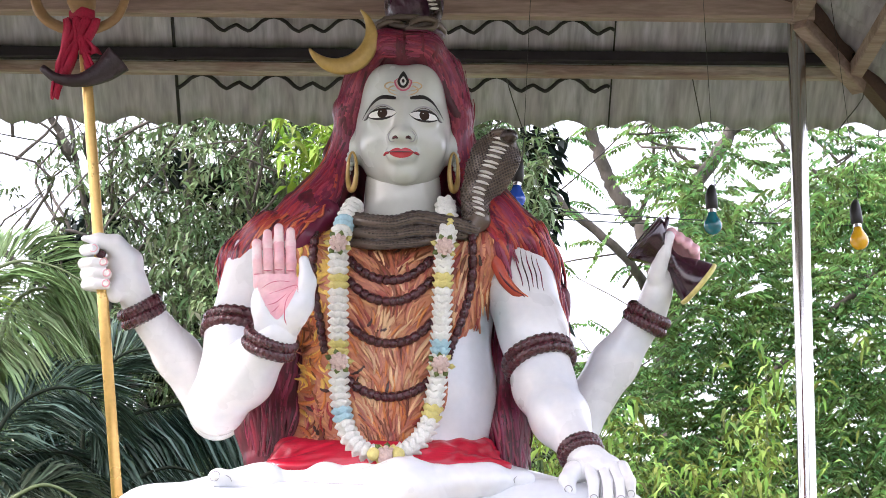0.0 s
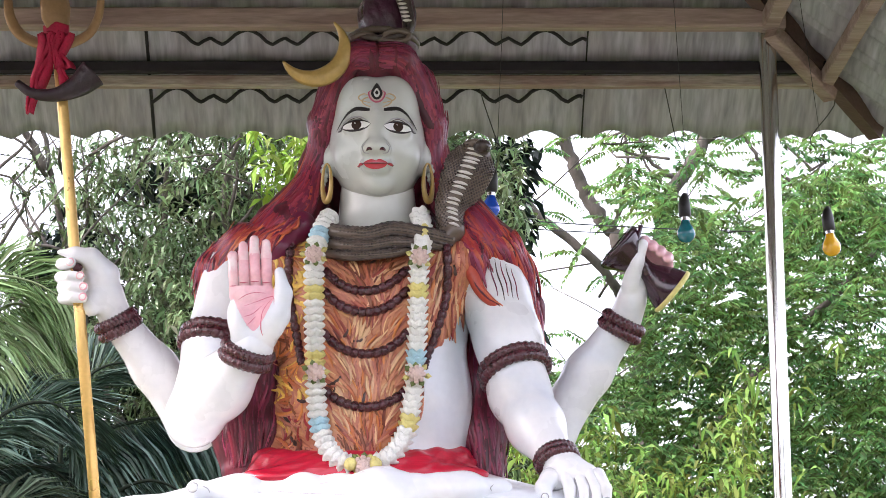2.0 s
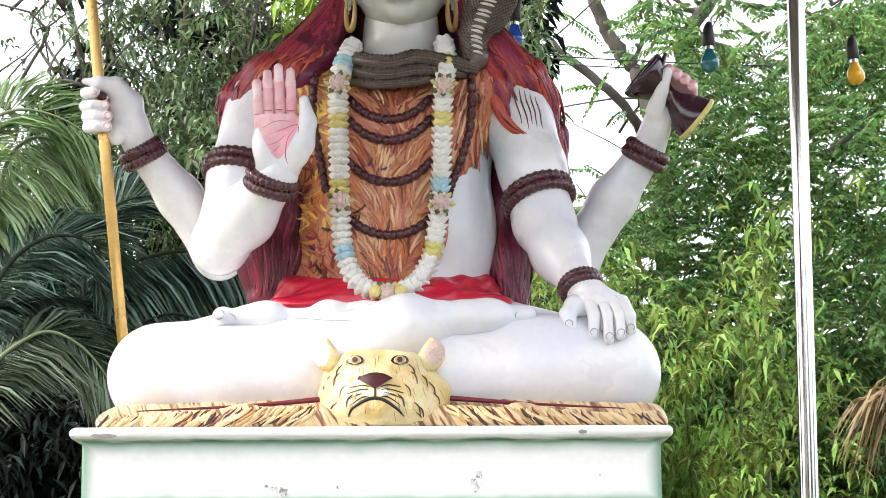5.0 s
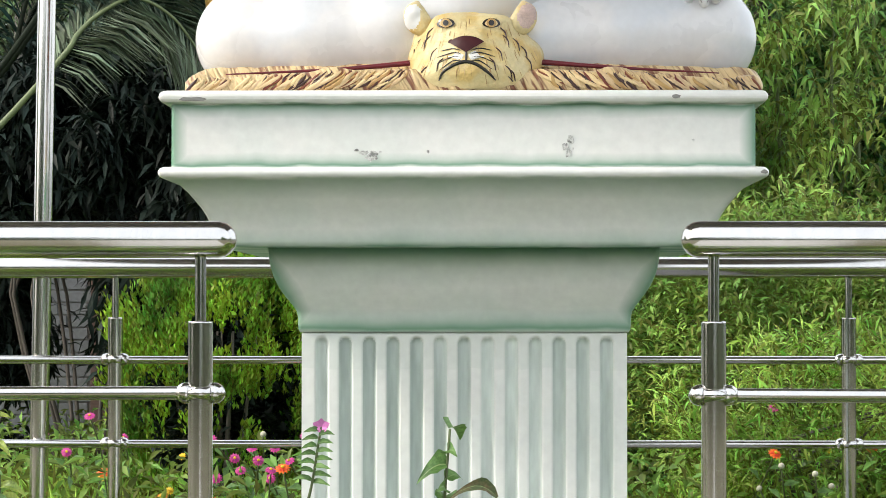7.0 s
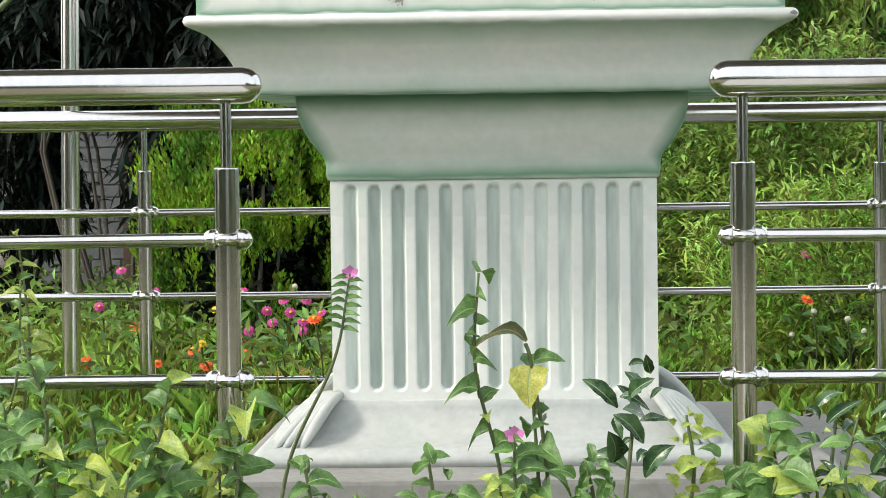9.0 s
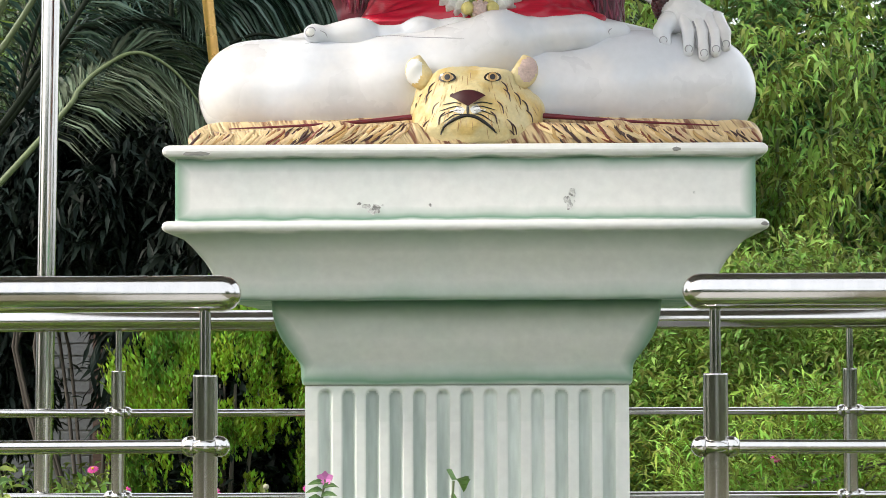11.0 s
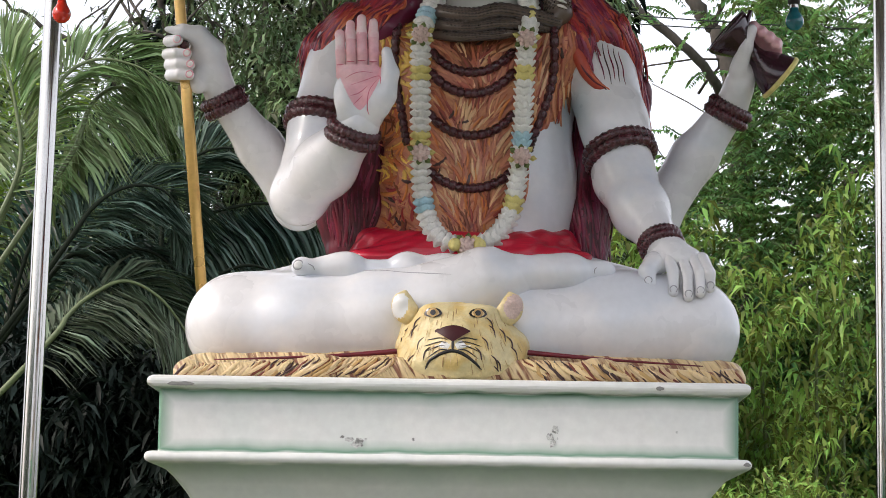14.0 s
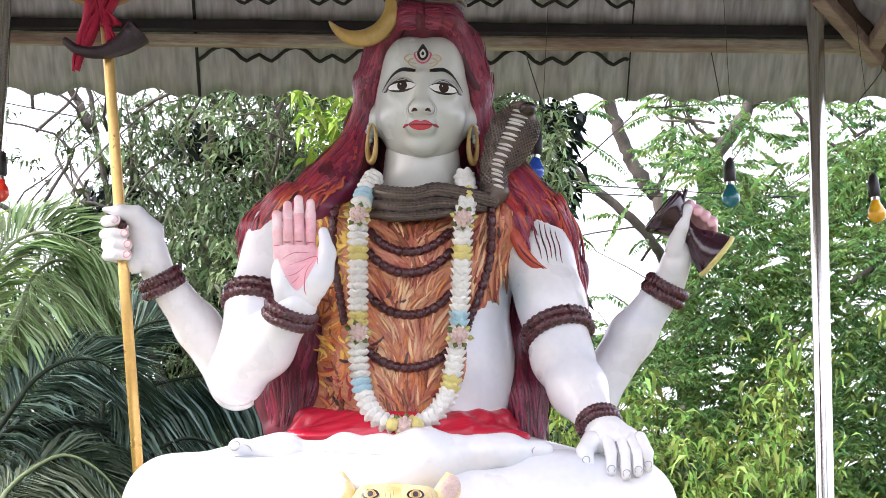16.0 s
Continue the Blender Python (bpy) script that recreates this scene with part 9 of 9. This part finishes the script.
# a yellow heart-shaped leaf and a long withered one on the weed before the shaft
_q = thing("garden_plant", (0.105, -0.97, GZ), "thin weed with one yellow heart leaf and one withered leaf", "plant", "plants before the pedestal")
_o = Vector((0.105, -0.97, GZ))
_top = Vector((0.087, -0.970, 0.239))
tube("stem", spline([(0, 0, -0.02), tuple((_top - _o) * 0.5 + Vector((0.02, 0, 0))), tuple(_top - _o), tuple(Vector((0.076, -0.970, 0.282)) - _o)], 16), 0.004, M["stem"], _q, 6)
big_leaf("leaf", _top - _o, (-0.05, -0.25, -1), 0.079, 0.075, M["yellowleaf"], _q, 0.05, 0.12, 0.08, 0.5)
big_leaf("leaf", Vector((0.076, -0.970, 0.282)) - _o, (-0.8, -0.1, 0.62), 0.141, 0.030, M["wilted"], _q, 0.75, 0.25, 0.12, 0.8)
big_leaf("leaf", _top - _o + Vector((0.005, 0.01, 0.01)), (0.8, -0.2, 0.25), 0.065, 0.034, M["plant"], _q, 0.35, 0.2, 0.06, 0.6)


# a thick border of weeds along the front
def front_border():
    rng = random.Random(51)
    kinds = (("plant", 0.55, "broad-leaved green weed in the front border", None), ("plant", 0.32, "narrow-leaved dark green weed in the front border", None), ("plantlight", 0.5, "pale green leafy weed in the front border", None))
    for i in range(44):
        side = -1 if i % 2 else 1
        x = side * rng.uniform(0.36, 0.98) if i % 7 else rng.uniform(-0.3, 0.3)
        y = rng.uniform(-1.62, -1.22)
        top = rng.uniform(0.02, 0.20) if abs(x) > 0.35 else rng.uniform(0.0, 0.07)
        if side < 0 and x < -0.7:
            top += 0.08
        m, w, lab, _ = kinds[(0, 0, 1, 2)[rng.randrange(4)] if side < 0 else (0, 1, 1, 2)[rng.randrange(4)]]
        garden_plant((x, y, GZ), (x + rng.uniform(-0.05, 0.05), y, top), rng.randrange(9, 15), rng.uniform(0.065, 0.10), m, lab, 100 + i, 0.04, None, w, 0.35, 0.003, 0.35, "plantlight")


front_border()


# unseen trees added behind the viewer, to cut skylight and for the steel to mirror
def build_unseen_woods():
    rng = np.random.default_rng(77)
    n = 9000
    a = rng.uniform(radians(-200), radians(20), n)
    r = rng.uniform(15, 22, n)
    h = 3.6 + 1.3 * np.sin(a * 3) + 0.8 * np.sin(a * 5 + 1)
    h = np.where(np.sin(a * 4 + 0.9) > 0.62, 0.5, h)           # gaps between the tree groups, for broad bright streaks in the steel
    C = np.stack([r * np.cos(a), r * np.sin(a), rng.uniform(0, 1, n) ** 0.8 * h + GZ], 1)
    P, D, L = whorls(C, 5, 0.75)
    ob = leaf_mesh("back_woods", P, D, L, L * 0.45, M["mango"], None, 0.3, True)
    tagged(ob, "added unseen trees behind the viewer that the steel mirrors", "woods", kind="stuff")


build_unseen_woods()


def build_dry_frond():
    b = (2.14, 5.0, GZ)
    t = tree("dry_palm", b, "small withered brown palm with hanging dead leaves", "palm")
    g = Geo()
    limb(g, [(2.14, 5.0, GZ - 0.05), (2.15, 5.0, 0.8), (2.17, 5.0, 1.72)], 0.03, 0.02, 8, 0.004)
    at_base(g.obj("trunk", [M["palmbark"]], t), b)
    n = 160
    P = np.array((2.17, 5.0, 1.70)) + RNG.normal(0, 0.03, (n, 3))
    D = RNG.normal(0, 1, (n, 3)) * (0.8, 0.6, 0.4) + (0, 0, -0.7)
    at_base(leaf_mesh("dead_leaf", P, D, RNG.uniform(0.15, 0.34, n), 0.02, M["dry"], t, 0.4), b)


build_dry_frond()
